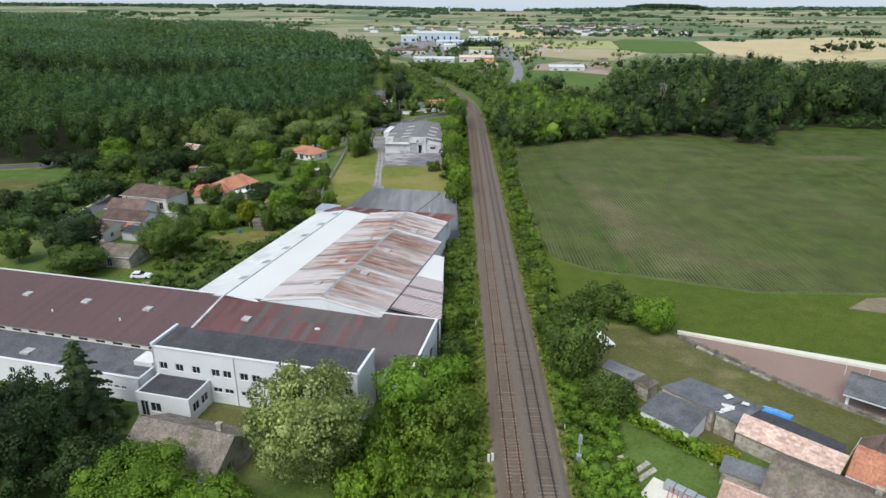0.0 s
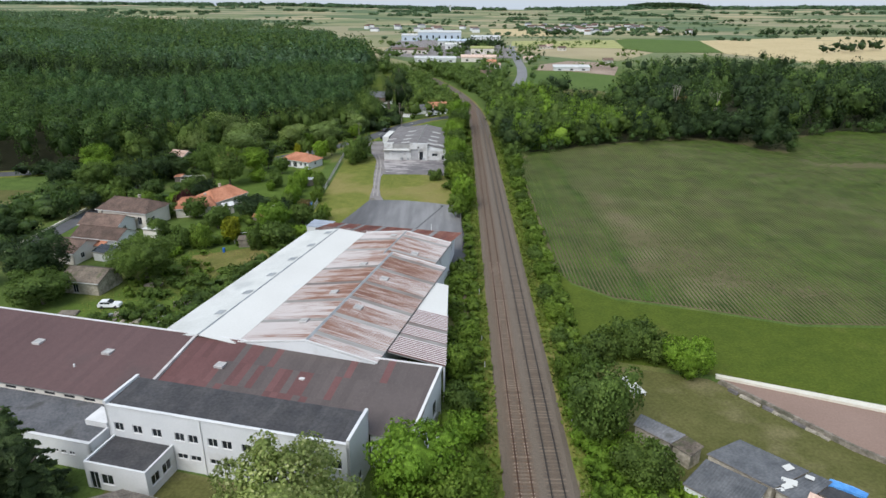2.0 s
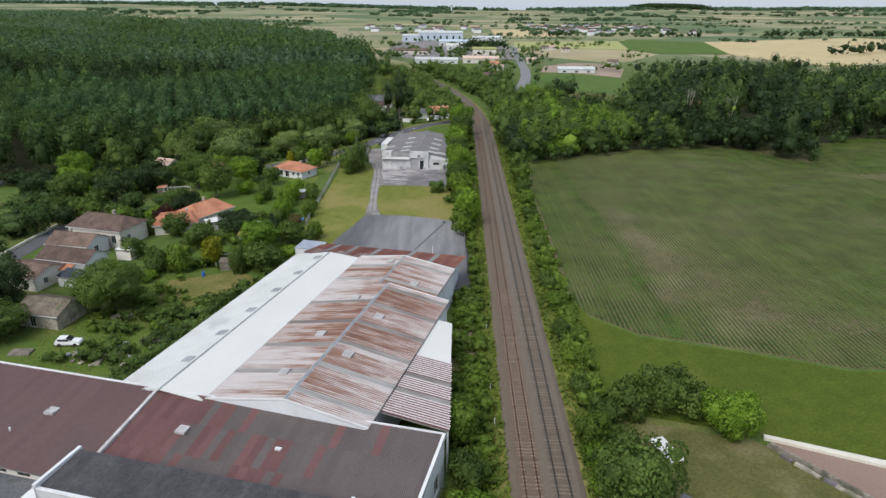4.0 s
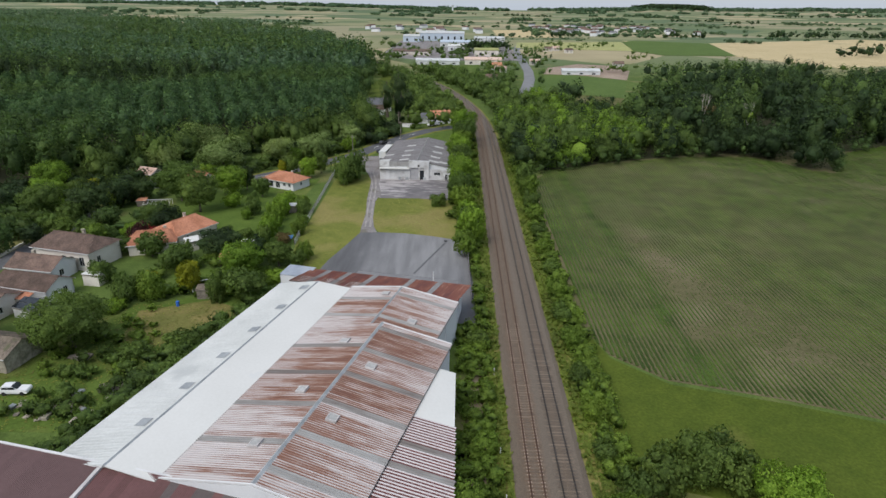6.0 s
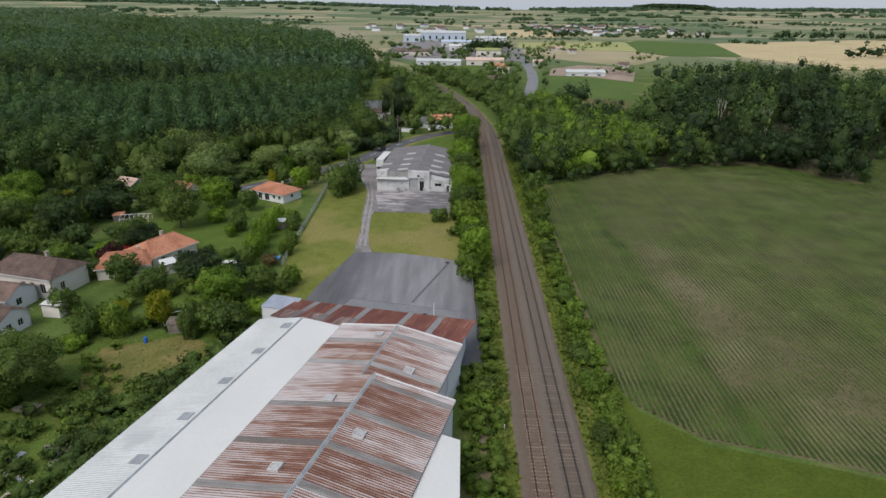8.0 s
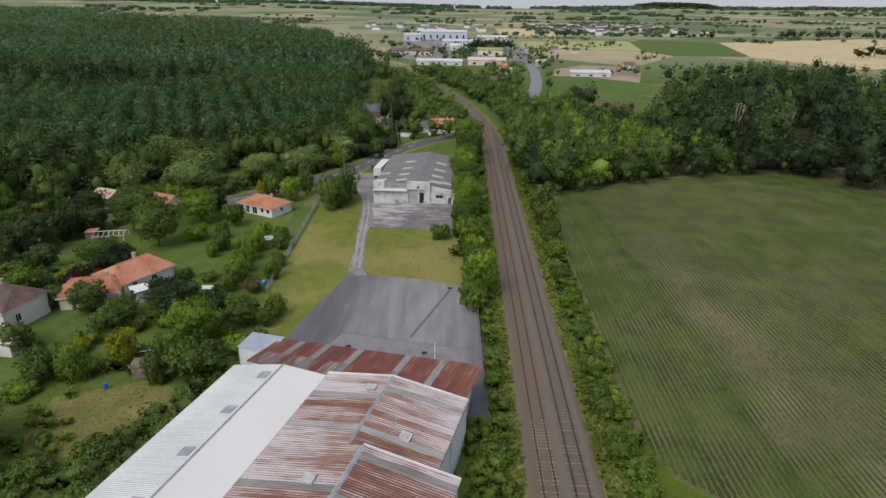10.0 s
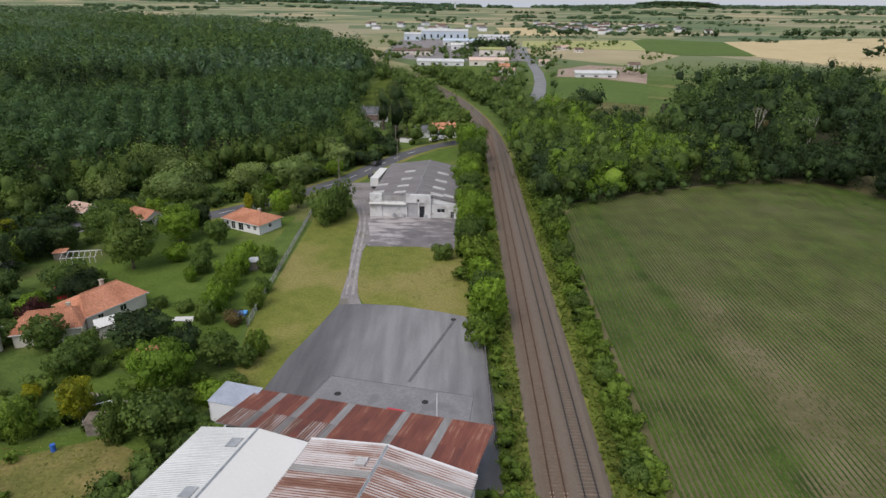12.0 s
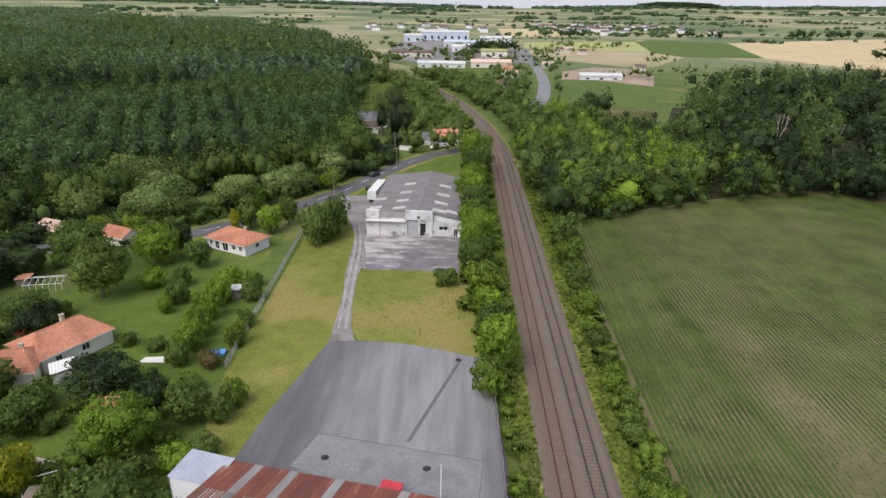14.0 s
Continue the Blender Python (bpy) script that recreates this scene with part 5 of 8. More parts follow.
shed_quad("garden_shed", [(-58.5, 163.4, 2.3), (-55.4, 163.8, 2.3), (-55.2, 161.4, 2.0), (-58.3, 161.0, 2.0)], "wood", "tile", "garden hut with an orange-brown roof")
bm = bmesh.new()
for i in range(7):
    for p, q in (((i * 1.1, 0, 0), (i * 1.1, 0, 1.3)), ((i * 1.1, 4, 0), (i * 1.1, 4, 1.3)), ((i * 1.1, 0, 1.3), (i * 1.1, 2, 1.9)), ((i * 1.1, 2, 1.9), (i * 1.1, 4, 1.3))):
        rod(bm, p, q, 0.05, 0.05, 4)
for yy, zz in ((0, 1.3), (2, 1.9), (4, 1.3)):
    rod(bm, (0, yy, zz), (6.6, yy, zz), 0.05, 0.05, 4)
solid("cold_frame", bm, M["trim"], "white framed cold frame without glass", "garden frame", m=pose(-92, 198.5, 0, 0, 0, 12))

# old roof below the offices
house("old_house", -38.2, 60.0, -15, 12.5, 9.0, 2.6, 2.6, "tile_old", "stone_wall", "old stone house with a mossy sagging tile roof", [(1, 3.0, 3.9, 1.0, 2.2)], [(3.8, 1.2)])

# ---- warehouse ----
ware = thing("warehouse", pose(-33.3, 233.8, 0, 0, 0, -2.6), "white-fronted warehouse with a grey profiled roof", "warehouse")
WL = 37.0
wall_run(ware, (0, 0), (9.2, 0), -0.1, 4.2, 0.25, "stained_wall")
wall_run(ware, (15.2, 0), (24.0, 0), -0.1, 3.5, 0.25, "stained_wall", [(1.6, 3.6, 1.5, 2.5), (5.0, 5.9, 0.0, 1.9)])
wall_run(ware, (0, WL), (0, 0), -0.1, 4.5, 0.25, "concrete")
wall_run(ware, (24.0, 0), (24.0, WL), -0.1, 3.4, 0.25, "stained_wall")
wall_run(ware, (24.0, WL), (0, WL), -0.1, 4.3, 0.25, "stained_wall")
bm = bmesh.new()
box(bm, -0.15, 2.9, -0.25, 0.6, 0, 6.0)
part("corner_block", bm, M["stained_wall"], ware)
bm = bmesh.new()
box(bm, 9.0, 15.3, -0.3, 0.6, 3.9, 6.0)
box(bm, 9.0, 9.3, -0.3, 0.6, 0, 3.898)
box(bm, 12.0, 12.4, -0.3, 0.6, 0, 3.898)
box(bm, 13.7, 15.3, -0.3, 0.6, 0, 3.898)
part("entrance_block", bm, M["stained_wall"], ware)
bm = bmesh.new()
door_v = [[bm.verts.new((dx, 0.05 + 0.03 * (i % 2), i * 0.12)) for i in range(33)] for dx in (9.3, 12.0)]
for i in range(32):
    bm.faces.new((door_v[0][i], door_v[1][i], door_v[1][i + 1], door_v[0][i + 1]))
part("roller_door", bm, M["shutter"], ware, "grey roller door")
bm = bmesh.new()
box(bm, 12.4, 13.7, 0.05, 0.15, 0.1, 3.0)
part("glazed_door", bm, M["glass"], ware)
bm = bmesh.new()
box(bm, 12.4, 13.7, 0.0, 0.2, 3.0, 3.898)
part("transom", bm, M["stained_wall"], ware)
bm = bmesh.new()
box(bm, 2.9, 9.0, -0.06, 0.1, 4.2, 5.6)
part("fascia", bm, M["grey_sheet"], ware, "grey sheet fascia")
bm = bmesh.new()
box(bm, -0.2, 9.0, -1.0, -0.002, 3.5, 3.75)
part("canopy", bm, M["white_sheet"], ware)
bm = bmesh.new()
box(bm, 11.7, 12.4, -0.36, -0.302, 4.2, 4.9)
part("sign", bm, M["gutter"], ware, "small dark sign shape")
bm = bmesh.new()
box(bm, 11.95, 12.3, -0.37, -0.362, 4.3, 4.8)
part("sign", bm, M["rubber"], ware)
for x in (5.6, 7.9, 13.5):
    bm = bmesh.new()
    box(bm, x, x + 0.8, -0.6, -0.1, 0.0, 0.9)
    part("cabinet", bm, M["plain_grey"], ware)
RID = 11.6
for top, foot, flip in (((RID, 6.1), (-0.3, 4.6), True), ((RID, 6.1), (24.3, 3.5), False)):
    ln = math.hypot(top[0] - foot[0], top[1] - foot[1])
    ms = [sheet("roof_sheet", 1.02, ln / 4 + 0.12, 5, 0.05, M[k]) for k in ("ware_sheet", "roof_light_sheet")]
    for r in range(4):
        hx, hz = top[0] + (foot[0] - top[0]) * r / 4, top[1] + (foot[1] - top[1]) * r / 4 - 0.004 * r
        a, b = ((hx, WL, hz), (hx, 0.6, hz)) if flip else ((hx, 0.6, hz), (hx, WL, hz))
        cc = (hx + foot[0] - top[0], a[1], hz + foot[1] - top[1])
        light = {(True, 1): (33, 27, 20, 12), (True, 3): (31, 24), (False, 1): (3, 9, 16, 24), (False, 2): (4,), (False, 3): (12, 19)}.get((flip, r), ())
        lay(ware, a, b, cc, 36, ms, lambda i, light=light: int(i in light or i + 1 in light))
    bm = bmesh.new()
    slab(bm, [(top[0], 0.5, top[1] - 0.08), (foot[0], 0.5, foot[1] - 0.08), (foot[0], WL, foot[1] - 0.08), (top[0], WL, top[1] - 0.08)], 0.1)
    part("roof_deck", bm, M["gutter"], ware)
cap(ware, "ridge_cap", RID, 0.6, WL, 6.15, 0.6, "gutter")
gable(ware, [(0, 3.4), (24.0, 3.4), (RID, 5.95), (0, 4.5)], 0.7)
gable(ware, [(0, 3.4), (24.0, 3.4), (RID, 5.95), (0, 4.5)], WL - 0.3)
trailer = thing("lorry_trailer", pose(-34.9, 264, 0, 0, 0, -6), "white lorry trailer parked beside the warehouse", "trailer")
bm = bmesh.new()
box(bm, -1.2, 1.2, -6.2, 6.2, 1.0, 3.4)
part("body", bm, M["white_sheet"], trailer)
for yy in (-4.4, -3.2, 4.0):
    for s in (-1.05, 1.05):
        bm = bmesh.new()
        rod(bm, (s - 0.13, yy, 0.48), (s + 0.13, yy, 0.48), 0.48, 0.48, 12)
        part("wheel", bm, M["rubber"], trailer)


def car(x, y, rot, paint, label, group=""):
    ob = thing("car", pose(x, y, 0.07, 0, 0, rot) @ Matrix.Scale(0.93, 4), label, "car", group)
    bm = bmesh.new()
    side = [(-2.05, 0.35), (-2.1, 0.75), (-1.95, 0.95), (-1.6, 1.42), (-0.2, 1.48), (0.75, 1.02), (1.95, 0.85), (2.1, 0.6), (2.08, 0.32)]
    for half, out in ((0.82, 1.0),):
        f = [[bm.verts.new((px, s * (half if pz < 1.0 else half - 0.16), pz)) for px, pz in side] for s in (-1, 1)]
        bm.faces.new(f[0])
        bm.faces.new(f[1][::-1])
        for i in range(len(side)):
            bm.faces.new((f[0][i], f[1][i], f[1][(i + 1) % 9], f[0][(i + 1) % 9]))
    part("body", bm, M[paint], ob)
    for px0, px1, z0, z1 in ((-1.5, -0.75, 1.0, 1.36), (-0.65, 0.35, 1.0, 1.36)):
        for s in (-1, 1):
            bm = bmesh.new()
            box(bm, px0, px1, s * 0.74 - 0.02, s * 0.74 + 0.06 * s + 0.02, z0, z1)
            part("side_window", bm, M["glass"], ob)
    bm = bmesh.new()
    slab(bm, [(-0.12, -0.6, 1.48), (-0.12, 0.6, 1.48), (0.72, 0.68, 1.07), (0.72, -0.68, 1.07)], 0.02)
    part("windscreen", bm, M["glass"], ob)
    for px in (-1.3, 1.3):
        for s in (-0.78, 0.78):
            bm = bmesh.new()
            rod(bm, (px, s - 0.1, 0.31), (px, s + 0.1, 0.31), 0.31, 0.31, 12)
            part("wheel", bm, M["rubber"], ob)
    return ob


car(-70.0, 114.4, 4, "car_white", "white hatchback parked on the garden grass")
car(-37.6, 271, 60, "car_dark", "dark car parked beside the road", "parked cars")
car(-38.6, 286.5, 62, "car_dark", "dark car on the road by the wood", "parked cars")
car(-21.5, 327.6, 40, "car_white", "white car parked before the roadside house", "parked cars")
car(-18.2, 331.0, 40, "car_white", "white van-like car parked by the road", "parked cars")
car(-105.5, 214, 10, "car_white", "white car parked by the cottage", "parked cars")

# roadside houses
house("roadside_house", -18.5, 337.5, 20, 10, 7, 3.4, 2.2, "tile", "white_wall", "white roadside house with a red tile roof", [(0, 1.5, 2.5, 1.0, 2.4), (0, 4.5, 5.5, 1.0, 2.4), (0, 7.5, 8.5, 1.0, 2.4)], [(3, 0.8)])
house("roadside_house", -27.5, 336.5, 15, 7, 6, 2.8, 1.6, "grey_roof", "white_wall", "low white annex with a pale roof", [(0, 2, 3, 0.9, 2)])
house("roadside_house", -51.5, 372, 8, 14, 9, 3.6, 2.6, "slate", "white_wall", "white house with a grey slate roof", [(0, 2, 3, 1, 2.4), (0, 6, 7, 1, 2.4), (0, 10, 11, 1, 2.4)], [(-4, 1)])
house("roadside_house", -52, 358, 4, 11, 7, 3.0, 1.6, "tile_brown", "white_wall", "white low house with a brown roof", [(0, 2, 3, 1, 2.2), (0, 7, 8.5, 0.2, 2.2)])
house("roadside_house", -29, 405, 18, 10, 8, 3.0, 1.8, "tile_pale", "white_wall", "white house with a pale roof by the line", [(0, 2, 3, 1, 2.2)])
shed_quad("white_gate_wall", [(-34.5, 325.3, 1.6), (-28.8, 324.0, 1.6), (-28.9, 323.4, 1.55), (-34.6, 324.7, 1.55)], "white_wall", "white_sheet", "white garden wall with a gate at the road", category="wall", inset=0.05)

# ---- plots beside the line ----
shed_quad("slate_hut", [(21.4, 72.3, 3.2), (26.4, 67.8, 3.2), (22.9, 64.4, 2.2), (17.9, 69.3, 2.2)], "white_wall", "slate", "white hut with a grey slate roof behind a hedge", 0.3)
shed_quad("slate_barn", [(27.0, 76.5, 2.75), (32.6, 71.1, 2.75), (26.9, 67.6, 3.3), (21.7, 73.0, 3.35)], "stone_wall", "slate", "low barn with a patched grey slate roof", 0.3)
shed_quad("slate_barn", [(32.7, 71.0, 2.7), (34.3, 69.5, 2.7), (29.0, 65.6, 3.0), (27.0, 67.5, 3.2)], "stone_wall", "slate", "slate barn end with torn pale patches", 0.3)
shed_quad("long_lean_to", [(16.6, 81.8, 2.4), (21.0, 77.6, 2.4), (18.8, 76.3, 2.1), (15.2, 79.9, 2.1)], "stone_wall", "grey_roof", "long narrow lean-to with a grey sheet roof", 0.4)
shed_quad("tiled_lean_to", [(21.0, 77.5, 2.4), (22.4, 75.4, 2.5), (20.4, 73.9, 2.3), (18.8, 76.2, 2.1)], "stone_wall", "tile_mossy", "short lean-to with brown mossy tiles", 0.35)
shed_quad("felt_lean_to", [(34.4, 69.6, 2.3), (41.2, 62.6, 2.3), (39.3, 60.0, 2.9), (31.6, 67.4, 2.9)], "stone_wall", "black_roof", "long lean-to with a black felt roof", 0.8)
barn = shed_quad("pale_barn", [(30.4, 67.0, 3.4), (39.2, 59.0, 3.4), (37.0, 56.9, 2.2), (28.6, 64.9, 2.2)], "stone_wall", "tile_mossy", "stone barn with a mottled pale pink tile roof")
tile_bm = bmesh.new()
slab(tile_bm, [(-0.25, -0.28, 0.05), (0.25, -0.28, 0.05), (0.25, 0.28, 0.09), (-0.25, 0.28, 0.09)], 0.05)
tile_me = mesh_of("tile", tile_bm, M["tile_pale"])
ta, tb, tc, td = (Vector(v) - Vector((33.8, 61.95, 0)) for v in ((30.4, 67.0, 3.46), (39.2, 59.0, 3.46), (37.0, 56.9, 2.26), (28.6, 64.9, 2.26)))
for i in range(22):
    for j in range(8):
        f, g = (i + 0.5) / 22, (j + 0.5) / 8
        p = ta.lerp(tb, f).lerp(td.lerp(tc, f), g)
        wide = (ta.lerp(td, g) - tb.lerp(tc, g)).length / 22 / 0.5
        deep = (ta.lerp(tb, f) - td.lerp(tc, f)).length / 8 / 0.56
        x = (tb - ta).normalized()
        y = ta.lerp(tb, f) - td.lerp(tc, f)
        y = (y - x * y.dot(x)).normalized()
        z = x.cross(y)
        piece("tile", tile_me, barn, Matrix(((x.x * wide, y.x * deep, z.x, p.x), (x.y * wide, y.y * deep, z.y, p.y), (x.z * wide, y.z * deep, z.z, p.z), (0, 0, 0, 1))))
bm = bmesh.new()
vs = [(33.4, 69.3), (34.5, 70.2), (36.2, 68.9), (37.3, 67.9), (36.6, 67.2), (35.0, 68.4)]
prism(bm, [(x, y) for x, y in vs], 2.2, [2.62, 2.55, 2.66, 2.6, 2.7, 2.66])
solid("blue_tarpaulin", bm, M["blue_tarp"], "bright blue tarpaulin lying on the felt roof", "tarpaulin")
for i, (x, y, w, d, r) in enumerate(((30.2, 71.2, 1.1, 0.8, 20), (29.2, 68.9, 1.6, 0.9, -30), (28.6, 68.2, 1.2, 0.7, 15), (31.8, 69.6, 0.9, 0.6, -40), (27.6, 67.6, 0.8, 0.5, 10))):
    bm = bmesh.new()
    box(bm, -w / 2, w / 2, -d / 2, d / 2, 0, 0.05)
    solid("loose_sheet", bm, M["white_sheet"], "pale loose sheet lying on the slate roof", "sheet", "loose sheets", m=pose(x, y, 3.12, 4, -3, r))
# right-hand roofs at the plot's end
house("brown_house", 34.5, 52.5, -38, 13, 8, 3.2, 2.0, "tile_mossy", "cream_wall", "house with a large weathered brown tile roof", (), [(3, 0.9)])
house("red_tile_house", 43.2, 56.4, -42, 8, 6.5, 3.0, 1.8, "tile", "cream_wall", "house with a red-orange tile roof", (), [(1, 0.7)])
house("dark_house", 43.8, 60.6, 45, 4, 4, 2.8, 1.6, "tile_brown", "cream_wall", "small house with a dark brown roof")
house("yellow_tile_shed", 25.5, 53.2, -36, 5, 3.6, 2.2, 1.0, "tile_pale", "stone_wall", "small shed with a yellowish tile roof")
shed_quad("concrete_shed", [(25.8, 60.8, 2.0), (33.2, 56.2, 2.0), (31.2, 53.9, 1.8), (24.2, 58.2, 1.8)], "stone_wall", "grey_roof", "low shed with a grey cement roof", 0.6)
pav = thing("pavilion", pose(52.6, 73.4, 0, 0, 0, -38), "open pavilion with a grey slate roof and white posts", "pavilion")
for q in ((-4, -3), (-4, 3), (4, -3), (4, 3)):
    bm = bmesh.new()
    box(bm, q[0] - 0.18, q[0] + 0.18, q[1] - 0.18, q[1] + 0.18, 0, 2.5)
    part("post", bm, M["white_wall"], pav)
for s in (-1, 1):
    bm = bmesh.new()
    slab(bm, [(-4.6, 0, 4.0), (4.6, 0, 4.0), (4.6, s * 3.8, 2.5), (-4.6, s * 3.8, 2.5)], 0.15)
    part("roof_slope", bm, M["slate"], pav)
bm = bmesh.new()
for s in (-3.75, 3.75):
    box(bm, -4.6, 4.6, s - 0.06, s + 0.06, 2.3, 2.5)
part("fascia", bm, M["trim"], pav)

# terrace wall, kerb and clutter
rngw = random.Random(3)
wall = thing("terrace_wall", pose(31.3, 92.8, 0), "rough grey stone wall holding the terrace", "wall", kind="structure")
legs = ((0, 0, 11.1, -14.6), (11.1, -14.6, 20.5, -23.6), (20.5, -23.6, 34, -35))
stone_bm = bmesh.new()
box(stone_bm, -0.3, 0.3, -0.2, 0.2, -0.18, 0.18)
for v in stone_bm.verts:
    v.co *= 1 + 0.12 * math.sin(v.co.x * 31 + v.co.y * 17 + v.co.z * 23)
stone_me = mesh_of("stone", stone_bm, M["stone_dark"])
for x0, y0, x1, y1 in legs:
    d = Vector((x1 - x0, y1 - y0, 0))
    n = d.normalized()
    bm = bmesh.new()
    nx, ny = n.y * 0.18, -n.x * 0.18
    prism(bm, [(x0 + nx, y0 + ny), (x0 - nx, y0 - ny), (x1 - nx, y1 - ny), (x1 + nx, y1 + ny)], -0.1, 0.72)
    part("core", bm, M["stone_dark"], wall)
    ang = math.degrees(math.atan2(d.y, d.x))
    k = int(d.length / 0.62)
    for row in range(2):
        for i in range(min(k, 40)):
            f = (i + 0.5 * row) / k
            piece("stone", stone_me, wall, pose(x0 + d.x * f - ny * 0 + n.y * -0.05, y0 + d.y * f, 0.22 + row * 0.4, rngw.uniform(-4, 4), rngw.uniform(-4, 4), ang + rngw.uniform(-5, 5)))
bm = bmesh.new()
prism(bm, [(31.4, 94.9), (60, 84.4), (92, 72.4), (91.5, 71.0), (59.5, 82.9), (31.2, 94.2)], 0, 0.45)
solid("terrace_kerb", bm, M["kerb_white"], "broad whitewashed kerb along the terrace", "kerb", kind="structure")
bm = bmesh.new()
box(bm, -1.0, 1.0, -2.3, 2.3, 0.5, 0.56)
for q in ((-0.9, -2.2), (0.9, -2.2), (-0.9, 2.2), (0.9, 2.2)):
    box(bm, q[0] - 0.05, q[0] + 0.05, q[1] - 0.05, q[1] + 0.05, 0, 0.498)
solid("white_table", bm, M["white_sheet"], "white flat table on short legs standing on grass", "table", m=pose(18.0, 91.3, 0, 0, 0, 18))
for i in range(9):
    bm = bmesh.new()
    box(bm, -rngw.uniform(0.4, 1.2), rngw.uniform(0.4, 1.2), -0.25, 0.25, 0, rngw.uniform(0.15, 0.45))
    f = i / 9
    solid("stacked_slab", bm, M["stone_wall" if i % 3 else "concrete"], "rough stone slab stacked along the terrace wall", "stone slab", "slabs by the wall", m=pose(32.2 + 8.5 * f + 0.2, 90.4 - 11 * f, 0, 0, 0, -52 + rngw.uniform(-8, 8)))
for x, y in ((52.3, 82.0), (54.8, 80.5)):
    bm = bmesh.new()
    rod(bm, (0, 0, 0), (0, 0, 2.2), 0.05, 0.05, 6)
    solid("white_post", bm, M["trim"], "thin white post standing on the terrace", "post", "terrace posts", m=pose(x, y, 0.06))
site = thing("building_slab", pose(17.6, 55.5, 0, 0, 0, -40), "pale new concrete slab with stacked blocks", "building site")
bm = bmesh.new()
box(bm, -2.4, 4.4, -3.0, 1.8, -0.1, 0.5)
part("slab", bm, M["kerb_white"], site)
for i, (bx, by) in enumerate(((-0.8, 1.6), (0.4, 1.6), (1.6, 1.6), (2.8, 1.5), (2.8, 0.3), (1.6, 0.3))):
    bm = bmesh.new()
    box(bm, bx, bx + 1.1, by - 1.0, by, 0.502, 1.35)
    part("block_stack", bm, M["plain_grey"], site)
for i in range(5):
    bm = bmesh.new()
    rod(bm, (0.2 + i * 0.5, -0.6 - 0.2 * (i % 2), 0.5), (0.3 + i * 0.5, -0.5, 2.2), 0.05, 0.05, 5)
    part("prop", bm, M["red_paint"], site)
for i, (x, y, r) in enumerate(((13.6, 62.0, 20), (14.6, 61.4, -15), (15.8, 60.2, 40), (16.4, 59.2, 38), (25.0, 61.5, 5))):
    bm = bmesh.new()
    w = (0.9, 0.7, 1.8, 1.6, 0.5)[i]
    box(bm, -w, w, -0.35, 0.35, 0, 0.3)
    bmesh.ops.bevel(bm, geom=bm.edges[:], offset=0.08, segments=1, affect="EDGES")
    solid("rubble_heap", bm, M["stone_wall"], "pale heap of building rubble in the grass", "rubble", "rubble heaps", m=pose(x, y, 0, 5, 0, r))

# ---- plants ----


def quads(rs, centres, normals, size, wild=0.75, long=1.0):
    """One small bent clump of leaves at every centre, more or less facing its normal."""
    k = len(centres)
    nrm = normals + rs.normal(0, wild * 1.15, (k, 3))
    nrm /= np.linalg.norm(nrm, axis=1)[:, None] + 1e-9
    ref = rs.normal(0, 1, (k, 3))
    ta = np.cross(nrm, ref)
    ta /= np.linalg.norm(ta, axis=1)[:, None] + 1e-9
    tb = np.cross(nrm, ta)
    sz = (size * rs.uniform(0.55, 1.3, k))[:, None] * 0.5
    ta, tb, up = ta * sz * long, tb * sz, nrm * sz
    v = np.stack([centres - ta - tb * 0.5 - up * 0.3, centres + ta * 0.2 - tb + up * 0.1, centres + ta + tb * 0.6 - up * 0.3, centres - ta * 0.3 + tb + up * 0.25], 1)
    smooth = normals * 1.1 + nrm * 0.9
    smooth /= np.linalg.norm(smooth, axis=1)[:, None] + 1e-9
    return v.reshape(-1, 3), np.repeat(smooth, 4, 0)


def lobed(rs, lobes, count, low=-0.7, own=0.35):
    """Points on the outer shells of a heap of ellipsoids, with their normals."""
    lob = np.array(lobes, float)
    area = (lob[:, 3] * lob[:, 4] + lob[:, 3] * lob[:, 5] + lob[:, 4] * lob[:, 5])
    pick = rs.choice(len(lob), count * 2, p=area / area.sum())
    d = rs.normal(0, 1, (count * 2, 3))
    d /= np.linalg.norm(d, axis=1)[:, None]
    ok = d[:, 2] > low
    pick, d = pick[ok], d[ok]
    r = 1.2 - np.abs(rs.normal(0, 0.24, len(d)))
    pts = lob[pick, :3] + d * lob[pick, 3:] * r[:, None]
    inside = np.zeros(len(pts), bool)
    for q in lob:
        inside |= (((pts - q[:3]) / q[3:]) ** 2).sum(1) < 0.55
    pts, d = pts[~inside][:count], d[~inside][:count]
    out = pts - np.average(lob[:, :3], axis=0, weights=area)
    out = out / (np.abs(out).max(0) + 1e-9)
    d = d * (1 - own) + own * out / (np.linalg.norm(out, axis=1)[:, None] + 1e-9)
    return pts, d / (np.linalg.norm(d, axis=1)[:, None] + 1e-9)


def broad_lobes(rs, w, h, k, foot=0.18, top=0.0, size=0.18):
    """Boughs of a broad crown, heaped round a stem."""
    out = [(0, 0, h * (0.5 + foot / 2), w * 0.36, w * 0.36, h * 0.36)]
    for i in range(k):
        a, z = i * 2.4 + rs.uniform(-0.4, 0.4), rs.uniform(foot + 0.1, 0.88)
        prof = math.sin(math.pi * min(max((z - foot * 0.6) / (1.12 - foot * 0.6), 0.0), 1.0)) ** 0.6 * (1 - top * z)
        rad = w * 0.5 * prof * (rs.uniform(0.62, 0.88) if i % 4 else 0.45)
        s = w * rs.uniform(0.55, 1.15) * size
        out.append((rad * math.cos(a), rad * math.sin(a), h * z, s, s, s * rs.uniform(0.75, 1.1)))
    return out


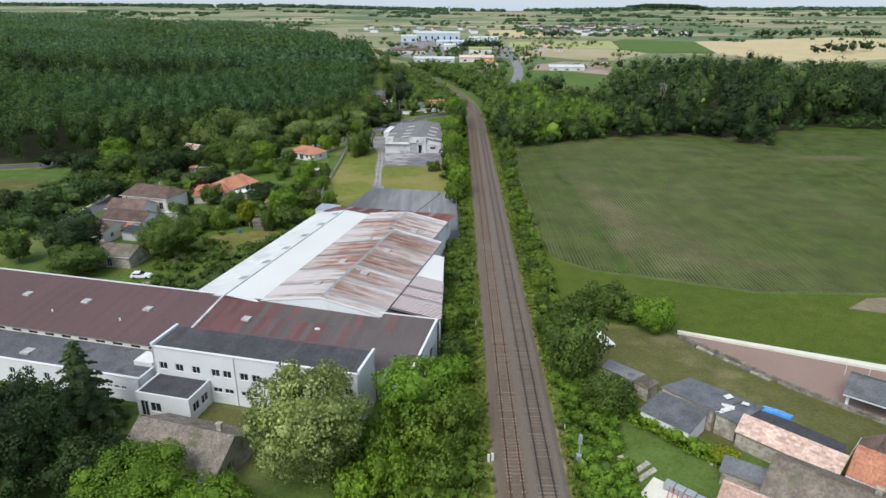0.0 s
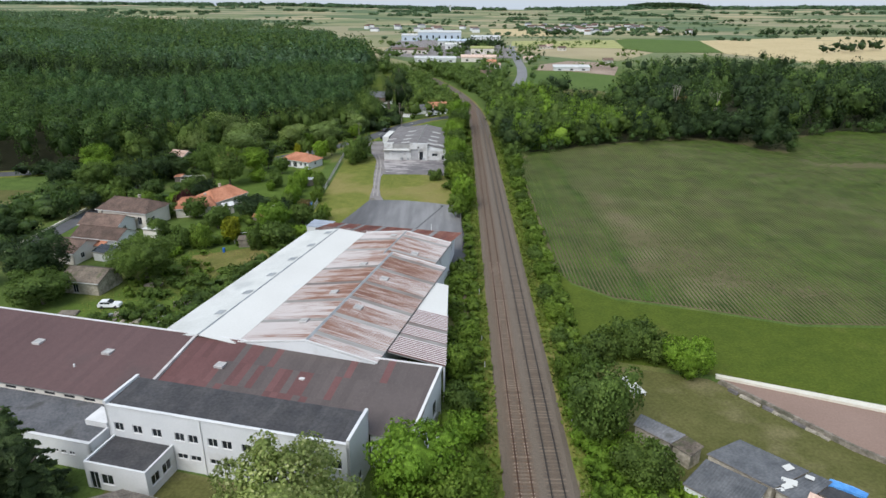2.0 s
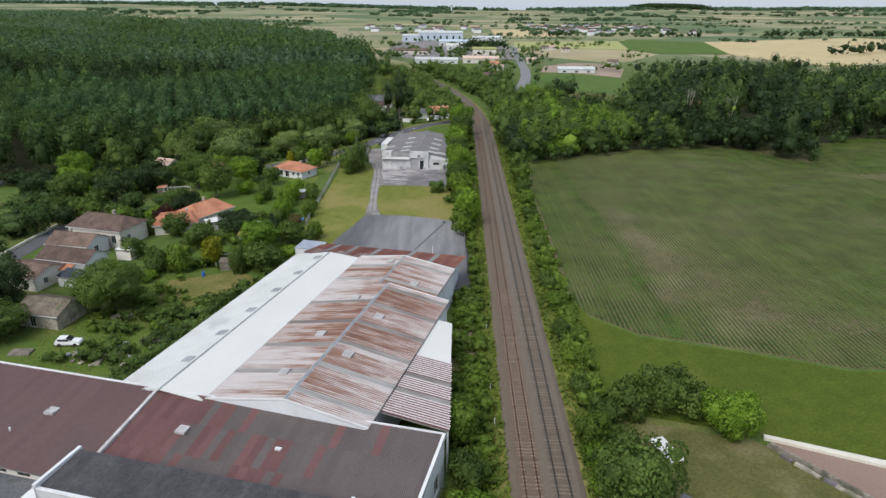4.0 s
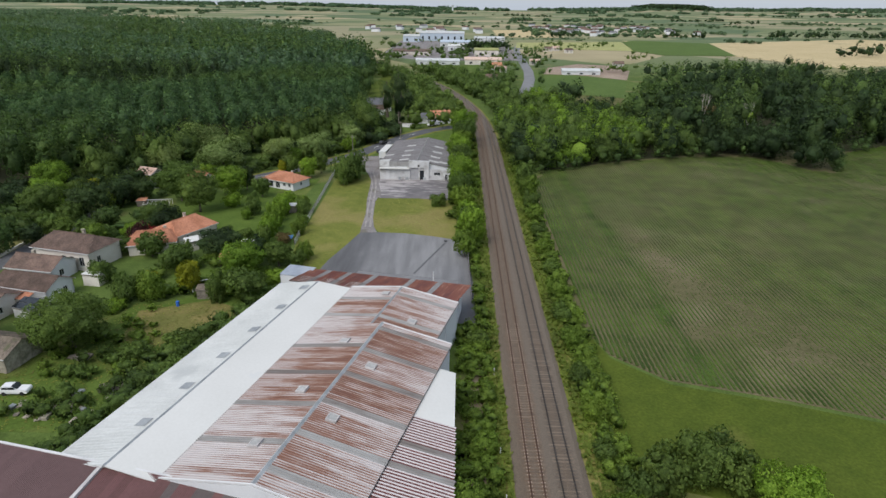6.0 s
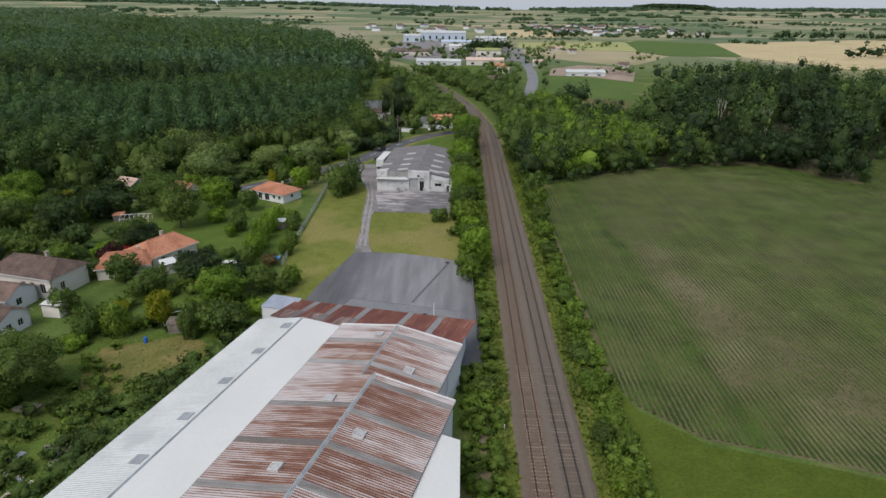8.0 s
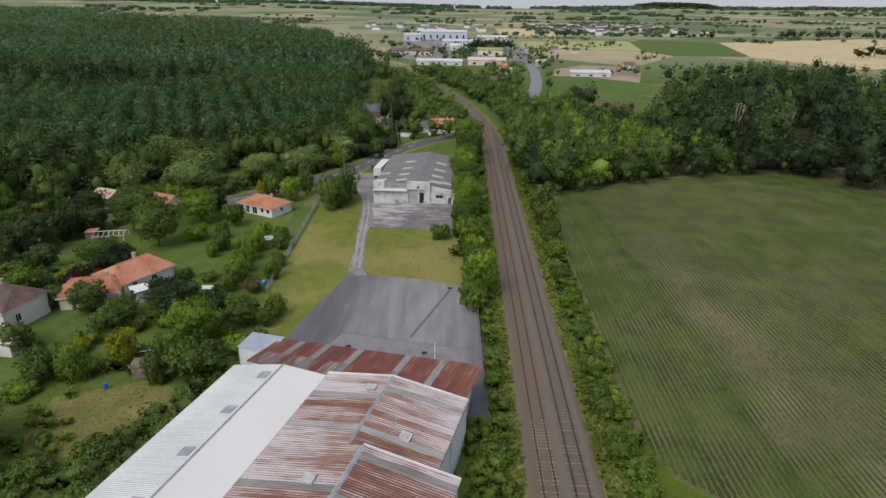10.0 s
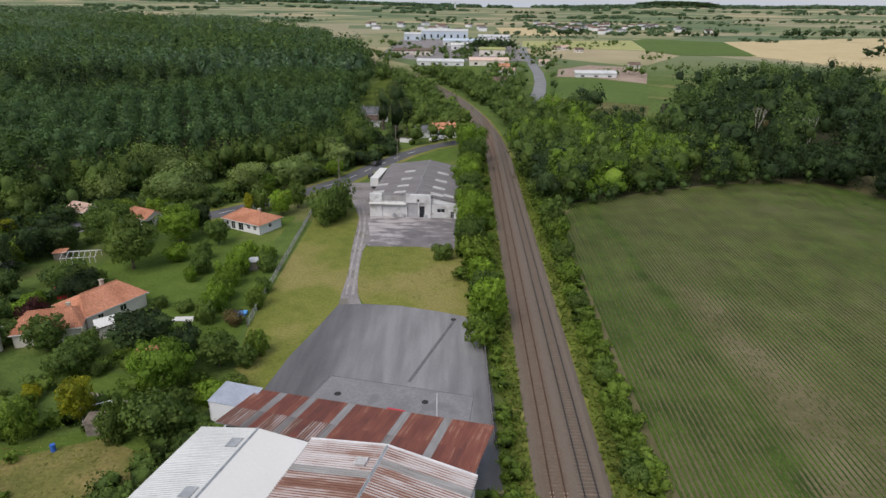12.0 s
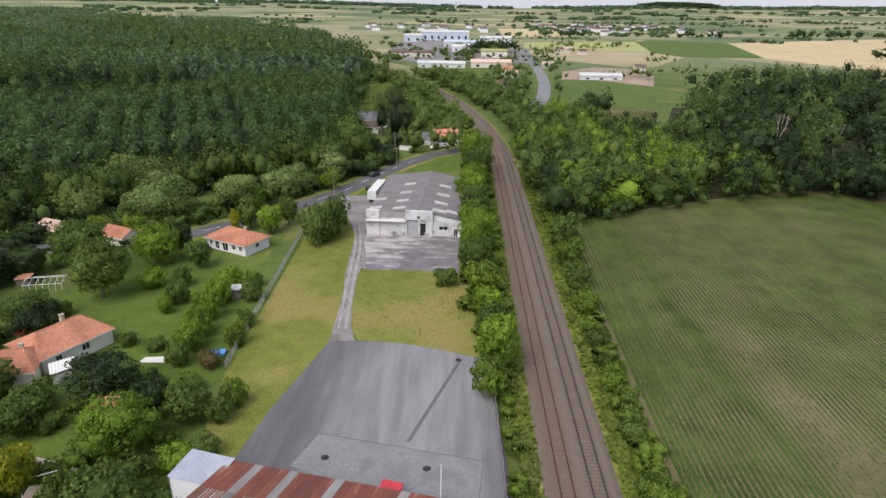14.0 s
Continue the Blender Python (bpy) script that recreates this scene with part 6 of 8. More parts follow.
def crown_lobes(kind, rs, w, h):
    """Boughs of each kind of crown as ellipsoids."""
    if kind == "poplar":
        out = [(0, 0, h * 0.4, w * 0.4, w * 0.4, h * 0.38), (0, 0, h * 0.74, w * 0.4, w * 0.4, h * 0.2)]
        for i in range(5):
            a, z = i * 2.4 + rs.uniform(-0.5, 0.5), 0.5 + i * 0.095
            r = w * rs.uniform(0.2, 0.32)
            out.append((r * math.cos(a), r * math.sin(a), h * z, w * 0.22, w * 0.22, h * 0.085))
        return out
    if kind == "clump":
        out = [(0, 0, h * 0.5, w * 0.42, w * 0.42, h * 0.47)]
        for i in range(4):
            a, z = i * 2.1 + rs.uniform(-0.4, 0.4), rs.uniform(0.45, 0.75)
            out.append((w * 0.27 * math.cos(a), w * 0.27 * math.sin(a), h * z, w * 0.24, w * 0.24, h * 0.22))
        return out
    if kind == "bush":
        return broad_lobes(rs, w, h, 22, foot=-0.1, size=0.15)
    return broad_lobes(rs, w, h, {"wood": 17, "willow": 40}.get(kind, 80 if w > 12 else 55), foot={"wood": -0.02, "willow": 0.05}.get(kind, 0.1), size=0.18 if kind == "wood" else 0.105 if w > 12 else 0.12)


def crown_points(kind, rs, w, h, count):
    return lobed(rs, crown_lobes(kind, rs, w, h), count)


def face_rows(n):
    return np.arange(n * 4).reshape(-1, 4)


def ball(n):
    """Directions and faces of a ball made of six grids of n by n."""
    seen, dirs, faces = {}, [], []
    g = [math.tan((i / n - 0.5) * math.pi / 2) for i in range(n + 1)]
    for axis in range(3):
        for s in (-1, 1):
            grid = []
            for i in range(n + 1):
                for j in range(n + 1):
                    p = [0.0, 0.0, 0.0]
                    p[axis], p[(axis + 1) % 3], p[(axis + 2) % 3] = s, g[i] * s, g[j]
                    key = tuple(round(c, 4) for c in p)
                    if key not in seen:
                        seen[key] = len(dirs)
                        dirs.append(p)
                    grid.append(seen[key])
            for i in range(n):
                for j in range(n):
                    a = i * (n + 1) + j
                    faces.append((grid[a], grid[a + n + 1], grid[a + n + 2], grid[a + 1]))
    d = np.array(dirs)
    return d / np.linalg.norm(d, axis=1)[:, None], np.array(faces)


def billows(rs, lobes, n, fill=0.8, rough=0.2):
    """Uneven leafy masses under the outer leaves: a bumpy body for every bough, hidden faces left out."""
    dirs, faces = ball(n)
    lob = np.array(lobes, float)
    mid = np.average(lob[:, :3], axis=0, weights=lob[:, 3] ** 2)
    vs, fs, ns, base = [], [], [], 0
    for k, q in enumerate(lob):
        f1, f2, ph = rs.normal(0, 3.2, (3, 1)), rs.normal(0, 6.0, (3, 1)), rs.uniform(0, 6, 3)
        wave = (np.sin(dirs @ f1 + ph[0]) * 0.6 + np.sin(dirs @ f2 + ph[1]) * 0.5)[:, 0] + rs.normal(0, 0.35, len(dirs))
        p = q[:3] + dirs * q[3:] * (fill * (1 + rough * wave))[:, None]
        hid = np.zeros(len(p), bool)
        for j2, o in enumerate(lob):
            if j2 != k:
                hid |= (((p - o[:3]) / (o[3:] * fill)) ** 2).sum(1) < 0.72
        keep = faces[~hid[faces].all(1)]
        used = np.unique(keep)
        remap = np.full(len(p), -1)
        remap[used] = np.arange(len(used)) + base
        base += len(used)
        out = (p - mid) / (np.abs(p - mid).max() + 1e-9)
        nn = dirs * 0.75 + 0.35 * out + rs.normal(0, 0.12, dirs.shape)
        vs.append(p[used])
        ns.append(nn[used] / (np.linalg.norm(nn[used], axis=1)[:, None] + 1e-9))
        fs.append(remap[keep])
    return np.concatenate(vs), np.concatenate(fs), np.concatenate(ns)


def crown_mesh(kind, seed, w, h, count, leaf, material):
    rs = np.random.RandomState(seed)
    if kind == "spruce":
        pts, nrm = [], []
        layers = 12
        for lay in range(layers):
            z0 = 0.08 + 0.9 * lay / layers
            r0 = w * 0.6 * (1.03 - z0) ** 0.9
            arms = max(5, int(11 * (1.1 - z0)))
            for arm in range(arms):
                a = (arm + rs.uniform(-0.25, 0.25)) * 6.283 / arms + lay * 0.9
                reach = r0 * rs.uniform(0.8, 1.12)
                for f in np.linspace(0.12, 1.0, max(4, int(count * reach / (layers * 26)))):
                    r, side = reach * f, rs.normal(0, 0.16) * reach * (1.15 - f)
                    pts.append((r * math.cos(a) - side * math.sin(a), r * math.sin(a) + side * math.cos(a), h * (z0 + 0.03) - 0.3 * r * f - abs(side) * 0.3 + rs.normal(0, 0.08)))
                    nrm.append((math.cos(a) * 0.45, math.sin(a) * 0.45, 0.85))
        pts, nrm = np.array(pts), np.array(nrm)
        v, vn = quads(rs, pts, nrm, leaf, 0.35, 1.5)
        cone = [(0, 0, h * (0.1 + 0.85 * i / 9), w * 0.36 * (1 - i / 9.5), w * 0.36 * (1 - i / 9.5), h * 0.09) for i in range(9)]
        hv, hf, hn = billows(rs, cone, 3, 0.9, 0.2)
        return from_arrays("crown", np.concatenate([hv, v]), np.concatenate([hf, face_rows(len(pts)) + len(hv)]), material, np.concatenate([hn, vn]))
    lobes = crown_lobes(kind, rs, w, h)
    hv, hf, hn = billows(rs, lobes[:1] + lobes[1::3], 2, 0.66, 0.26)
    pts, nrm = lobed(rs, lobes, count)
    long = 1.7 if kind == "willow" else 1.15
    v, vn = quads(rs, pts, nrm, leaf, 0.5, long)
    return from_arrays("crown", np.concatenate([hv, v]), np.concatenate([hf, face_rows(len(pts)) + len(hv)]), material, np.concatenate([hn, vn]))


def trunk_mesh(seed, w, h, kind):
    rs = random.Random(seed)
    bm = bmesh.new()
    r = 0.025 * h
    if kind == "bush":
        for i in range(4):
            a = i * 1.6
            rod(bm, (0.1 * math.cos(a), 0.1 * math.sin(a), -0.05), (w * 0.2 * math.cos(a), w * 0.2 * math.sin(a), h * 0.5), 0.05, 0.02, 5)
        return mesh_of("stem", bm, M["bark"])
    top = h * (0.95 if kind in ("spruce", "poplar") else 0.5)
    rod(bm, (0, 0, -0.1), (0, 0, h * 0.25), r * 1.25, r * 0.9, 8)
    rod(bm, (0, 0, h * 0.25), (rs.uniform(-0.2, 0.2), rs.uniform(-0.2, 0.2), top), r * 0.9, r * 0.25, 7)
    for i in range(5):
        a, z = i * 2.4, h * rs.uniform(0.22, 0.45)
        rod(bm, (0, 0, z), (w * 0.3 * math.cos(a), w * 0.3 * math.sin(a), z + h * 0.22), r * 0.5, r * 0.15, 5)
    return mesh_of("trunk", bm, M["bark"])


PLANTS = {}


def plant(kind, look_, x, y, w, h, name, label, group, seed=None, turn=None):
    """A tree or bush: stem and crown, one of a few grown forms set to its size."""
    rs = random.Random(f"{x:.1f},{y:.1f}")
    size = 5 if w < 7.5 else 9.5 if w < 12 else 15
    tall = {"poplar": 3.4, "spruce": 1.85, "bush": 0.75}.get(kind, 0.95)
    form = seed if seed is not None else rs.randrange(3)
    key = (kind, look_, size, form)
    if key not in PLANTS:
        hh = size * tall
        leaf = 0.5 if kind == "wood" else {5: 0.26, 9.5: 0.3, 15: 0.3}[size] * (1.5 if kind == "spruce" else 1.0)
        count = int({5: 1500, 9.5: 4200, 15: 13000}[size] * (1.3 if kind == "spruce" else 1.0))
        count = 4200 if kind == "wood" else count
        PLANTS[key] = (trunk_mesh(form, size, hh, kind), crown_mesh(kind, form * 7 + 3, size, hh, count, leaf, M[look_]), hh)
    stem, crown, hh = PLANTS[key]
    s, sh = w / size, h / hh
    ob = thing(name, pose(x, y, 0, 0, 0, rs.uniform(0, 360) if turn is None else turn) @ Matrix.Diagonal((s, s, sh, 1)), label, "bush" if kind == "bush" else "tree", group)
    for nm, me in (("stem" if kind == "bush" else "trunk", stem), ("crown", crown)):
        o = new(nm, me)
        o.parent = ob
    return ob


# trees in front of the factory
plant("broad", "leaf_linden", -23.3, 58.5, 15.0, 13.6, "linden_tree", "broad flowering linden with pale green blossom in front of offices", "factory trees", 1)
plant("broad", "leaf_bright", -11.5, 67.5, 11.5, 10.5, "broadleaf_tree", "dense bright green broadleaf tree beside the office end", "factory trees", 0)
plant("broad", "hedge", -7.0, 66.0, 8.0, 7.5, "broadleaf_tree", "green broadleaf tree at the hall corner", "factory trees", 2)
plant("broad", "leaf_bright", -40.2, 51.2, 12.0, 8.0, "broadleaf_tree", "yellowish green broadleaf tree over an old roof", "factory trees", 1)
plant("broad", "leaf_bright", -31.5, 50.0, 8.0, 6.0, "broadleaf_tree", "fresh bright green tree below the linden", "factory trees", 2)
plant("broad", "leaf_dark", -55.2, 56.0, 13.0, 13.6, "broadleaf_tree", "tall dark green tree beside the spruce", "factory trees", 0)
plant("broad", "leaf_dark", -46.0, 53.8, 9.5, 8.0, "broadleaf_tree", "dark green tree by the old house", "factory trees", 1)
plant("spruce", "leaf_conifer", -53.8, 66.0, 9.0, 13.6, "spruce_tree", "dark spruce with layered branches in front of the wing", "factory trees", 0)
plant("broad", "leaf_copse", -55.0, 49.8, 9.0, 6.8, "broadleaf_tree", "deep green tree beside the dark trees", "factory trees", 2)
plant("broad", "leaf_dark", -63.0, 53.0, 10.0, 9.5, "broadleaf_tree", "dark green tree among the factory trees", "factory trees", 1)
plant("broad", "leaf_dark", -67.0, 62.0, 10.0, 9.0, "broadleaf_tree", "dark broadleaf tree before the low wing", "factory trees", 2)
for i, (x, y, w, h) in enumerate(((-15.5, 60.5, 6, 6), (-10.5, 62, 6.5, 6.5), (-13, 55, 6.5, 6), (-8.5, 56.5, 6, 5), (-16.5, 53, 6, 6.5), (-10, 50, 6, 5), (-14.5, 47, 6, 6), (-7, 62.5, 5, 4.5), (-6.5, 47, 5, 4.5))):
    plant("bush", "hedge" if i % 2 else "leaf_bright", x, y, w, h, "bush", "rank green bush on the slope below the offices", "slope bushes")
plant("bush", "hedge", -44.5, 63.2, 5.0, 2.6, "bush", "clipped green bush under the porch", "factory bushes")
plant("bush", "leaf_brown", -43.0, 58.0, 4.5, 2.0, "bush", "dry brown-green bush by the old roof", "factory bushes")

# trackside trees, left of the line
for i, (x, y, w, h) in enumerate(((-7.2, 92.5, 5, 6), (-6.6, 84, 4.5, 5), (-6.0, 78, 5, 5), (-5.2, 104, 4, 3.2), (-5.4, 130, 4, 3), (-5.8, 176, 7, 9.5), (-7.2, 169, 5.5, 6.5), (-6.4, 184, 6, 7), (-6.8, 192, 5.5, 6.5), (-7.2, 200, 7, 8), (-8.5, 210, 7.5, 9), (-8, 222, 8, 11), (-9, 233, 7, 9), (-8, 244, 8, 10), (-9, 256, 9, 11), (-8, 268, 8, 10), (-7, 280, 9, 12), (-6.5, 292, 10, 14), (-9, 304, 9, 12))):
    plant("broad", ("hedge", "leaf_mid", "leaf_bright")[i % 3], x, y, w, h, "trackside_tree", "green broadleaf tree standing beside the railway", "trackside trees")
# trackside trees, right of the line
plant("broad", "leaf_mid", 10.8, 80.0, 9.6, 11.0, "broadleaf_tree", "dense dark green tree between track and plot", "plot trees", 0)
plant("bush", "leaf_mid", 14.8, 71.8, 8.0, 6.2, "bush", "rounded green bush beside the slate shed", "plot bushes", 1)
plant("bush", "leaf_bright", 27.6, 95.2, 7.6, 6.4, "bush", "yellow-green round bush at the wall end", "plot bushes", 2)
for x, y, w, h in ((15.5, 99.5, 7, 5.5), (20.5, 101.0, 8, 6.5), (24.0, 99.3, 6, 4.5), (12.0, 97, 5, 4)):
    plant("bush", "leaf_mid", x, y, w, h, "bush", "dark green hawthorn bush along the meadow", "meadow hedge")
for i, (x, y, w, h) in enumerate(((8.9, 93, 4.2, 4.6), (9.5, 104, 3.6, 2.6), (9.6, 112, 4, 3), (9.2, 121, 3.5, 2.8), (9.8, 131, 4, 3.2), (9.6, 140, 4, 3), (10.2, 150, 4.5, 3.5), (10.4, 161, 4, 3), (10, 172, 4.5, 3.4), (10.6, 184, 4, 3), (10.8, 196, 5, 4), (11.2, 207, 5, 4.5), (11.5, 218, 6, 6), (12, 229, 7, 8))):
    plant("bush", ("hedge", "leaf_mid")[i % 2], x, y, w, h, "bush", "green shrub in the strip beside the field", "trackside shrubs")

# garden trees behind the factory
GARDEN = (
    ("broad", "leaf_mid", ((-85, 206.5, 10.4, 11.8), (-76.2, 197.1, 10.2, 10.9), (-64.1, 211.4, 5.4, 6.1), (-46, 161.9, 6.1, 5.5), (-65.9, 157.8, 5.8, 5.3), (-68.9, 126.6, 13.2, 9.6), (-47.6, 145.2, 7.3, 6.4), (-74.4, 165.7, 6.7, 5.7), (-66.2, 160.7, 6.2, 4.9), (-82.2, 185.9, 8.3, 6.1), (-112.4, 189, 10.1, 9.4), (-111.2, 177.6, 6, 5.7), (-103.5, 177, 6, 5.7), (-103.2, 185, 6.3, 5.9), (-94.9, 177.5, 5.7, 4.3), (-81.6, 166.8, 5.3, 4), (-83, 115.5, 11.6, 6.5), (-100, 122, 7, 8),)),
    ("broad", "leaf_bright", ((-73.4, 213.1, 9.7, 8.6), (-51.4, 155.5, 8.8, 8), (-56, 233, 6, 7), (-118, 200, 10, 8), (-126, 215, 11, 9),)),
    ("broad", "leaf_dark", ((-70.7, 218.7, 5, 7.3), (-59.8, 167, 9.7, 6.1), (-50.8, 162.7, 5.1, 6.5), (-103.9, 171, 5.6, 4.9), (-101.4, 190.8, 10.9, 9.5), (-95.7, 205.3, 8.2, 6.6), (-98.4, 199.9, 6.5, 8), (-124.5, 194, 10.5, 7.5), (-88.7, 124, 14, 10.5), (-113, 148, 8, 6), (-121, 150, 9, 8),)),
    ("bush", "leaf_bright", ((-69.2, 201.9, 5.1, 3.9), (-62.3, 191.7, 2.6, 3.1), (-54.3, 201.4, 5, 5), (-54.3, 195.8, 5.4, 5.7), (-54.1, 190, 4.8, 5.2), (-53.4, 184.3, 4.8, 5.2), (-52.8, 179.6, 4.6, 5.2), (-43.7, 153.3, 5.5, 2.9), (-50.5, 148.1, 4.5, 2.2), (-69.7, 140.2, 5.1, 2.1),)),
    ("bush", "leaf_mid", ((-64, 203.2, 3.7, 4.3), (-61.8, 196, 4.8, 4.5), (-53.2, 175.1, 3.7, 4.3), (-49.1, 197.3, 4.1, 4.3), (-79, 189.7, 3.2, 2.9), (-42, 162, 3.7, 3.7), (-46.9, 187.7, 3.2, 3.2), (-63.2, 180.6, 3, 2.3), (-58.6, 179.8, 3.9, 1.9), (-41.7, 155.7, 4.1, 2.9), (-48.3, 150.8, 5.7, 3.2), (-67.3, 164.1, 4.6, 4.1), (-62.7, 159.3, 3.6, 2.4), (-56.7, 149.6, 3.2, 2), (-69.3, 143.8, 5.2, 5.5), (-78.1, 152.3, 5.9, 4.6), (-52.7, 144.5, 4.2, 5.7), (-52, 128, 6, 3), (-49.5, 121, 5, 2.6), (-58, 125, 5, 2.6), (-14.3, 206, 4.7, 3.8),)),
    ("bush", "hedge", ((-50.6, 203.7, 3.6, 3.3), (-41.2, 165.6, 3.9, 4.6), (-46.6, 181.5, 4, 4), (-64.8, 144.7, 5.5, 6.1),)),
    ("bush", "leaf_dark", ((-79.5, 183.3, 8.4, 5.9),)),
    ("bush", "leaf_brown", ((-48.2, 174.8, 3.5, 2.7),)),
    ("broad", "leaf_yellow", ((-59.1, 148.3, 4.8, 6.7),)),
    ("bush", "leaf_yellow", ((-68.1, 152.5, 2.7, 2.4), (-116.4, 215.2, 7.5, 3.6),)),
    ("broad", "leaf_copse", ((-106.8, 164.3, 6.7, 7.3), (-110.6, 173.8, 5.6, 5.6), (-92.6, 182.6, 6.5, 5.8), (-88.5, 173.3, 5.5, 4.2),)),
    ("wood", "leaf_willow", ((-85, 240, 15, 10.5), (-70, 252, 13, 9.5), (-60, 262, 12, 9), (-104, 240, 12, 10), (-97, 258, 16, 12), (-50.5, 283, 10, 9),)),
)
for kind, leaf, rows_ in GARDEN:
    for x, y, w, h in rows_:
        name = "bush" if kind == "bush" else "willow_tree" if leaf == "leaf_willow" else "garden_tree"
        tone = {"leaf_dark": "dark green", "leaf_mid": "green", "hedge": "fresh green", "leaf_willow": "silvery green", "leaf_yellow": "golden yellow", "leaf_bright": "light green", "leaf_copse": "deep green", "leaf_brown": "reddish brown"}[leaf]
        plant(kind, leaf, x, y, w, h, name, f"{tone} {'shrub' if kind == 'bush' else 'leafy tree'} standing in the gardens", "garden " + ("shrubs" if kind == "bush" else "trees"))
extra = random.Random(31)
n = 0
while n < 26:
    x, y = extra.uniform(-125, -84), extra.uniform(168, 240)
    if x < -0.62 * y + 2 or (-112 < x < -96 and 212 < y < 233) or (-96 < x < -82 and 192 < y < 206) or (-84 < x < -60 and 160 < y < 183) or (-98 < x < -76 and 130 < y < 168) or (-72 < x < -48 and 202 < y < 232) or (x > -54 - (y - 176) * 0.1 + 8 and y > 165) or (-66 < x < -54 and 184 < y < 214) or (-69 < x and y < 143):
        continue
    n += 1
    w = extra.uniform(3.5, 7.5)
    leaf = extra.choice(("leaf_mid", "hedge", "leaf_bright", "leaf_mid", "leaf_bright"))
    tone = {"leaf_dark": "dark green", "leaf_mid": "mid-green", "hedge": "fresh green", "leaf_bright": "light green"}[leaf]
    plant("bush" if n % 3 else "broad", leaf, x, y, w, w * extra.uniform(0.65, 0.95), "bush" if n % 3 else "garden_tree", f"{tone} {'shrub' if n % 3 else 'small tree'} in the overgrown gardens", "garden " + ("shrubs" if n % 3 else "trees"))
plant("bush", "leaf_purple", -79.9, 171.8, 4.6, 5.6, "bush", "dark purple-leaved shrub beside the tiled house", "garden shrubs")
for x, y in ((-43.5, 226), (-42.2, 230.5), (-41.2, 235)):
    plant("bush", "leaf_mid", x, y, 7.2, 8.8, "cypress_bush", "dense green cypress clump by the drive", "drive cypresses")
for x, y, w, h in ((-36.4, 331, 9.5, 24), (-44, 350, 8, 18), (-33, 343, 7, 15)):
    plant("poplar", "leaf_dark", x, y, w, h, "poplar_tree", "tall dark poplar standing by the road", "roadside poplars")

for leaf, x, y, w, h in (("leaf_mid", -61.7, 235.6, 5.3, 6.4), ("leaf_mid", -53.2, 239.0, 5.2, 7.6), ("leaf_bright", -49.5, 270.5, 5.5, 6.0), ("leaf_bright", -64.5, 251.4, 4.6, 6.0), ("leaf_yellow", -64.2, 233.5, 2.6, 5.8)):
    plant("broad", leaf, x, y, w, h, "roadside_tree", "rounded green tree standing beside the road", "roadside trees")

# woods: many crowns in one body each


def wood(name, label, spots, kind, look_, count, leaf, seed, grid=2, inner=None):
    """A stand of trees too many to count: spots of x, y, width and height."""
    rs = np.random.RandomState(seed)
    forms = []
    for f in range(6):
        lobes = crown_lobes(kind, rs, 1.0, 1.0)
        hull = billows(rs, lobes[:1] + lobes[1::3], grid, 0.64, 0.32) if kind == "wood" else billows(rs, lobes[:2], grid, 0.5, 0.35)
        pts, nrm = lobed(rs, lobes, count, own=0.62)
        forms.append((np.concatenate([hull[0], pts]), np.concatenate([hull[2], nrm]), hull[1], len(hull[0])))
        tops = hull[1][hull[0][hull[1]][:, :, 2].max(1) > 0.58]
        high = pts[:, 2] > 0.56
        forms.append((np.concatenate([hull[0], pts[high]]), np.concatenate([hull[2], nrm[high]]), tops, len(hull[0])))
    vs, fs, ns, base = [], [], [], 0
    for i, (x, y, w, h) in enumerate(spots):
        pts, nrm, hf, cut = forms[i % 6 * 2 + (1 if inner and inner(x, y) else 0)]
        a = rs.uniform(0, 6.28)
        c, s = math.cos(a), math.sin(a)
        p = np.stack([(pts[:, 0] * c - pts[:, 1] * s) * w + x, (pts[:, 0] * s + pts[:, 1] * c) * w + y, pts[:, 2] * h + land(x, y)], 1)
        nn = np.stack([nrm[:, 0] * c - nrm[:, 1] * s, nrm[:, 0] * s + nrm[:, 1] * c, nrm[:, 2]], 1)
        v, vn = quads(rs, p[cut:], nn[cut:], leaf * math.sqrt(w * h / 60), 0.42, 1.15)
        vs += [p[:cut], v]
        ns += [nn[:cut], vn]
        fs += [hf + base, face_rows(len(v) // 4) + base + cut]
        base += cut + len(v)
    ob = new(name, from_arrays(name, np.concatenate(vs), np.concatenate(fs), M[look_], np.concatenate(ns)))
    tagged(ob, label, "woodland", kind="stuff")
    return ob


EDGE_Y = [205, 225, 240, 256, 266, 275, 290, 310, 330, 400, 435, 470, 545, 600, 850, 1100, 1500, 1515, 2030, 2400]
EDGE_X = [-140, -122, -112, -104, -92, -74, -60, -54, -58, -66, -74, -80, -78, -95, -165, -270, -500, -640, -1000, -1300]
# rides between the stands
RIDE_1 = ([250, 261, 291, 309, 327, 350], [-147, -148, -155, -144, -145, -152])
RIDE_2 = ([-330, -224, -204, -164, -138, -112, -60], [392, 374, 402, 406, 424, 468, 500])
RIDE_3 = ([-500, -387, -326, -310, -223, -100], [590, 606, 656, 735, 749, 760])


def stand(x, y):
    """Which stand a spot belongs to (0 and 1: the front plantations), and how near it is to a ride."""
    r1 = x - float(np.interp(y, *RIDE_1)) if y < 352 else 99.0
    r2, r3 = y - float(np.interp(x, *RIDE_2)), y - float(np.interp(x, *RIDE_3))
    which = 3 if r3 > 0 else 2 if r2 > 0 else 1 if r1 < 0 and y < 352 else 0
    return which, min(abs(r1) / 4.5, abs(r2) / 9.0, abs(r3) / 14.0)


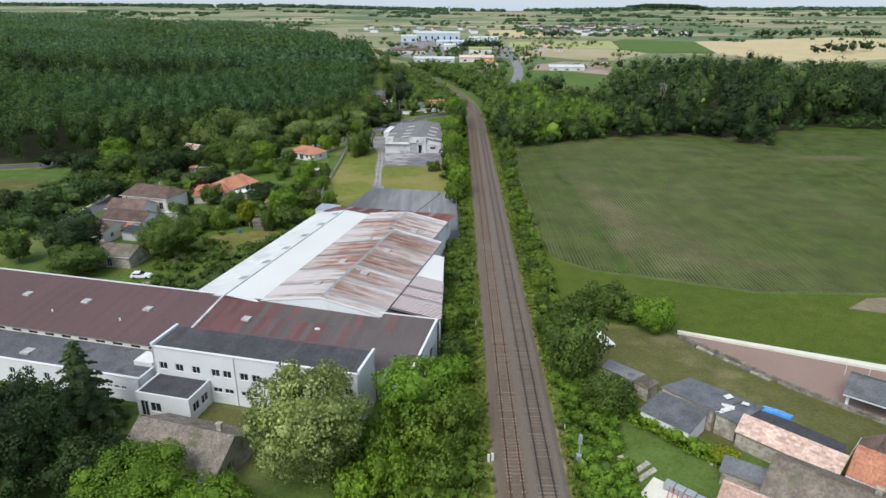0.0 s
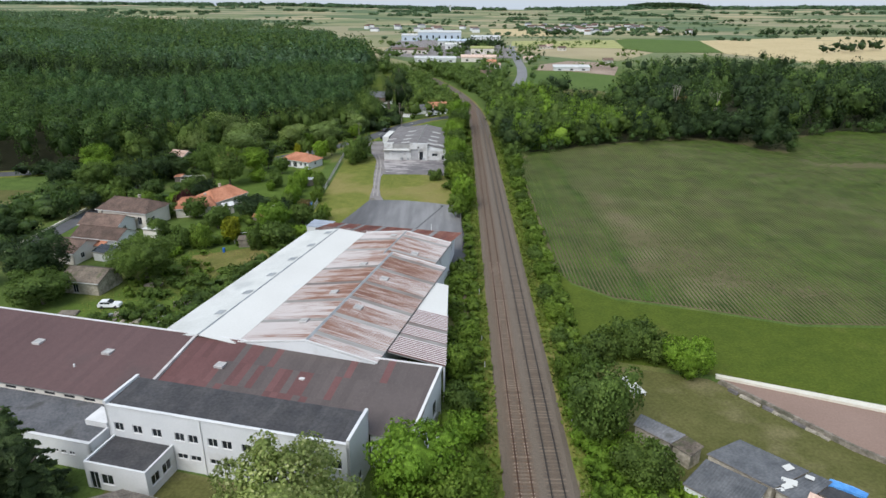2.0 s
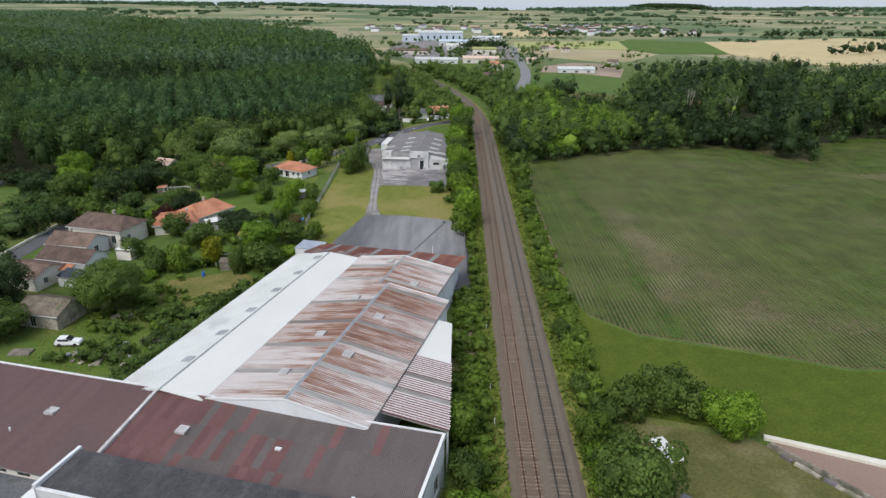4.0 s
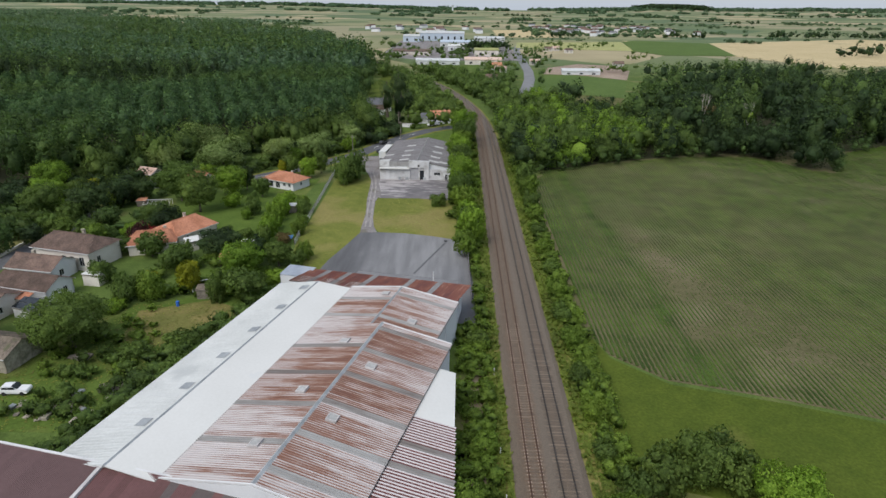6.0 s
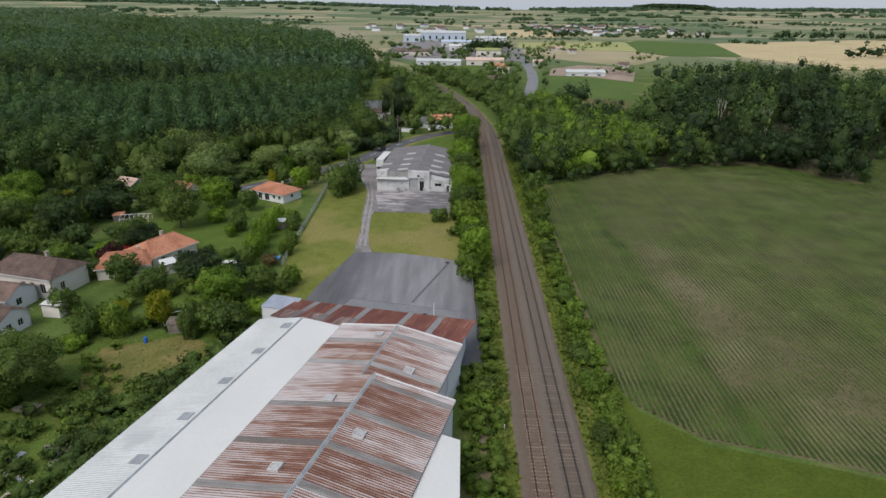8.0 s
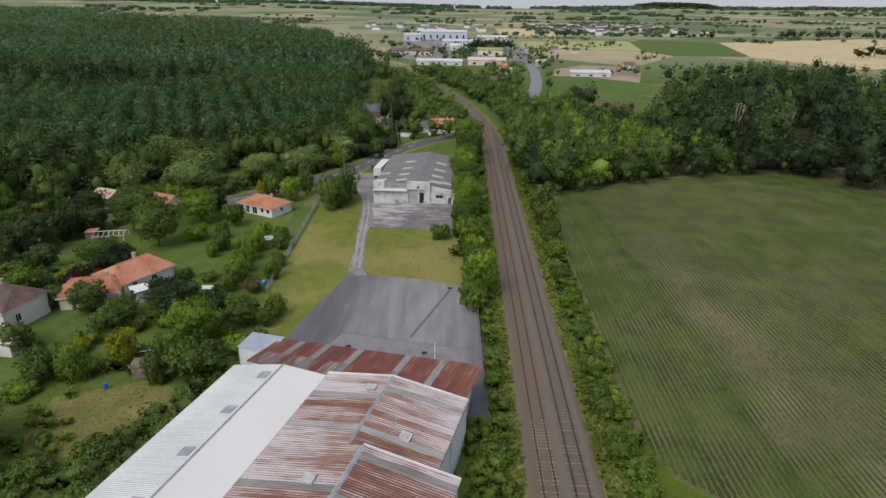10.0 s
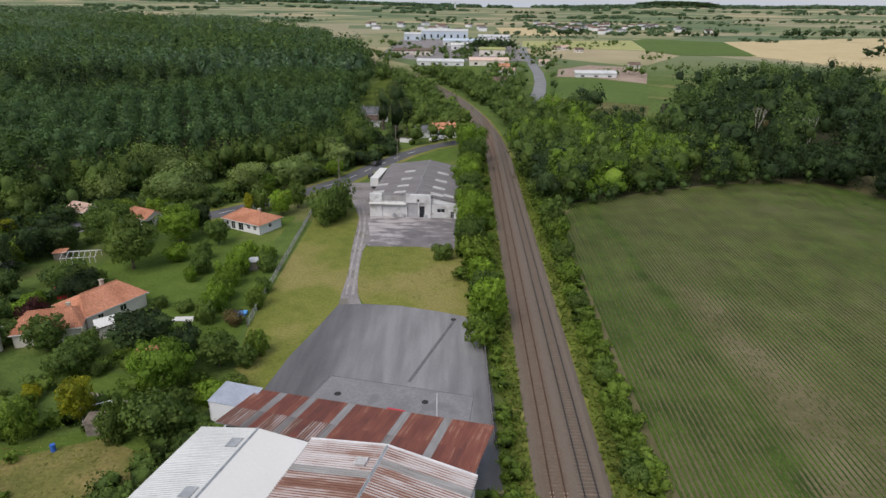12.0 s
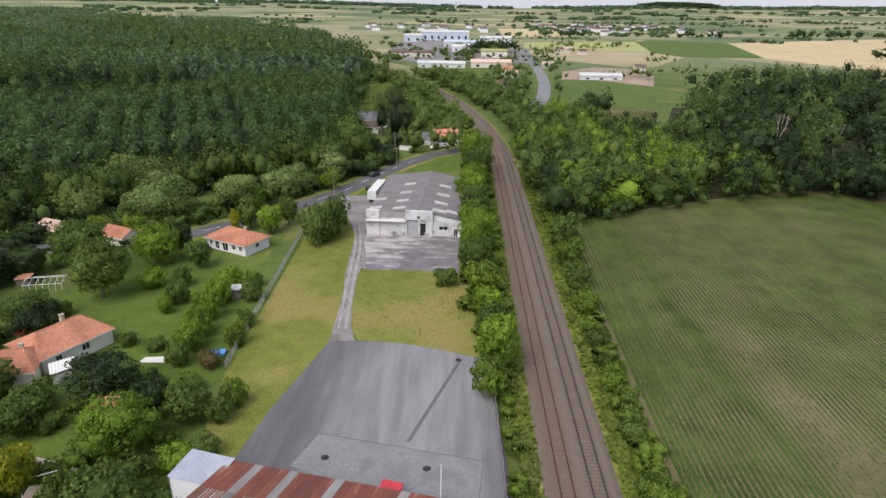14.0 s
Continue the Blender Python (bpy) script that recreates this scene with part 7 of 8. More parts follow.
def forest_spots(y0, y1, step, wmul, hbase, seed):
    rs = np.random.RandomState(seed)
    out = []
    ca = math.cos(0.42)
    reach = y1 + 1600
    for i in range(int(-reach / step), int(reach / step)):
        for j in range(0, int(reach / (step * 0.8))):
            gx, gy = i * step, j * step * 0.8
            x, y = gx * ca - gy * 0.42 + rs.uniform(-0.24, 0.24) * step, gx * 0.3 + gy + rs.uniform(-0.24, 0.24) * step
            if not y0 <= y < y1 or x > np.interp(y, EDGE_Y, EDGE_X) or x < -0.74 * y - 75:
                continue
            which, ride = stand(x, y)
            if ride < 1.0:
                continue
            m = noise.noise(Vector((x * 0.006, y * 0.011, 0.5)))
            gap = noise.noise(Vector((x * 0.014, y * 0.014, 7.5)))
            even = 0.5 if which < 2 else 1.0
            tall = (1.0, 0.86, 1.24, 1.08)[which]
            out.append((x, y, step * wmul * rs.uniform(0.8, 1.25), hbase * tall * (1 + even * (0.3 * m + 0.5 * min(gap, 0.12)) + rs.uniform(-0.11, 0.1)), m, gap, which))
    return out


def deep(x, y):
    """True inside the forest, where only the tops show."""
    return x < float(np.interp(y, EDGE_Y, EDGE_X)) - 14 and stand(x, y)[1] > 2.6


def lighter(s):
    """Stands of another clone, a little paler, lie in long patches."""
    return noise.noise(Vector((s[0] * 0.007 + 3.1, s[1] * 0.016, 1.5))) > 0.12


def mixed(s):
    """Where old mixed wood takes over from the plantations."""
    return s[6] > 1 if s[4] > -0.3 else True


near_f, mid_f, far_f, horizon_f = forest_spots(205, 430, 7.4, 0.98, 19, 1), forest_spots(430, 900, 10.0, 1.02, 18, 2), forest_spots(900, 1600, 19, 1.05, 18, 3), forest_spots(1600, 2400, 46, 1.1, 17, 4)
poplars = [s for s in near_f if not mixed(s)]
others = [s for s in near_f if mixed(s)]
wood("poplar_plantation", "dense dark green poplar plantation in straight rows", [s[:4] for s in poplars if not lighter(s)], "poplar", "leaf_poplar", 400, 0.42, 11, 2, deep)
wood("poplar_plantation", "paler green poplar stand in straight rows", [(s[0], s[1], s[2] * 1.05, s[3] * 1.04) for s in poplars if lighter(s)], "poplar", "leaf_copse", 400, 0.42, 19, 2, deep)
wood("mixed_woodland", "mixed green broadleaf woodland among the poplars", [(s[0], s[1], s[2] * 1.4, s[3] * 0.9) for s in others[::3]], "clump", "leaf_copse", 340, 0.42, 12, 2, deep)
wood("mixed_woodland", "dark green trees mixed among the poplars", [(s[0], s[1], s[2] * 1.3, s[3] * 0.96) for s in others[1::3] + others[2::6]], "clump", "leaf_dark", 340, 0.42, 16, 2, deep)
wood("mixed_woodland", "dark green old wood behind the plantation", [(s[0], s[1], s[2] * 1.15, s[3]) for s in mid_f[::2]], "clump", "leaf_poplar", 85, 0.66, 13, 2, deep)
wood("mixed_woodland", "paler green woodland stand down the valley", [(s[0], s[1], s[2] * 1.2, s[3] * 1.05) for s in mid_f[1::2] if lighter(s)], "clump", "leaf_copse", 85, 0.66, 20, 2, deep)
wood("mixed_woodland", "green mixed wood farther down the valley", [(s[0], s[1], s[2] * 1.2, s[3]) for s in mid_f[1::2] if not lighter(s)], "clump", "leaf_far_hazed", 85, 0.66, 14, 2, deep)
wood("far_forest", "dark green forest stretching towards the horizon", [s[:4] for s in far_f if not lighter(s)], "clump", "leaf_far_hazed", 50, 0.62, 15, 2, deep)
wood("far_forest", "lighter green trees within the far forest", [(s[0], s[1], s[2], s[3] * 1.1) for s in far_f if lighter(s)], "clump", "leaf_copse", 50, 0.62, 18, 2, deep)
wood("far_forest", "dark forest fading towards the horizon", [s[:4] for s in horizon_f], "clump", "leaf_far_hazed", 24, 0.8, 17, 1)
edge_trees = random.Random(92)
border = [(float(np.interp(y, EDGE_Y, EDGE_X)) + edge_trees.uniform(-7, 10), y, edge_trees.uniform(6, 11), edge_trees.uniform(6, 15)) for y in (edge_trees.uniform(222, 620) if k % 2 else edge_trees.uniform(222, 330) for k in range(170))]
wood("wood_border", "mixed green trees along the forest edge", border[::2], "clump", "leaf_mid", 240, 0.38, 72)
wood("wood_border", "deep green trees along the forest edge", border[1::2], "clump", "leaf_copse", 240, 0.38, 73)
lone = random.Random(91)
wood("far_forest", "single taller trees standing out of the far canopy", [(x, y, lone.uniform(9, 14), lone.uniform(22, 27)) for x, y in ((lone.uniform(-560, -130), lone.uniform(440, 1150)) for _ in range(120)) if x < float(np.interp(y, EDGE_Y, EDGE_X)) - 4 and x > -0.74 * y - 75], "clump", "leaf_copse", 120, 0.45, 71, 2)
rs = np.random.RandomState(21)


def strip_spots(n, inside, w, h):
    """n spots in a region, with widths and heights from the given ranges."""
    (x0, x1, y0, y1), test = inside
    out = []
    while len(out) < n:
        x, y = rs.uniform(x0, x1), rs.uniform(y0, y1)
        if test(x, y):
            out.append((x, y, rs.uniform(*w), rs.uniform(*h)))
    return out


# the wood beyond the crop field
FIELD_X, FIELD_Y = [12, 17, 21, 31, 51.5, 73.4, 98, 106, 111, 118, 124, 136, 162, 182, 330], [232, 235.5, 244, 250, 261, 269, 272, 262, 251, 249, 268, 279, 296, 291, 306]
tall = strip_spots(165, ((58, 330, 252, 440), lambda x, y: x > 60 + (y - 300) * 0.29 and y > np.interp(x, FIELD_X, FIELD_Y) + 6 + max(0, 84 - x) * 0.9), (12, 18), (0.9, 1.1))
tall = [(x, y, w, h * (21.5 + 6.5 * noise.noise(Vector((x * 0.022, y * 0.022, 6.0))))) for x, y, w, h in tall]
wood("tall_wood", "tall dark green broadleaf wood behind the field", tall[::2] + tall[1::4], "wood", "leaf_dark", 800, 0.3, 22)
wood("tall_wood", "tall mid-green broadleaf trees within the dark wood", tall[3::4], "wood", "leaf_copse", 800, 0.3, 36)
lower = strip_spots(240, ((10, 120, 246, 440), lambda x, y: np.interp(x, FIELD_X, FIELD_Y) + 2 < y < max(np.interp(x, FIELD_X, FIELD_Y) + 75 - x * 0.5, 400 - (x - 12) * 1.1) and centre(y) + 7.5 < x), (7, 13), (8, 15))
FAR_ROAD_X, FAR_ROAD_Y = [8, 22, 29, 36.5, 43, 48], [345, 412, 440, 480, 530, 590]
lower = [s for s in lower if s[1] < 372 or abs(s[0] - float(np.interp(s[1], FAR_ROAD_Y, FAR_ROAD_X))) > 11]
wood("wood_edge", "lighter green mixed trees at the wood edge", [s for s in lower[::2] if s[0] < 78], "wood", "leaf_mid", 620, 0.3, 23)
wood("wood_edge", "yellowish green young trees at the wood edge", [s for s in lower[1::4] if s[0] < 72], "wood", "leaf_bright", 620, 0.3, 33)
wood("wood_edge", "dark green trees mixed into the wood edge", lower[3::4] + [s for s in lower[::2] if s[0] >= 78] + [s for s in lower[1::4] if s[0] >= 72], "wood", "leaf_dark", 620, 0.3, 34)
wood("wood_edge", "low fresh green shrubs along the field edge", strip_spots(90, ((13, 320, 236, 325), lambda x, y: -1 < y - np.interp(x, FIELD_X, FIELD_Y) < 6), (4, 8), (3, 8)), "bush", "leaf_copse", 150, 0.4, 24)
wood("field_trees", "dark green tree group beside the far field", [(48, 398, 12, 13), (55, 402, 13, 15), (41, 396, 9, 9)], "wood", "leaf_dark", 220, 0.5, 35)
wood("silver_trees", "pale silvery trees in the wood edge", [(65.6, 303, 8, 13), (66.3, 295, 7, 12), (55.5, 294, 7, 12), (63.8, 312, 8, 14)], "wood", "leaf_willow", 420, 0.32, 25)
wood("brown_trees", "thin brownish trees in the wood edge", [(78, 306, 9, 12), (76, 297, 9, 11), (89, 308, 9, 13), (85, 291, 9, 11), (95, 312, 9, 14), (82, 300, 8, 12)], "wood", "leaf_brown", 300, 0.3, 26)
wood("wood_edge", "yellowish green young trees before the dark wood", [(104, 300, 10, 15), (92, 298, 8, 11), (50.3, 270, 9, 12), (42.4, 300, 10, 12), (98, 296, 8, 12)], "wood", "leaf_bright", 380, 0.34, 37)

# belts along the bending line and round the far houses
belt = strip_spots(190, ((-75, 60, 300, 580), lambda x, y: (11.0 if x < centre(y) else 7.0) < abs(x - centre(y)) < 30 and not (x < centre(y) and y < 345)), (6, 10), (6, 12))
belt = [b for b in belt if b[1] < 372 or abs(b[0] - float(np.interp(b[1], [345, 412, 440, 480, 530], [8, 22, 29, 36.5, 43]))) > 8]
wood("tree_belt", "green trees along the bending railway", belt, "wood", "leaf_mid", 300, 0.38, 27)
more = strip_spots(50, ((-58, 30, 318, 620), lambda x, y: 22 < centre(y) + 14 - x < 70 and np.interp(y, EDGE_Y, EDGE_X) + 22 < x < 40 and abs(x + 55) > 12), (6, 10), (6, 11))
wood("garden_trees", "green trees among the houses by the road", more, "wood", "leaf_mid", 90, 0.45, 28)
town = strip_spots(120, ((-30, 45, 395, 620), lambda x, y: centre(y) + 9 < x < float(np.interp(y, FAR_ROAD_Y, FAR_ROAD_X)) - 8 and not (y > 556 and x < 9) and not (y > 420 and noise.noise(Vector((x * 0.05, y * 0.05, 2.0))) < -0.12)), (5, 9), (5, 10))
wood("town_trees", "green garden trees between the line and the far road", town[::2], "clump", "leaf_mid", 130, 0.36, 81)
wood("town_trees", "darker garden trees between the line and the far road", town[1::2], "clump", "leaf_copse", 130, 0.36, 82)
works_trees = strip_spots(90, ((-110, 62, 648, 905), lambda x, y: noise.noise(Vector((x * 0.03, y * 0.02, 5.0))) > 0.06 and abs(x - float(np.interp(y, [590, 650, 740, 855, 1000], [48, 50.5, 54, 59, 75]))) > 9), (7, 12), (6, 11))
wood("town_trees", "trees standing round the distant works", works_trees, "clump", "leaf_copse", 80, 0.42, 83)
verge_trees = strip_spots(70, ((25, 140, 440, 900), lambda x, y: 7 < x - float(np.interp(y, [412, 440, 480, 530, 590, 650, 740, 855], [22, 29, 36.5, 43, 48, 50.5, 54, 59])) < (12 if y < 560 else 30) and not (66 < x and 560 < y < 670)), (4, 8), (4, 8))
wood("town_trees", "shrubs and trees along the far road", verge_trees[:40], "clump", "leaf_copse", 90, 0.4, 84)
hedges = strip_spots(270, ((-260, 330, 560, 1000), lambda x, y: noise.noise(Vector((x * 0.012, y * 0.009, 2.0))) > 0.1 and not (x > 200 and y > 640)), (6, 10), (5, 9))
wood("far_trees", "trees scattered between fields and village", hedges, "clump", "leaf_mid", 20, 0.8, 29, 1)
wood("far_trees", "dark trees dotting the distant fields", strip_spots(330, ((-900, 1100, 1000, 2000), lambda x, y: noise.noise(Vector((x * 0.006, y * 0.004, 9.0))) > 0.3 and not (200 < x < 950 and y < 1320)), (7, 11), (5, 8)), "clump", "leaf_far_hazed", 14, 0.8, 30, 1)

# ---- growth on the ground ----
rs = np.random.RandomState(77)


def tufts(name, label, pts, size, height, look_, category):
    """Leafy tufts of three bent blades each at the given points (x, y)."""
    k = len(pts)
    out = []
    for b in range(2):
        a = rs.uniform(0, 6.283, k)
        s, h = size * rs.uniform(0.6, 1.3, k), height * rs.uniform(0.6, 1.25, k)
        c = np.stack([pts[:, 0], pts[:, 1], np.full(k, 0.03)], 1)
        d = np.stack([np.cos(a), np.sin(a), np.zeros(k)], 1)
        e = np.stack([-np.sin(a), np.cos(a), np.zeros(k)], 1) * (s * 0.45)[:, None]
        up = np.zeros((k, 3))
        up[:, 2] = h
        out.append(np.stack([c + e * 0.6, c - e * 0.6, c + d * s[:, None] * 0.7 - e + up * 0.9, c + d * s[:, None] * 0.7 + e + up], 1).reshape(-1, 3))
    v = np.concatenate(out)
    up = np.zeros_like(v) + rs.normal(0, 0.25, v.shape)
    up[:, 2] = 1.0
    up /= np.linalg.norm(up, axis=1)[:, None]
    ob = new(name, from_arrays(name, v, face_rows(len(v) // 4), M[look_], up))
    return tagged(ob, label, category, kind="stuff")


def vigour(x, y):
    """How well the crop grows: lush along one wet line, thin on the dry sandy places."""
    v = 0.62 + 0.34 * noise.noise(Vector((x * 0.035, y * 0.02, 4.0))) + 0.22 * noise.noise(Vector((x * 0.16, y * 0.1, 1.0)))
    for cx, cy, rx, ry, deep_ in ((34.5, 163, 4.5, 24, 0.42), (31.5, 188, 3, 12, 0.3), (42, 150, 8, 20, 0.24), (50, 138, 12, 12, 0.3), (31, 136, 4, 4, 0.4), (47, 131, 5, 4, 0.4), (60, 125, 7, 5, 0.35), (40, 204, 4, 6, 0.3), (136, 231, 14, 5, 0.9), (21, 160, 2.5, 14, 0.25), (16, 142, 3, 5, 0.4)):
        v -= deep_ * math.exp(-((x - cx) / rx) ** 2 - ((y - cy) / ry) ** 2)
    wet = 28.7 - max(0.0, y - 163) * 0.05 + 0.7 * math.sin(y * 0.21)
    return v + 0.45 * math.exp(-((x - wet) / 1.3) ** 2) + 0.16 * max(0.0, min(1.0, (27 - x) / 8))


# each row is a ragged ridge of leaves, broad and tall where the crop thrives
ridge_v, ridge_f, ridge_n = [], [], 0
LOW_X, LOW_Y = [12, 15.5, 22.6, 36.8, 52, 78, 220], [138, 128.6, 121.7, 117.7, 112.2, 112.2, 92.2]
x = 14.4
while x < 200:
    gap = 0.5 if x < 50 else 0.8 if x < 90 else 1.6
    y0 = float(np.interp(x, LOW_X, LOW_Y)) + 0.2
    y1 = float(np.interp(x, FIELD_X, FIELD_Y)) + 3.0
    ys = np.arange(y0, y1, gap)
    k = len(ys)
    grow = np.array([vigour(x, y) for y in ys])
    good = grow > rs.uniform(-0.12, 0.3, k)
    ys = ys + rs.uniform(-0.3, 0.3, k) * gap
    grow = np.clip(grow, 0.06, 1.2)
    half, tallness = 0.06 + 0.27 * grow * rs.uniform(0.6, 1.25, k), 0.06 + 0.15 * grow * rs.uniform(0.5, 1.2, k)
    mid = np.stack([x + rs.uniform(-0.05, 0.05, k), ys, np.full(k, 0.035)], 1)
    side, lift = np.array([[1.0, 0.0, 0.0]]), np.array([[0.0, 0.0, 1.0]])
    ridge_v += [mid - side * half[:, None], mid - side * half[:, None] * 0.45 + lift * tallness[:, None], mid + side * half[:, None] * 0.45 + lift * (tallness * rs.uniform(0.7, 1.0, k))[:, None], mid + side * half[:, None]]
    i = np.arange(k - 1)[good[:-1]]
    for c in range(3):
        ridge_f.append(np.stack([i + c * k, i + c * k + k, i + c * k + k + 1, i + c * k + 1], 1) + ridge_n)
    ridge_n += 4 * k
    x += 0.78
rows_ob = new("crop_rows", from_arrays("crop_rows", np.concatenate(ridge_v), np.concatenate(ridge_f), M["crop"]))
tagged(rows_ob, "long straight rows of young green crop", "crop", kind="stuff")


def in_band(n, x0, x1, y0, y1, test=None):
    p = np.stack([rs.uniform(x0, x1, n), rs.uniform(y0, y1, n)], 1)
    if test:
        p = p[[test(a, b) for a, b in p]]
    return p


tufts("verge_grass", "rank green and straw grass beside the tracks", np.concatenate([in_band(5200, -4.6, -1.9, 40, 300), in_band(5200, 7.0, 9.6, 40, 300)]), 0.5, 0.45, "tuft", "grass")
tufts("plot_grass", "uneven grass tufts on the factory plots", np.concatenate([in_band(260, -30, -9, 186, 211), in_band(1500, -76, -46, 106, 143)]), 0.3, 0.06, "dry_tuft", "grass")


def scrub(name, label, n, x_of, y0, y1, size, look_, seed, leaf=0.3, per=64, skip=()):
    r2 = np.random.RandomState(seed)
    spots = []
    for i in range(n):
        y = r2.uniform(y0, y1)
        w = r2.uniform(*size)
        x = x_of(y, r2)
        if not any(a < x < b and c < y < d for a, b, c, d in skip):
            spots.append((x, y, w, w * r2.uniform(0.5, 0.85)))
    forms = []
    for _ in range(5):
        lobes = crown_lobes("clump", r2, 1.0, 1.0)[:4]
        hull = billows(r2, lobes[:2], 2, 0.7, 0.25)
        pts, nrm = lobed(r2, lobes, per)
        forms.append((np.concatenate([hull[0], pts]), np.concatenate([hull[2], nrm]), hull[1], len(hull[0])))
    vs, fs, ns, base = [], [], [], 0
    for i, (x, y, w, h) in enumerate(spots):
        p, nn, hf, cut = forms[i % 5]
        a = r2.uniform(0, 6.28)
        q = np.stack([(p[:, 0] * math.cos(a) - p[:, 1] * math.sin(a)) * w + x, (p[:, 0] * math.sin(a) + p[:, 1] * math.cos(a)) * w + y, np.maximum(p[:, 2], 0.02) * h], 1)
        v, vn = quads(r2, q[cut:], nn[cut:], leaf, 0.5)
        vs += [q[:cut], v]
        ns += [nn[:cut], vn]
        fs += [hf + base, face_rows(len(v) // 4) + base + cut]
        base += cut + len(v)
    return tagged(new(name, from_arrays(name, np.concatenate(vs), np.concatenate(fs), M[look_], np.concatenate(ns))), label, "scrub", kind="stuff")


scrub("trackside_scrub", "fresh green bramble scrub along the factory side of the line", 520, lambda y, r: r.uniform(-8.6, -3.7), 40, 200, (1.2, 2.9), "hedge", 1, skip=((-9, -5.0, 136, 177),))
scrub("trackside_scrub", "mixed green scrub farther along the line", 260, lambda y, r: r.uniform(-11, -3.2), 195, 315, (1.8, 3.8), "hedge", 2, 0.36)
scrub("trackside_scrub", "green bramble and elder scrub on the field side", 560, lambda y, r: r.uniform(9.3, 12.8), 92, 262, (1.2, 2.8), "hedge", 3)
scrub("slope_scrub", "bright rank growth beside the building site", 330, lambda y, r: r.uniform(8.0, 14.5), 44, 92, (1.3, 2.6), "leaf_bright", 4)
scrub("slope_scrub", "dense green thicket below the offices", 280, lambda y, r: r.uniform(-19, -4.0), 38, 66, (1.6, 3.4), "hedge", 5)
scrub("garden_growth", "dense mixed shrubs filling the gardens", 420, lambda y, r: r.uniform(-128, -41), 146, 236, (1.2, 3.2), "leaf_mid", 6, 0.3, 60, ((-84, -60, 160, 208), (-98, -76, 130, 172), (-76, -38, 170, 240), (-120, -97, 130, 176), (-66.7, -58, 153, 158), (-112, -82, 190, 234), (-46.5, -38, 145, 240), (-80, -55, 140, 151)))
scrub("garden_growth", "rank shrubs and young growth behind the halls", 120, lambda y, r: r.uniform(-68, -41.5), 146, 171, (1.6, 3.6), "hedge", 15, 0.3, 64, ((-67.5, -57.5, 152.5, 159), (-46.2, -38, 145, 240), (-80, -63, 160, 186)))
scrub("garden_growth", "mixed shrubs along the garden edges", 110, lambda y, r: r.uniform(-128, -82), 160, 236, (2.0, 4.6), "leaf_copse", 16, 0.34, 90, ((-98, -76, 130, 172), (-120, -97, 130, 176), (-112, -96, 213, 233), (-96, -82, 192, 206)))
scrub("wood_fringe", "shrubs and young trees between gardens and wood", 270, lambda y, r: float(np.interp(y, EDGE_Y, EDGE_X)) + r.uniform(-6, 22), 205, 330, (3.0, 6.5), "leaf_dark", 7, 0.55, 120)
scrub("roadside_scrub", "leafy shrubs between the road and the willows", 130, lambda y, r: float(np.interp(y, [218, 231, 246, 267, 285, 303], [-120, -74, -60, -46, -39, -31])) - r.uniform(7, 20), 222, 305, (3.0, 6.0), "leaf_mid", 12, 0.5, 90)
scrub("lane_hedge", "dense rounded hedge trees along the lane", 75, lambda y, r: r.uniform(-124, -108.5), 138, 188, (4.0, 7.5), "leaf_copse", 13, 0.5, 110)
scrub("garden_weeds", "rank weeds and low shrubs in the old garden", 60, lambda y, r: r.uniform(-80, -57), 117, 142, (1.2, 2.6), "hedge", 14, 0.36, 42, ((-84, -72, 116, 129),))
bm = bmesh.new()
prism(bm, [(-107.0, 140), (-106.6, 140), (-106.1, 172), (-106.5, 172)], -0.1, 0.5)
solid("lane_kerb", bm, M["kerb_white"], "low pale wall along the dark lane", "kerb", kind="structure")
scrub("hall_side_growth", "low shrubs along the back of the white hall", 210, lambda y, r: -52.0 + (y - 94) * 0.256 + r.uniform(-8, -0.6), 98, 150, (2.0, 4.0), "leaf_mid", 8)
scrub("garden_weeds", "dark shrubs round the timber stacks", 46, lambda y, r: -63.0 + (y - 110) * 0.55 + r.uniform(-9, 5), 108, 128, (1.6, 3.4), "leaf_mid", 17, 0.32, 70, ((-75, -66, 110, 119),))
scrub("hut_hedge", "clipped bright hedge in front of the slate hut", 60, lambda y, r: 17.0 + (70.5 - y) * 0.95 + r.uniform(-0.5, 0.5), 60.5, 70.5, (1.8, 2.7), "leaf_bright", 9)
plant("bush", "leaf_yellow", 26.2, 61.4, 3.4, 2.2, "bush", "golden yellow shrub at the hedge end", "plot bushes")

# dead and bare trees in the wood edge


def bare_tree(x, y, h, label):
    r2 = random.Random(int(x * 7 + y))
    bm = bmesh.new()

    def limb(p, d, ln, r, depth):
        q = p + d * ln
        rod(bm, p, q, r, r * 0.6, 5)
        if depth:
            for _ in range(2 if depth % 2 else 3):
                nd = (d + Vector((r2.uniform(-0.42, 0.42), r2.uniform(-0.42, 0.42), r2.uniform(0.1, 0.5)))).normalized()
                limb(q, nd, ln * 0.62, r * 0.55, depth - 1)

    limb(Vector((0, 0, 0)), Vector((0, 0, 1)), h * 0.5, 0.24, 4)
    ob = thing("bare_tree", pose(x, y, 0), label, "tree", "bare trees")
    part("bough", bm, M["dead_wood"], ob)
    return ob


bare_tree(86.5, 293, 17, "bleached leafless dead tree at the wood edge")
bare_tree(104, 293, 15, "pale bare trunk standing at the wood edge")

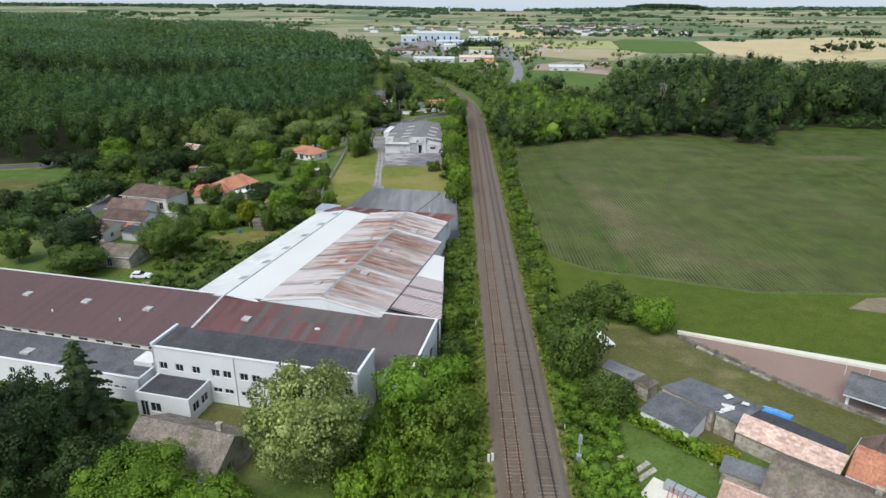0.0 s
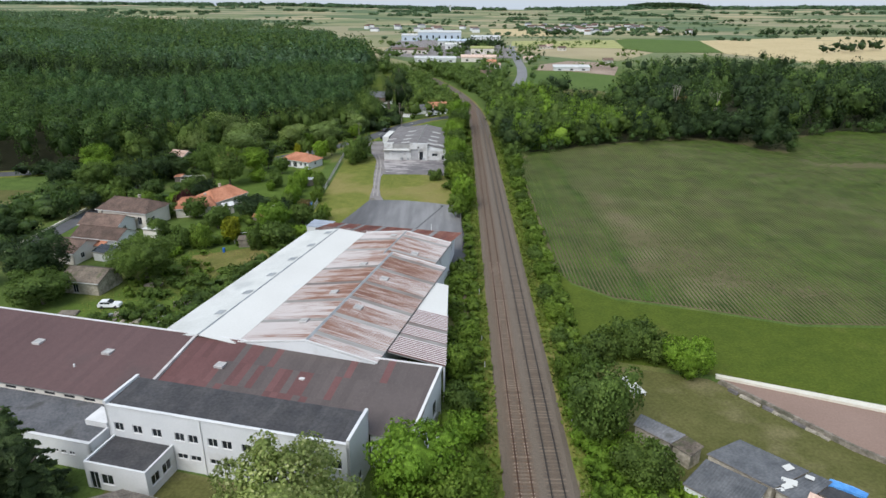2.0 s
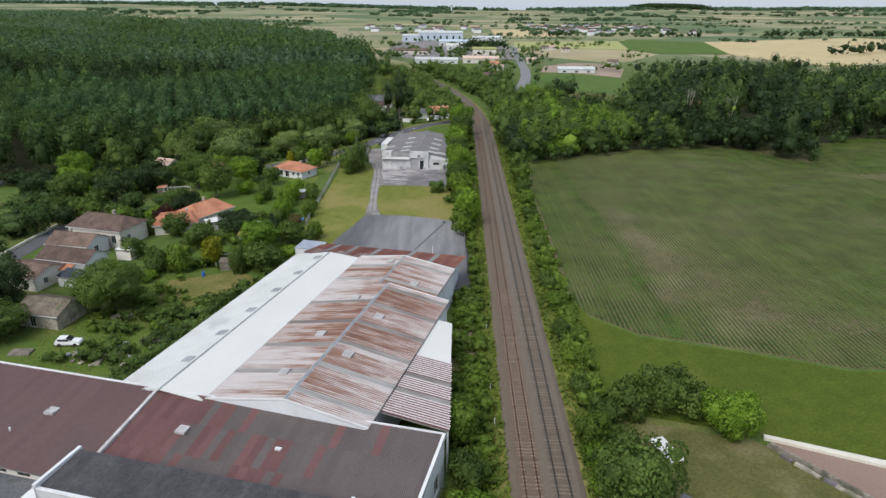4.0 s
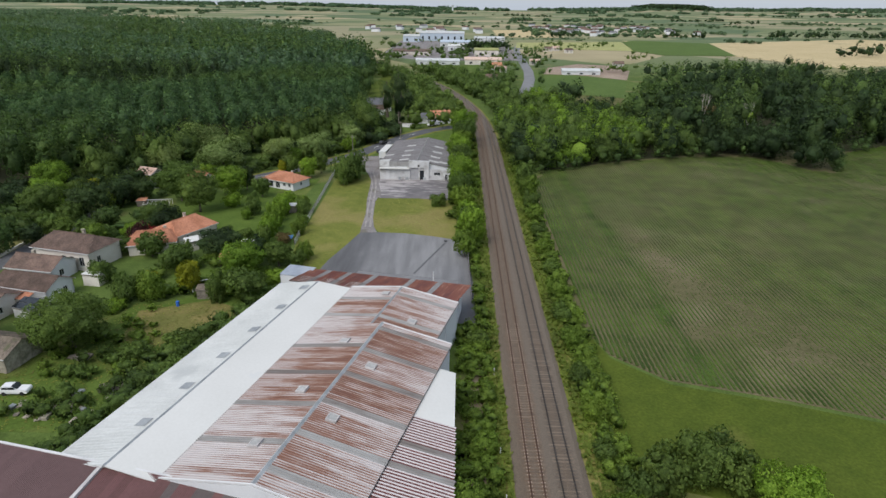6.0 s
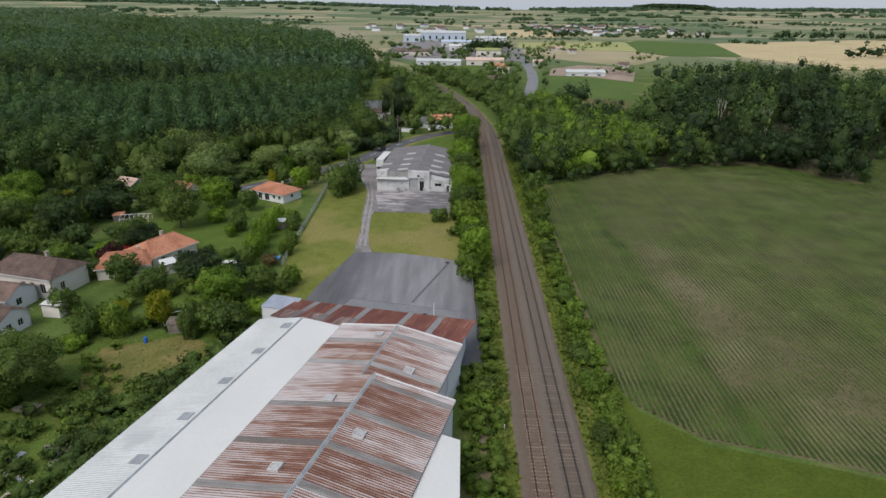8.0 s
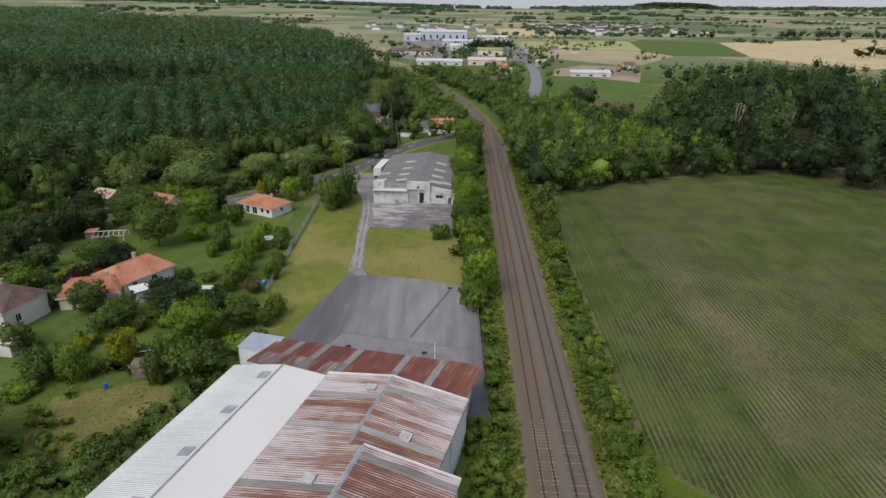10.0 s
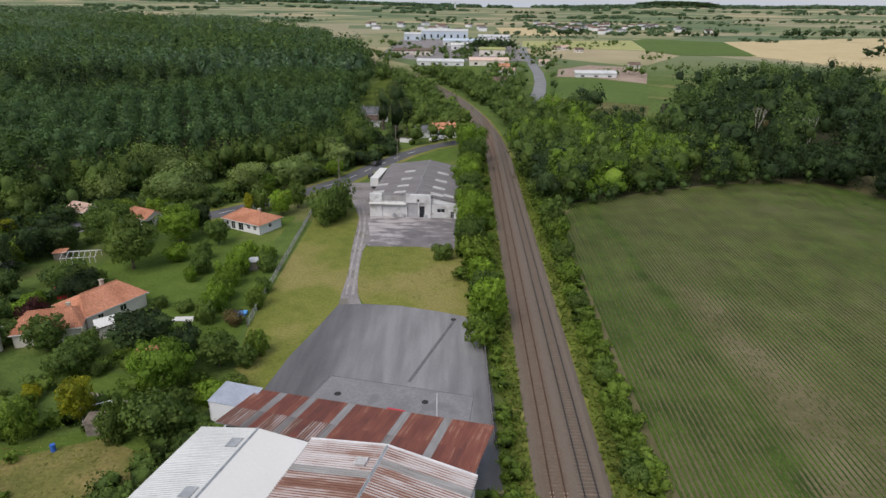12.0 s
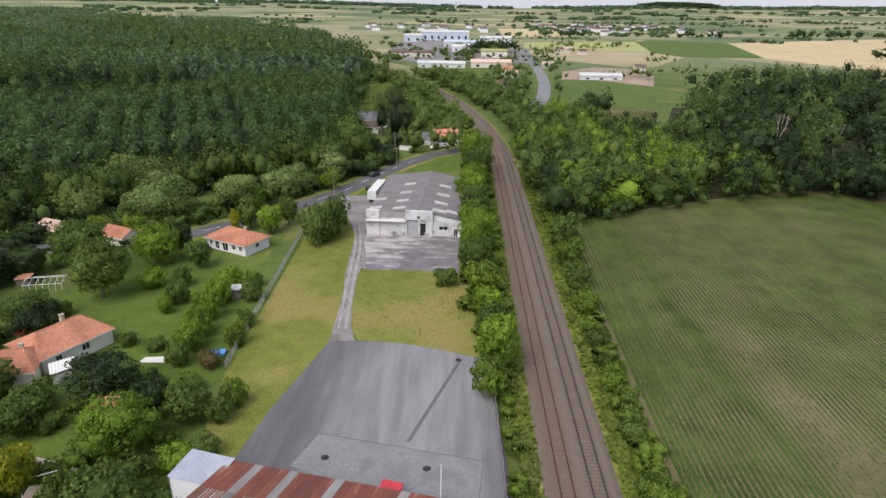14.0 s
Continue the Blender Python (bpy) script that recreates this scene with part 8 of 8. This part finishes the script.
# fences, posts and small things round the yard
fence = thing("concrete_fence", pose(-6.0, 146, 0), "grey concrete panel fence along the yard", "fence")
post_bm = bmesh.new()
box(post_bm, -0.07, 0.07, -0.07, 0.07, -0.1, 1.6)
post_me = mesh_of("post", post_bm, M["concrete"])
panel_bm = bmesh.new()
box(panel_bm, -0.03, 0.03, 0.09, 2.0, 0.05, 1.35)
panel_me = mesh_of("panel", panel_bm, M["concrete"])
for i in range(14):
    piece("post", post_me, fence, pose(-0.045 * i, i * 2.1, 0))
    piece("panel", panel_me, fence, pose(-0.045 * i, i * 2.1, 0, 0, 0, 1.2))
fence = thing("wire_fence", pose(-45.7, 174.2, 0), "grey wire fence with concrete posts along the grass strip", "fence")
wire_bm = bmesh.new()
for z in (0.3, 0.6, 0.9, 1.2, 1.5):
    box(wire_bm, -0.012, 0.012, 0.0, 3.0, z, z + 0.025)
for k in range(10):
    box(wire_bm, -0.012, 0.012, k * 0.3, k * 0.3 + 0.02, 0.1, 1.55)
wire_me = mesh_of("mesh_panel", wire_bm, M["plain_grey"])
for i in range(22):
    piece("post", post_me, fence, pose(-0.142 * i, i * 3.0, 0))
    piece("mesh_panel", wire_me, fence, pose(-0.142 * i, i * 3.0, 0, 0, 0, 2.7))


def lamp_pole(x, y, h, label):
    ob = thing("utility_pole", pose(x, y, 0), label, "pole", "utility poles")
    bm = bmesh.new()
    rod(bm, (0, 0, 0), (0, 0, h), 0.14, 0.09, 8)
    part("pole", bm, M["wood"], ob)
    bm = bmesh.new()
    box(bm, -0.8, 0.8, -0.05, 0.05, h - 0.5, h - 0.38)
    part("crossarm", bm, M["wood"], ob)


for x, y, h in ((-32.2, 292, 8), (-35.4, 317.8, 8), (-46.5, 262, 8)):
    lamp_pole(x, y, h, "slim wooden utility pole beside the road")
table = thing("red_skip_frame", pose(-18.6, 149.6, 0.06, 0, 0, -14), "bright red steel frame standing on the yard", "steel frame")
bm = bmesh.new()
slab(bm, [(-1.2, -0.6, 1.5), (1.2, -0.6, 1.5), (1.2, 0.6, 1.7), (-1.2, 0.6, 1.7)], 0.1)
part("top", bm, M["red_paint"], table)
for x in (-1.0, 0.0, 1.0):
    bm = bmesh.new()
    box(bm, x - 0.1, x + 0.1, -0.5, 0.5, 0, 1.42)
    part("leg", bm, M["red_paint"], table)
bm = bmesh.new()
rod(bm, (0, 0, 0), (0, 0, 4.6), 0.09, 0.07, 8)
solid("yard_post", bm, M["trim"], "white steel post standing in the yard", "post", m=pose(-13.2, 149.5, 0.06))
bm = bmesh.new()
rod(bm, (0, 0, 0), (0, 0, 0.95), 0.3, 0.3, 12)
solid("water_barrel", bm, M["blue"], "blue plastic barrel on the garden grass", "barrel", m=pose(-59.0, 142.3, 0.02))
bm = bmesh.new()
slab(bm, [(-1.3, -0.8, 0.55), (1.3, -0.6, 0.5), (1.2, 0.8, 0.6), (-1.2, 0.7, 0.45)], 0.4)
solid("blue_cover", bm, M["blue_tarp"], "pale blue cover lying by the fence", "tarpaulin", m=pose(-48.5, 178.4, 0))
bm = bmesh.new()
slab(bm, [(-1.8, -0.8, 0.25), (1.8, -0.6, 0.2), (1.6, 0.9, 0.3), (-1.6, 0.7, 0.2)], 0.15)
solid("white_cover", bm, M["white_sheet"], "white sheet lying on the lawn", "tarpaulin", m=pose(-57.3, 176.1, 0))
swing = thing("garden_swing", pose(-57.0, 148.8, 0, 0, 0, 30), "white metal garden swing frame", "swing")
for p, q in (((-1.8, -0.8, 0), (-1.8, 0, 2.2)), ((-1.8, 0.8, 0), (-1.8, 0, 2.2)), ((1.8, -0.8, 0), (1.8, 0, 2.2)), ((1.8, 0.8, 0), (1.8, 0, 2.2)), ((-1.9, 0, 2.2), (1.9, 0, 2.2))):
    bm = bmesh.new()
    rod(bm, p, q, 0.06, 0.06, 6)
    part("tube", bm, M["trim"], swing)

bm = bmesh.new()
prism(bm, [(-60.3, 153.3), (-52.3, 151.0), (-52.2, 150.6), (-60.4, 152.9)], -0.1, 0.9)
solid("garden_wall", bm, M["stone_wall"], "low weathered stone wall across the garden", "wall", kind="structure")

# trackside fittings
for x, y in ((-2.25, 61.0), (-1.75, 61.2)):
    bm = bmesh.new()
    box(bm, -0.16, 0.16, -0.08, 0.08, 0, 1.1)
    solid("marker_board", bm, M["trim"], "small white marker board beside the track", "marker", "track markers", m=pose(x, y, 0.1))
cab = thing("signal_cabinet", pose(8.5, 60.6, 0.1), "tall grey-green trackside signal mast with cabinet", "signal cabinet")
for q, nm in (((-0.3, 0.3, -0.25, 0.25, 0, 1.7), "cabinet"), ((-0.08, 0.08, -0.08, 0.08, 1.702, 4.6), "mast"), ((-0.22, 0.22, -0.15, 0.15, 3.2, 4.4), "sign_board")):
    bm = bmesh.new()
    box(bm, *q)
    if nm == "cabinet":
        bmesh.ops.bevel(bm, geom=bm.edges[:], offset=0.03, segments=1, affect="EDGES")
    part(nm, bm, M["plain_grey"], cab)
for x, y in ((7.9, 67.1), (7.9, 82), (-2.9, 96), (-3.0, 122), (-3.1, 104)):
    bm = bmesh.new()
    rod(bm, (0, 0, 0), (0, 0, 1.1), 0.06, 0.06, 6)
    solid("track_post", bm, M["trim"], "short white marker post beside the track", "post", "track posts", m=pose(x, y, 0.1))

# clutter in the garden behind the hall
for i in range(34):
    f = rngw.random()
    x, y = -69 + 14 * f + rngw.uniform(-2.5, 2.5), 109 + 10 * f * rngw.random() + rngw.uniform(-1, 1.5)
    bm = bmesh.new()
    w, d, h = rngw.uniform(0.25, 0.8), rngw.uniform(0.2, 0.45), rngw.uniform(0.15, 0.5)
    box(bm, -w, w, -d, d, 0, h)
    for v in bm.verts:
        v.co += Vector((rngw.uniform(-0.1, 0.1), rngw.uniform(-0.1, 0.1), rngw.uniform(-0.06, 0.06) if v.co.z > 0.1 else 0))
    solid("scrap_block", bm, M[("stone_wall", "plain_grey", "wood", "stone_wall", "wood")[i % 5]], "rough piece of stored stone and scrap in the grass", "scrap", "garden scrap", m=pose(x, y, 0.0, 0, 0, rngw.uniform(0, 180)))
for i, (x, y, r) in enumerate(((-57.5, 116.2, 20), (-66.5, 124.2, -10), (-76, 111.5, 5))):
    stack = thing("timber_stack", pose(x, y, 0, 0, 0, r), "stack of weathered timber on the grass", "timber", "timber stacks")
    for k in range(6):
        bm = bmesh.new()
        box(bm, -1.6, 1.6, -0.9 + k * 0.3, -0.65 + k * 0.3, 0.0, 0.3 + 0.05 * (k % 3))
        part("plank", bm, M["wood"], stack)

# ---- distance: fields, village and works ----
flat("cereal_field", [(372, 1075), (740, 1290), (900, 1000), (345, 655), (300, 800), (250, 1120)], 0.3, M["straw"], "ripe golden cereal field")
flat("green_field", [(205, 865), (243, 1085), (277, 1135), (372, 1070), (305, 800), (221, 800)], 0.4, M["young_crop"], "dark green field beside the cereal")
flat("pale_field", [(62, 905), (74, 1030), (240, 1083), (207, 870)], 0.3, M["light_crop"], "pale yellow-green field below the village")
flat("pale_field", [(56, 1200), (60, 1540), (220, 1590), (170, 1200)], 0.5, M["straw"], "yellow stubble field by the village")
flat("green_field", [(51, 557), (38, 460), (90, 430), (114, 525), (84, 561)], 0.1, M["young_crop"], "green field beside the road")
flat("sand_strip", [(27, 405), (37.5, 459), (90, 429), (80, 398)], 0.09, M["lawn_dry"], "strip of dry tan ground beside the field")
flat("rubble_ground", [(58, 570), (69, 625), (102, 668), (128, 655), (136, 605), (116, 532), (84, 566)], 0.15, M["rubble"], "bare pinkish demolition ground")
flat("pasture", [(-26, 560), (-36, 632), (9, 646), (5, 566)], 0.1, M["garden"], "bright green pasture behind the houses")
flat("works_yard", [(-95, 740), (-100, 1050), (60, 1060), (50, 700), (-45, 690)], 0.12, M["gravel"], "pale gravel works yard", "yard")


def block(name, x, y, w, d, h, wall, roof, label, rot=0, group="distant works"):
    ob = thing(name, pose(x, y, land(x, y), 0, 0, rot), label, "building", group)
    bm = bmesh.new()
    box(bm, -w / 2, w / 2, -d / 2, d / 2, -0.2, h)
    part("wall", bm, M[wall], ob)
    bm = bmesh.new()
    prism(bm, [(-w / 2 - 0.4, -d / 2 - 0.4), (w / 2 + 0.4, -d / 2 - 0.4), (w / 2 + 0.4, d / 2 + 0.4), (-w / 2 - 0.4, d / 2 + 0.4)], h + 0.004, [h + 0.7, h + 0.7, h + 2.2, h + 2.2])
    part("roof", bm, M[roof], ob)
    n = max(2, int(w / 9))
    for i in range(n):
        bm = bmesh.new()
        cx = -w / 2 + (i + 0.5) * w / n
        box(bm, cx - 1.3, cx + 1.3, -d / 2 - 0.08, -d / 2 + 0.1, h * 0.2, h * 0.62)
        part("window", bm, M["glass"], ob)


BLUEW = surf("pale_blue_cladding", (0.42, 0.5, 0.58), (0.5, 0.57, 0.64), 0.6, 0.05, 2, 0.1, 0)
M["blue_clad"] = BLUEW
for row in (
    (-38, 1075, 68, 40, 11, "blue_clad", "grey_white_sheet", "large pale blue works hall in the valley"), (-82, 1025, 24, 20, 8, "blue_clad", "grey_white_sheet", "pale blue works office beside the hall"),
    (-13, 915, 46, 22, 6, "grey_white_sheet", "blue_clad", "long pale works shed with blue roof"), (31, 985, 42, 24, 8, "white_wall", "grey_white_sheet", "white works hall with a pale roof"),
    (-15, 845, 19, 14, 5, "white_wall", "white_sheet", "white storage shed beside the works"), (19, 760, 26, 12, 6, "cream_wall", "light_crop", "pale green-white shed among trees"),
    (12, 655, 34, 12, 4, "cream_wall", "tile_pale", "long low workshop with a pinkish roof"), (-62, 760, 40, 14, 4, "cream_wall", "tile_brown", "long store with a brown roof"),
    (-30, 648, 40, 8, 3, "white_wall", "grey_white_sheet", "row of low white sheds"), (22, 600, 8, 8, 4, "white_wall", "tile", "small white house beside the road"),
    (88, 570, 30, 6, 2.5, "white_wall", "grey_white_sheet", "low white wall of a demolished works"),
):
    block("works_building", *row)
for x, y in ((60, 655), (14, 510), (97, 850), (108, 862), (118, 822), (134, 640), (24, 577)):
    house("village_house", x, y, (x * 7) % 40 - 20, 9, 7, 3.4, 2.0, "tile_brown" if int(x) % 3 else "tile_pale", "cream_wall", "small white village house with a tile roof", [(0, 2, 3.2, 1, 2.4), (0, 6, 7.2, 1, 2.4)], group="village houses")
rv = random.Random(8)
for i in range(64):
    x, y = rv.uniform(140, 460), rv.uniform(1280, 1760)
    if i > 46:
        x, y = rv.uniform(-260, 80), rv.uniform(1250, 1600)
    h = rv.uniform(4, 6)
    ob = thing("village_house", pose(x, y, land(x, y), 0, 0, rv.uniform(-40, 40)), "distant white village house with a tile roof", "house", "distant village")
    w, d = rv.uniform(10, 18), rv.uniform(8, 10)
    bm = bmesh.new()
    box(bm, -w / 2, w / 2, -d / 2, d / 2, -1, h)
    part("wall", bm, M["white_wall"], ob)
    bm = bmesh.new()
    for s in (-1, 1):
        slab(bm, [(-w / 2, 0, h + 3), (w / 2, 0, h + 3), (w / 2, s * d / 2, h + 0.1), (-w / 2, s * d / 2, h + 0.1)], 0.1)
    part("roof", bm, M["tile_brown" if i % 3 else "grey_roof"], ob)


def far_wood(name, label, n, x0, x1, y0, y1, seed, test, size=(18, 30), look_="leaf_dark", tall=0.5):
    r2 = np.random.RandomState(seed)
    forms = [crown_points("bush", r2, 1.0, 1.0, 60) for _ in range(4)]
    body = []
    while len(body) < n:
        x, y = r2.uniform(x0, x1), r2.uniform(y0, y1)
        if not test(x, y):
            continue
        p, nn = forms[len(body) % 4]
        w = r2.uniform(*size)
        q = np.stack([p[:, 0] * w + x, p[:, 1] * w + y, p[:, 2] * w * tall + land(x, y)], 1)
        body.append(quads(r2, q, nn, w * 0.24, 0.2))
    v, vn = np.concatenate([b[0] for b in body]), np.concatenate([b[1] for b in body])
    return tagged(new(name, from_arrays(name, v, face_rows(len(v) // 4), M[look_], vn)), label, "woodland", kind="stuff")


far_wood("village_trees", "trees between the distant village houses", 260, 120, 480, 1240, 1800, 1, lambda x, y: noise.noise(Vector((x * 0.01, y * 0.006, 1))) > -0.1, (8, 13), "leaf_far_hazed")
far_wood("distant_wood", "dark band of distant woodland", 300, -1800, 2600, 2300, 4300, 2, lambda x, y: noise.noise(Vector((x * 0.0021, y * 0.0036, 5))) > 0.22, (26, 40), "leaf_far_hazed", 0.28)
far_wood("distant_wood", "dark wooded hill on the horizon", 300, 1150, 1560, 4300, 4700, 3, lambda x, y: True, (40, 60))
far_wood("distant_hedge", "hedges between the distant fields", 380, -700, 1300, 1050, 2300, 4, lambda x, y: abs(noise.noise(Vector((x * 0.0018, y * 0.004, 8)))) < 0.028, (8, 14), "leaf_far_hazed")
far_wood("distant_wood", "dark wooded ridge along the whole horizon", 460, -3700, 3700, 4350, 4750, 6, lambda x, y: noise.noise(Vector((x * 0.0011, y * 0.002, 3))) > -0.25, (70, 110), "leaf_far_hazed", 0.14)
r3 = np.random.RandomState(55)
for ax, ay, bx, by, k in [(556, 1276, 794, 1274, 46), (662, 2209, 861, 2303, 22), (791, 2048, 905, 2117, 10), (411, 772, 568, 909, 20), (136, 1180, 184, 1208, 12), (356, 1207, 419, 1214, 14), (3, 838, 52, 848, 26), (1287, 2873, 1768, 2902, 40), (21, 3250, 360, 2868, 34)]:
    spots = [(ax + (bx - ax) * f + r3.normal(0, 6), ay + (by - ay) * f + r3.normal(0, 10), r3.uniform(11, 19), r3.uniform(9, 17)) for f in r3.uniform(0, 1, k)]
    wood("tree_row", "row of dark trees between distant fields", spots, "clump", "leaf_dark", 12, 1.2, 60 + k, 2)
tower = thing("water_tower", pose(-60, 3900, land(-60, 3900)), "slender white water tower on the horizon", "water tower")
bm = bmesh.new()
rod(bm, (0, 0, 0), (0, 0, 26), 4, 4, 10)
part("shaft", bm, M["white_wall"], tower)
bm = bmesh.new()
rod(bm, (0, 0, 26), (0, 0, 34), 5, 9, 12)
part("tank", bm, M["white_wall"], tower)
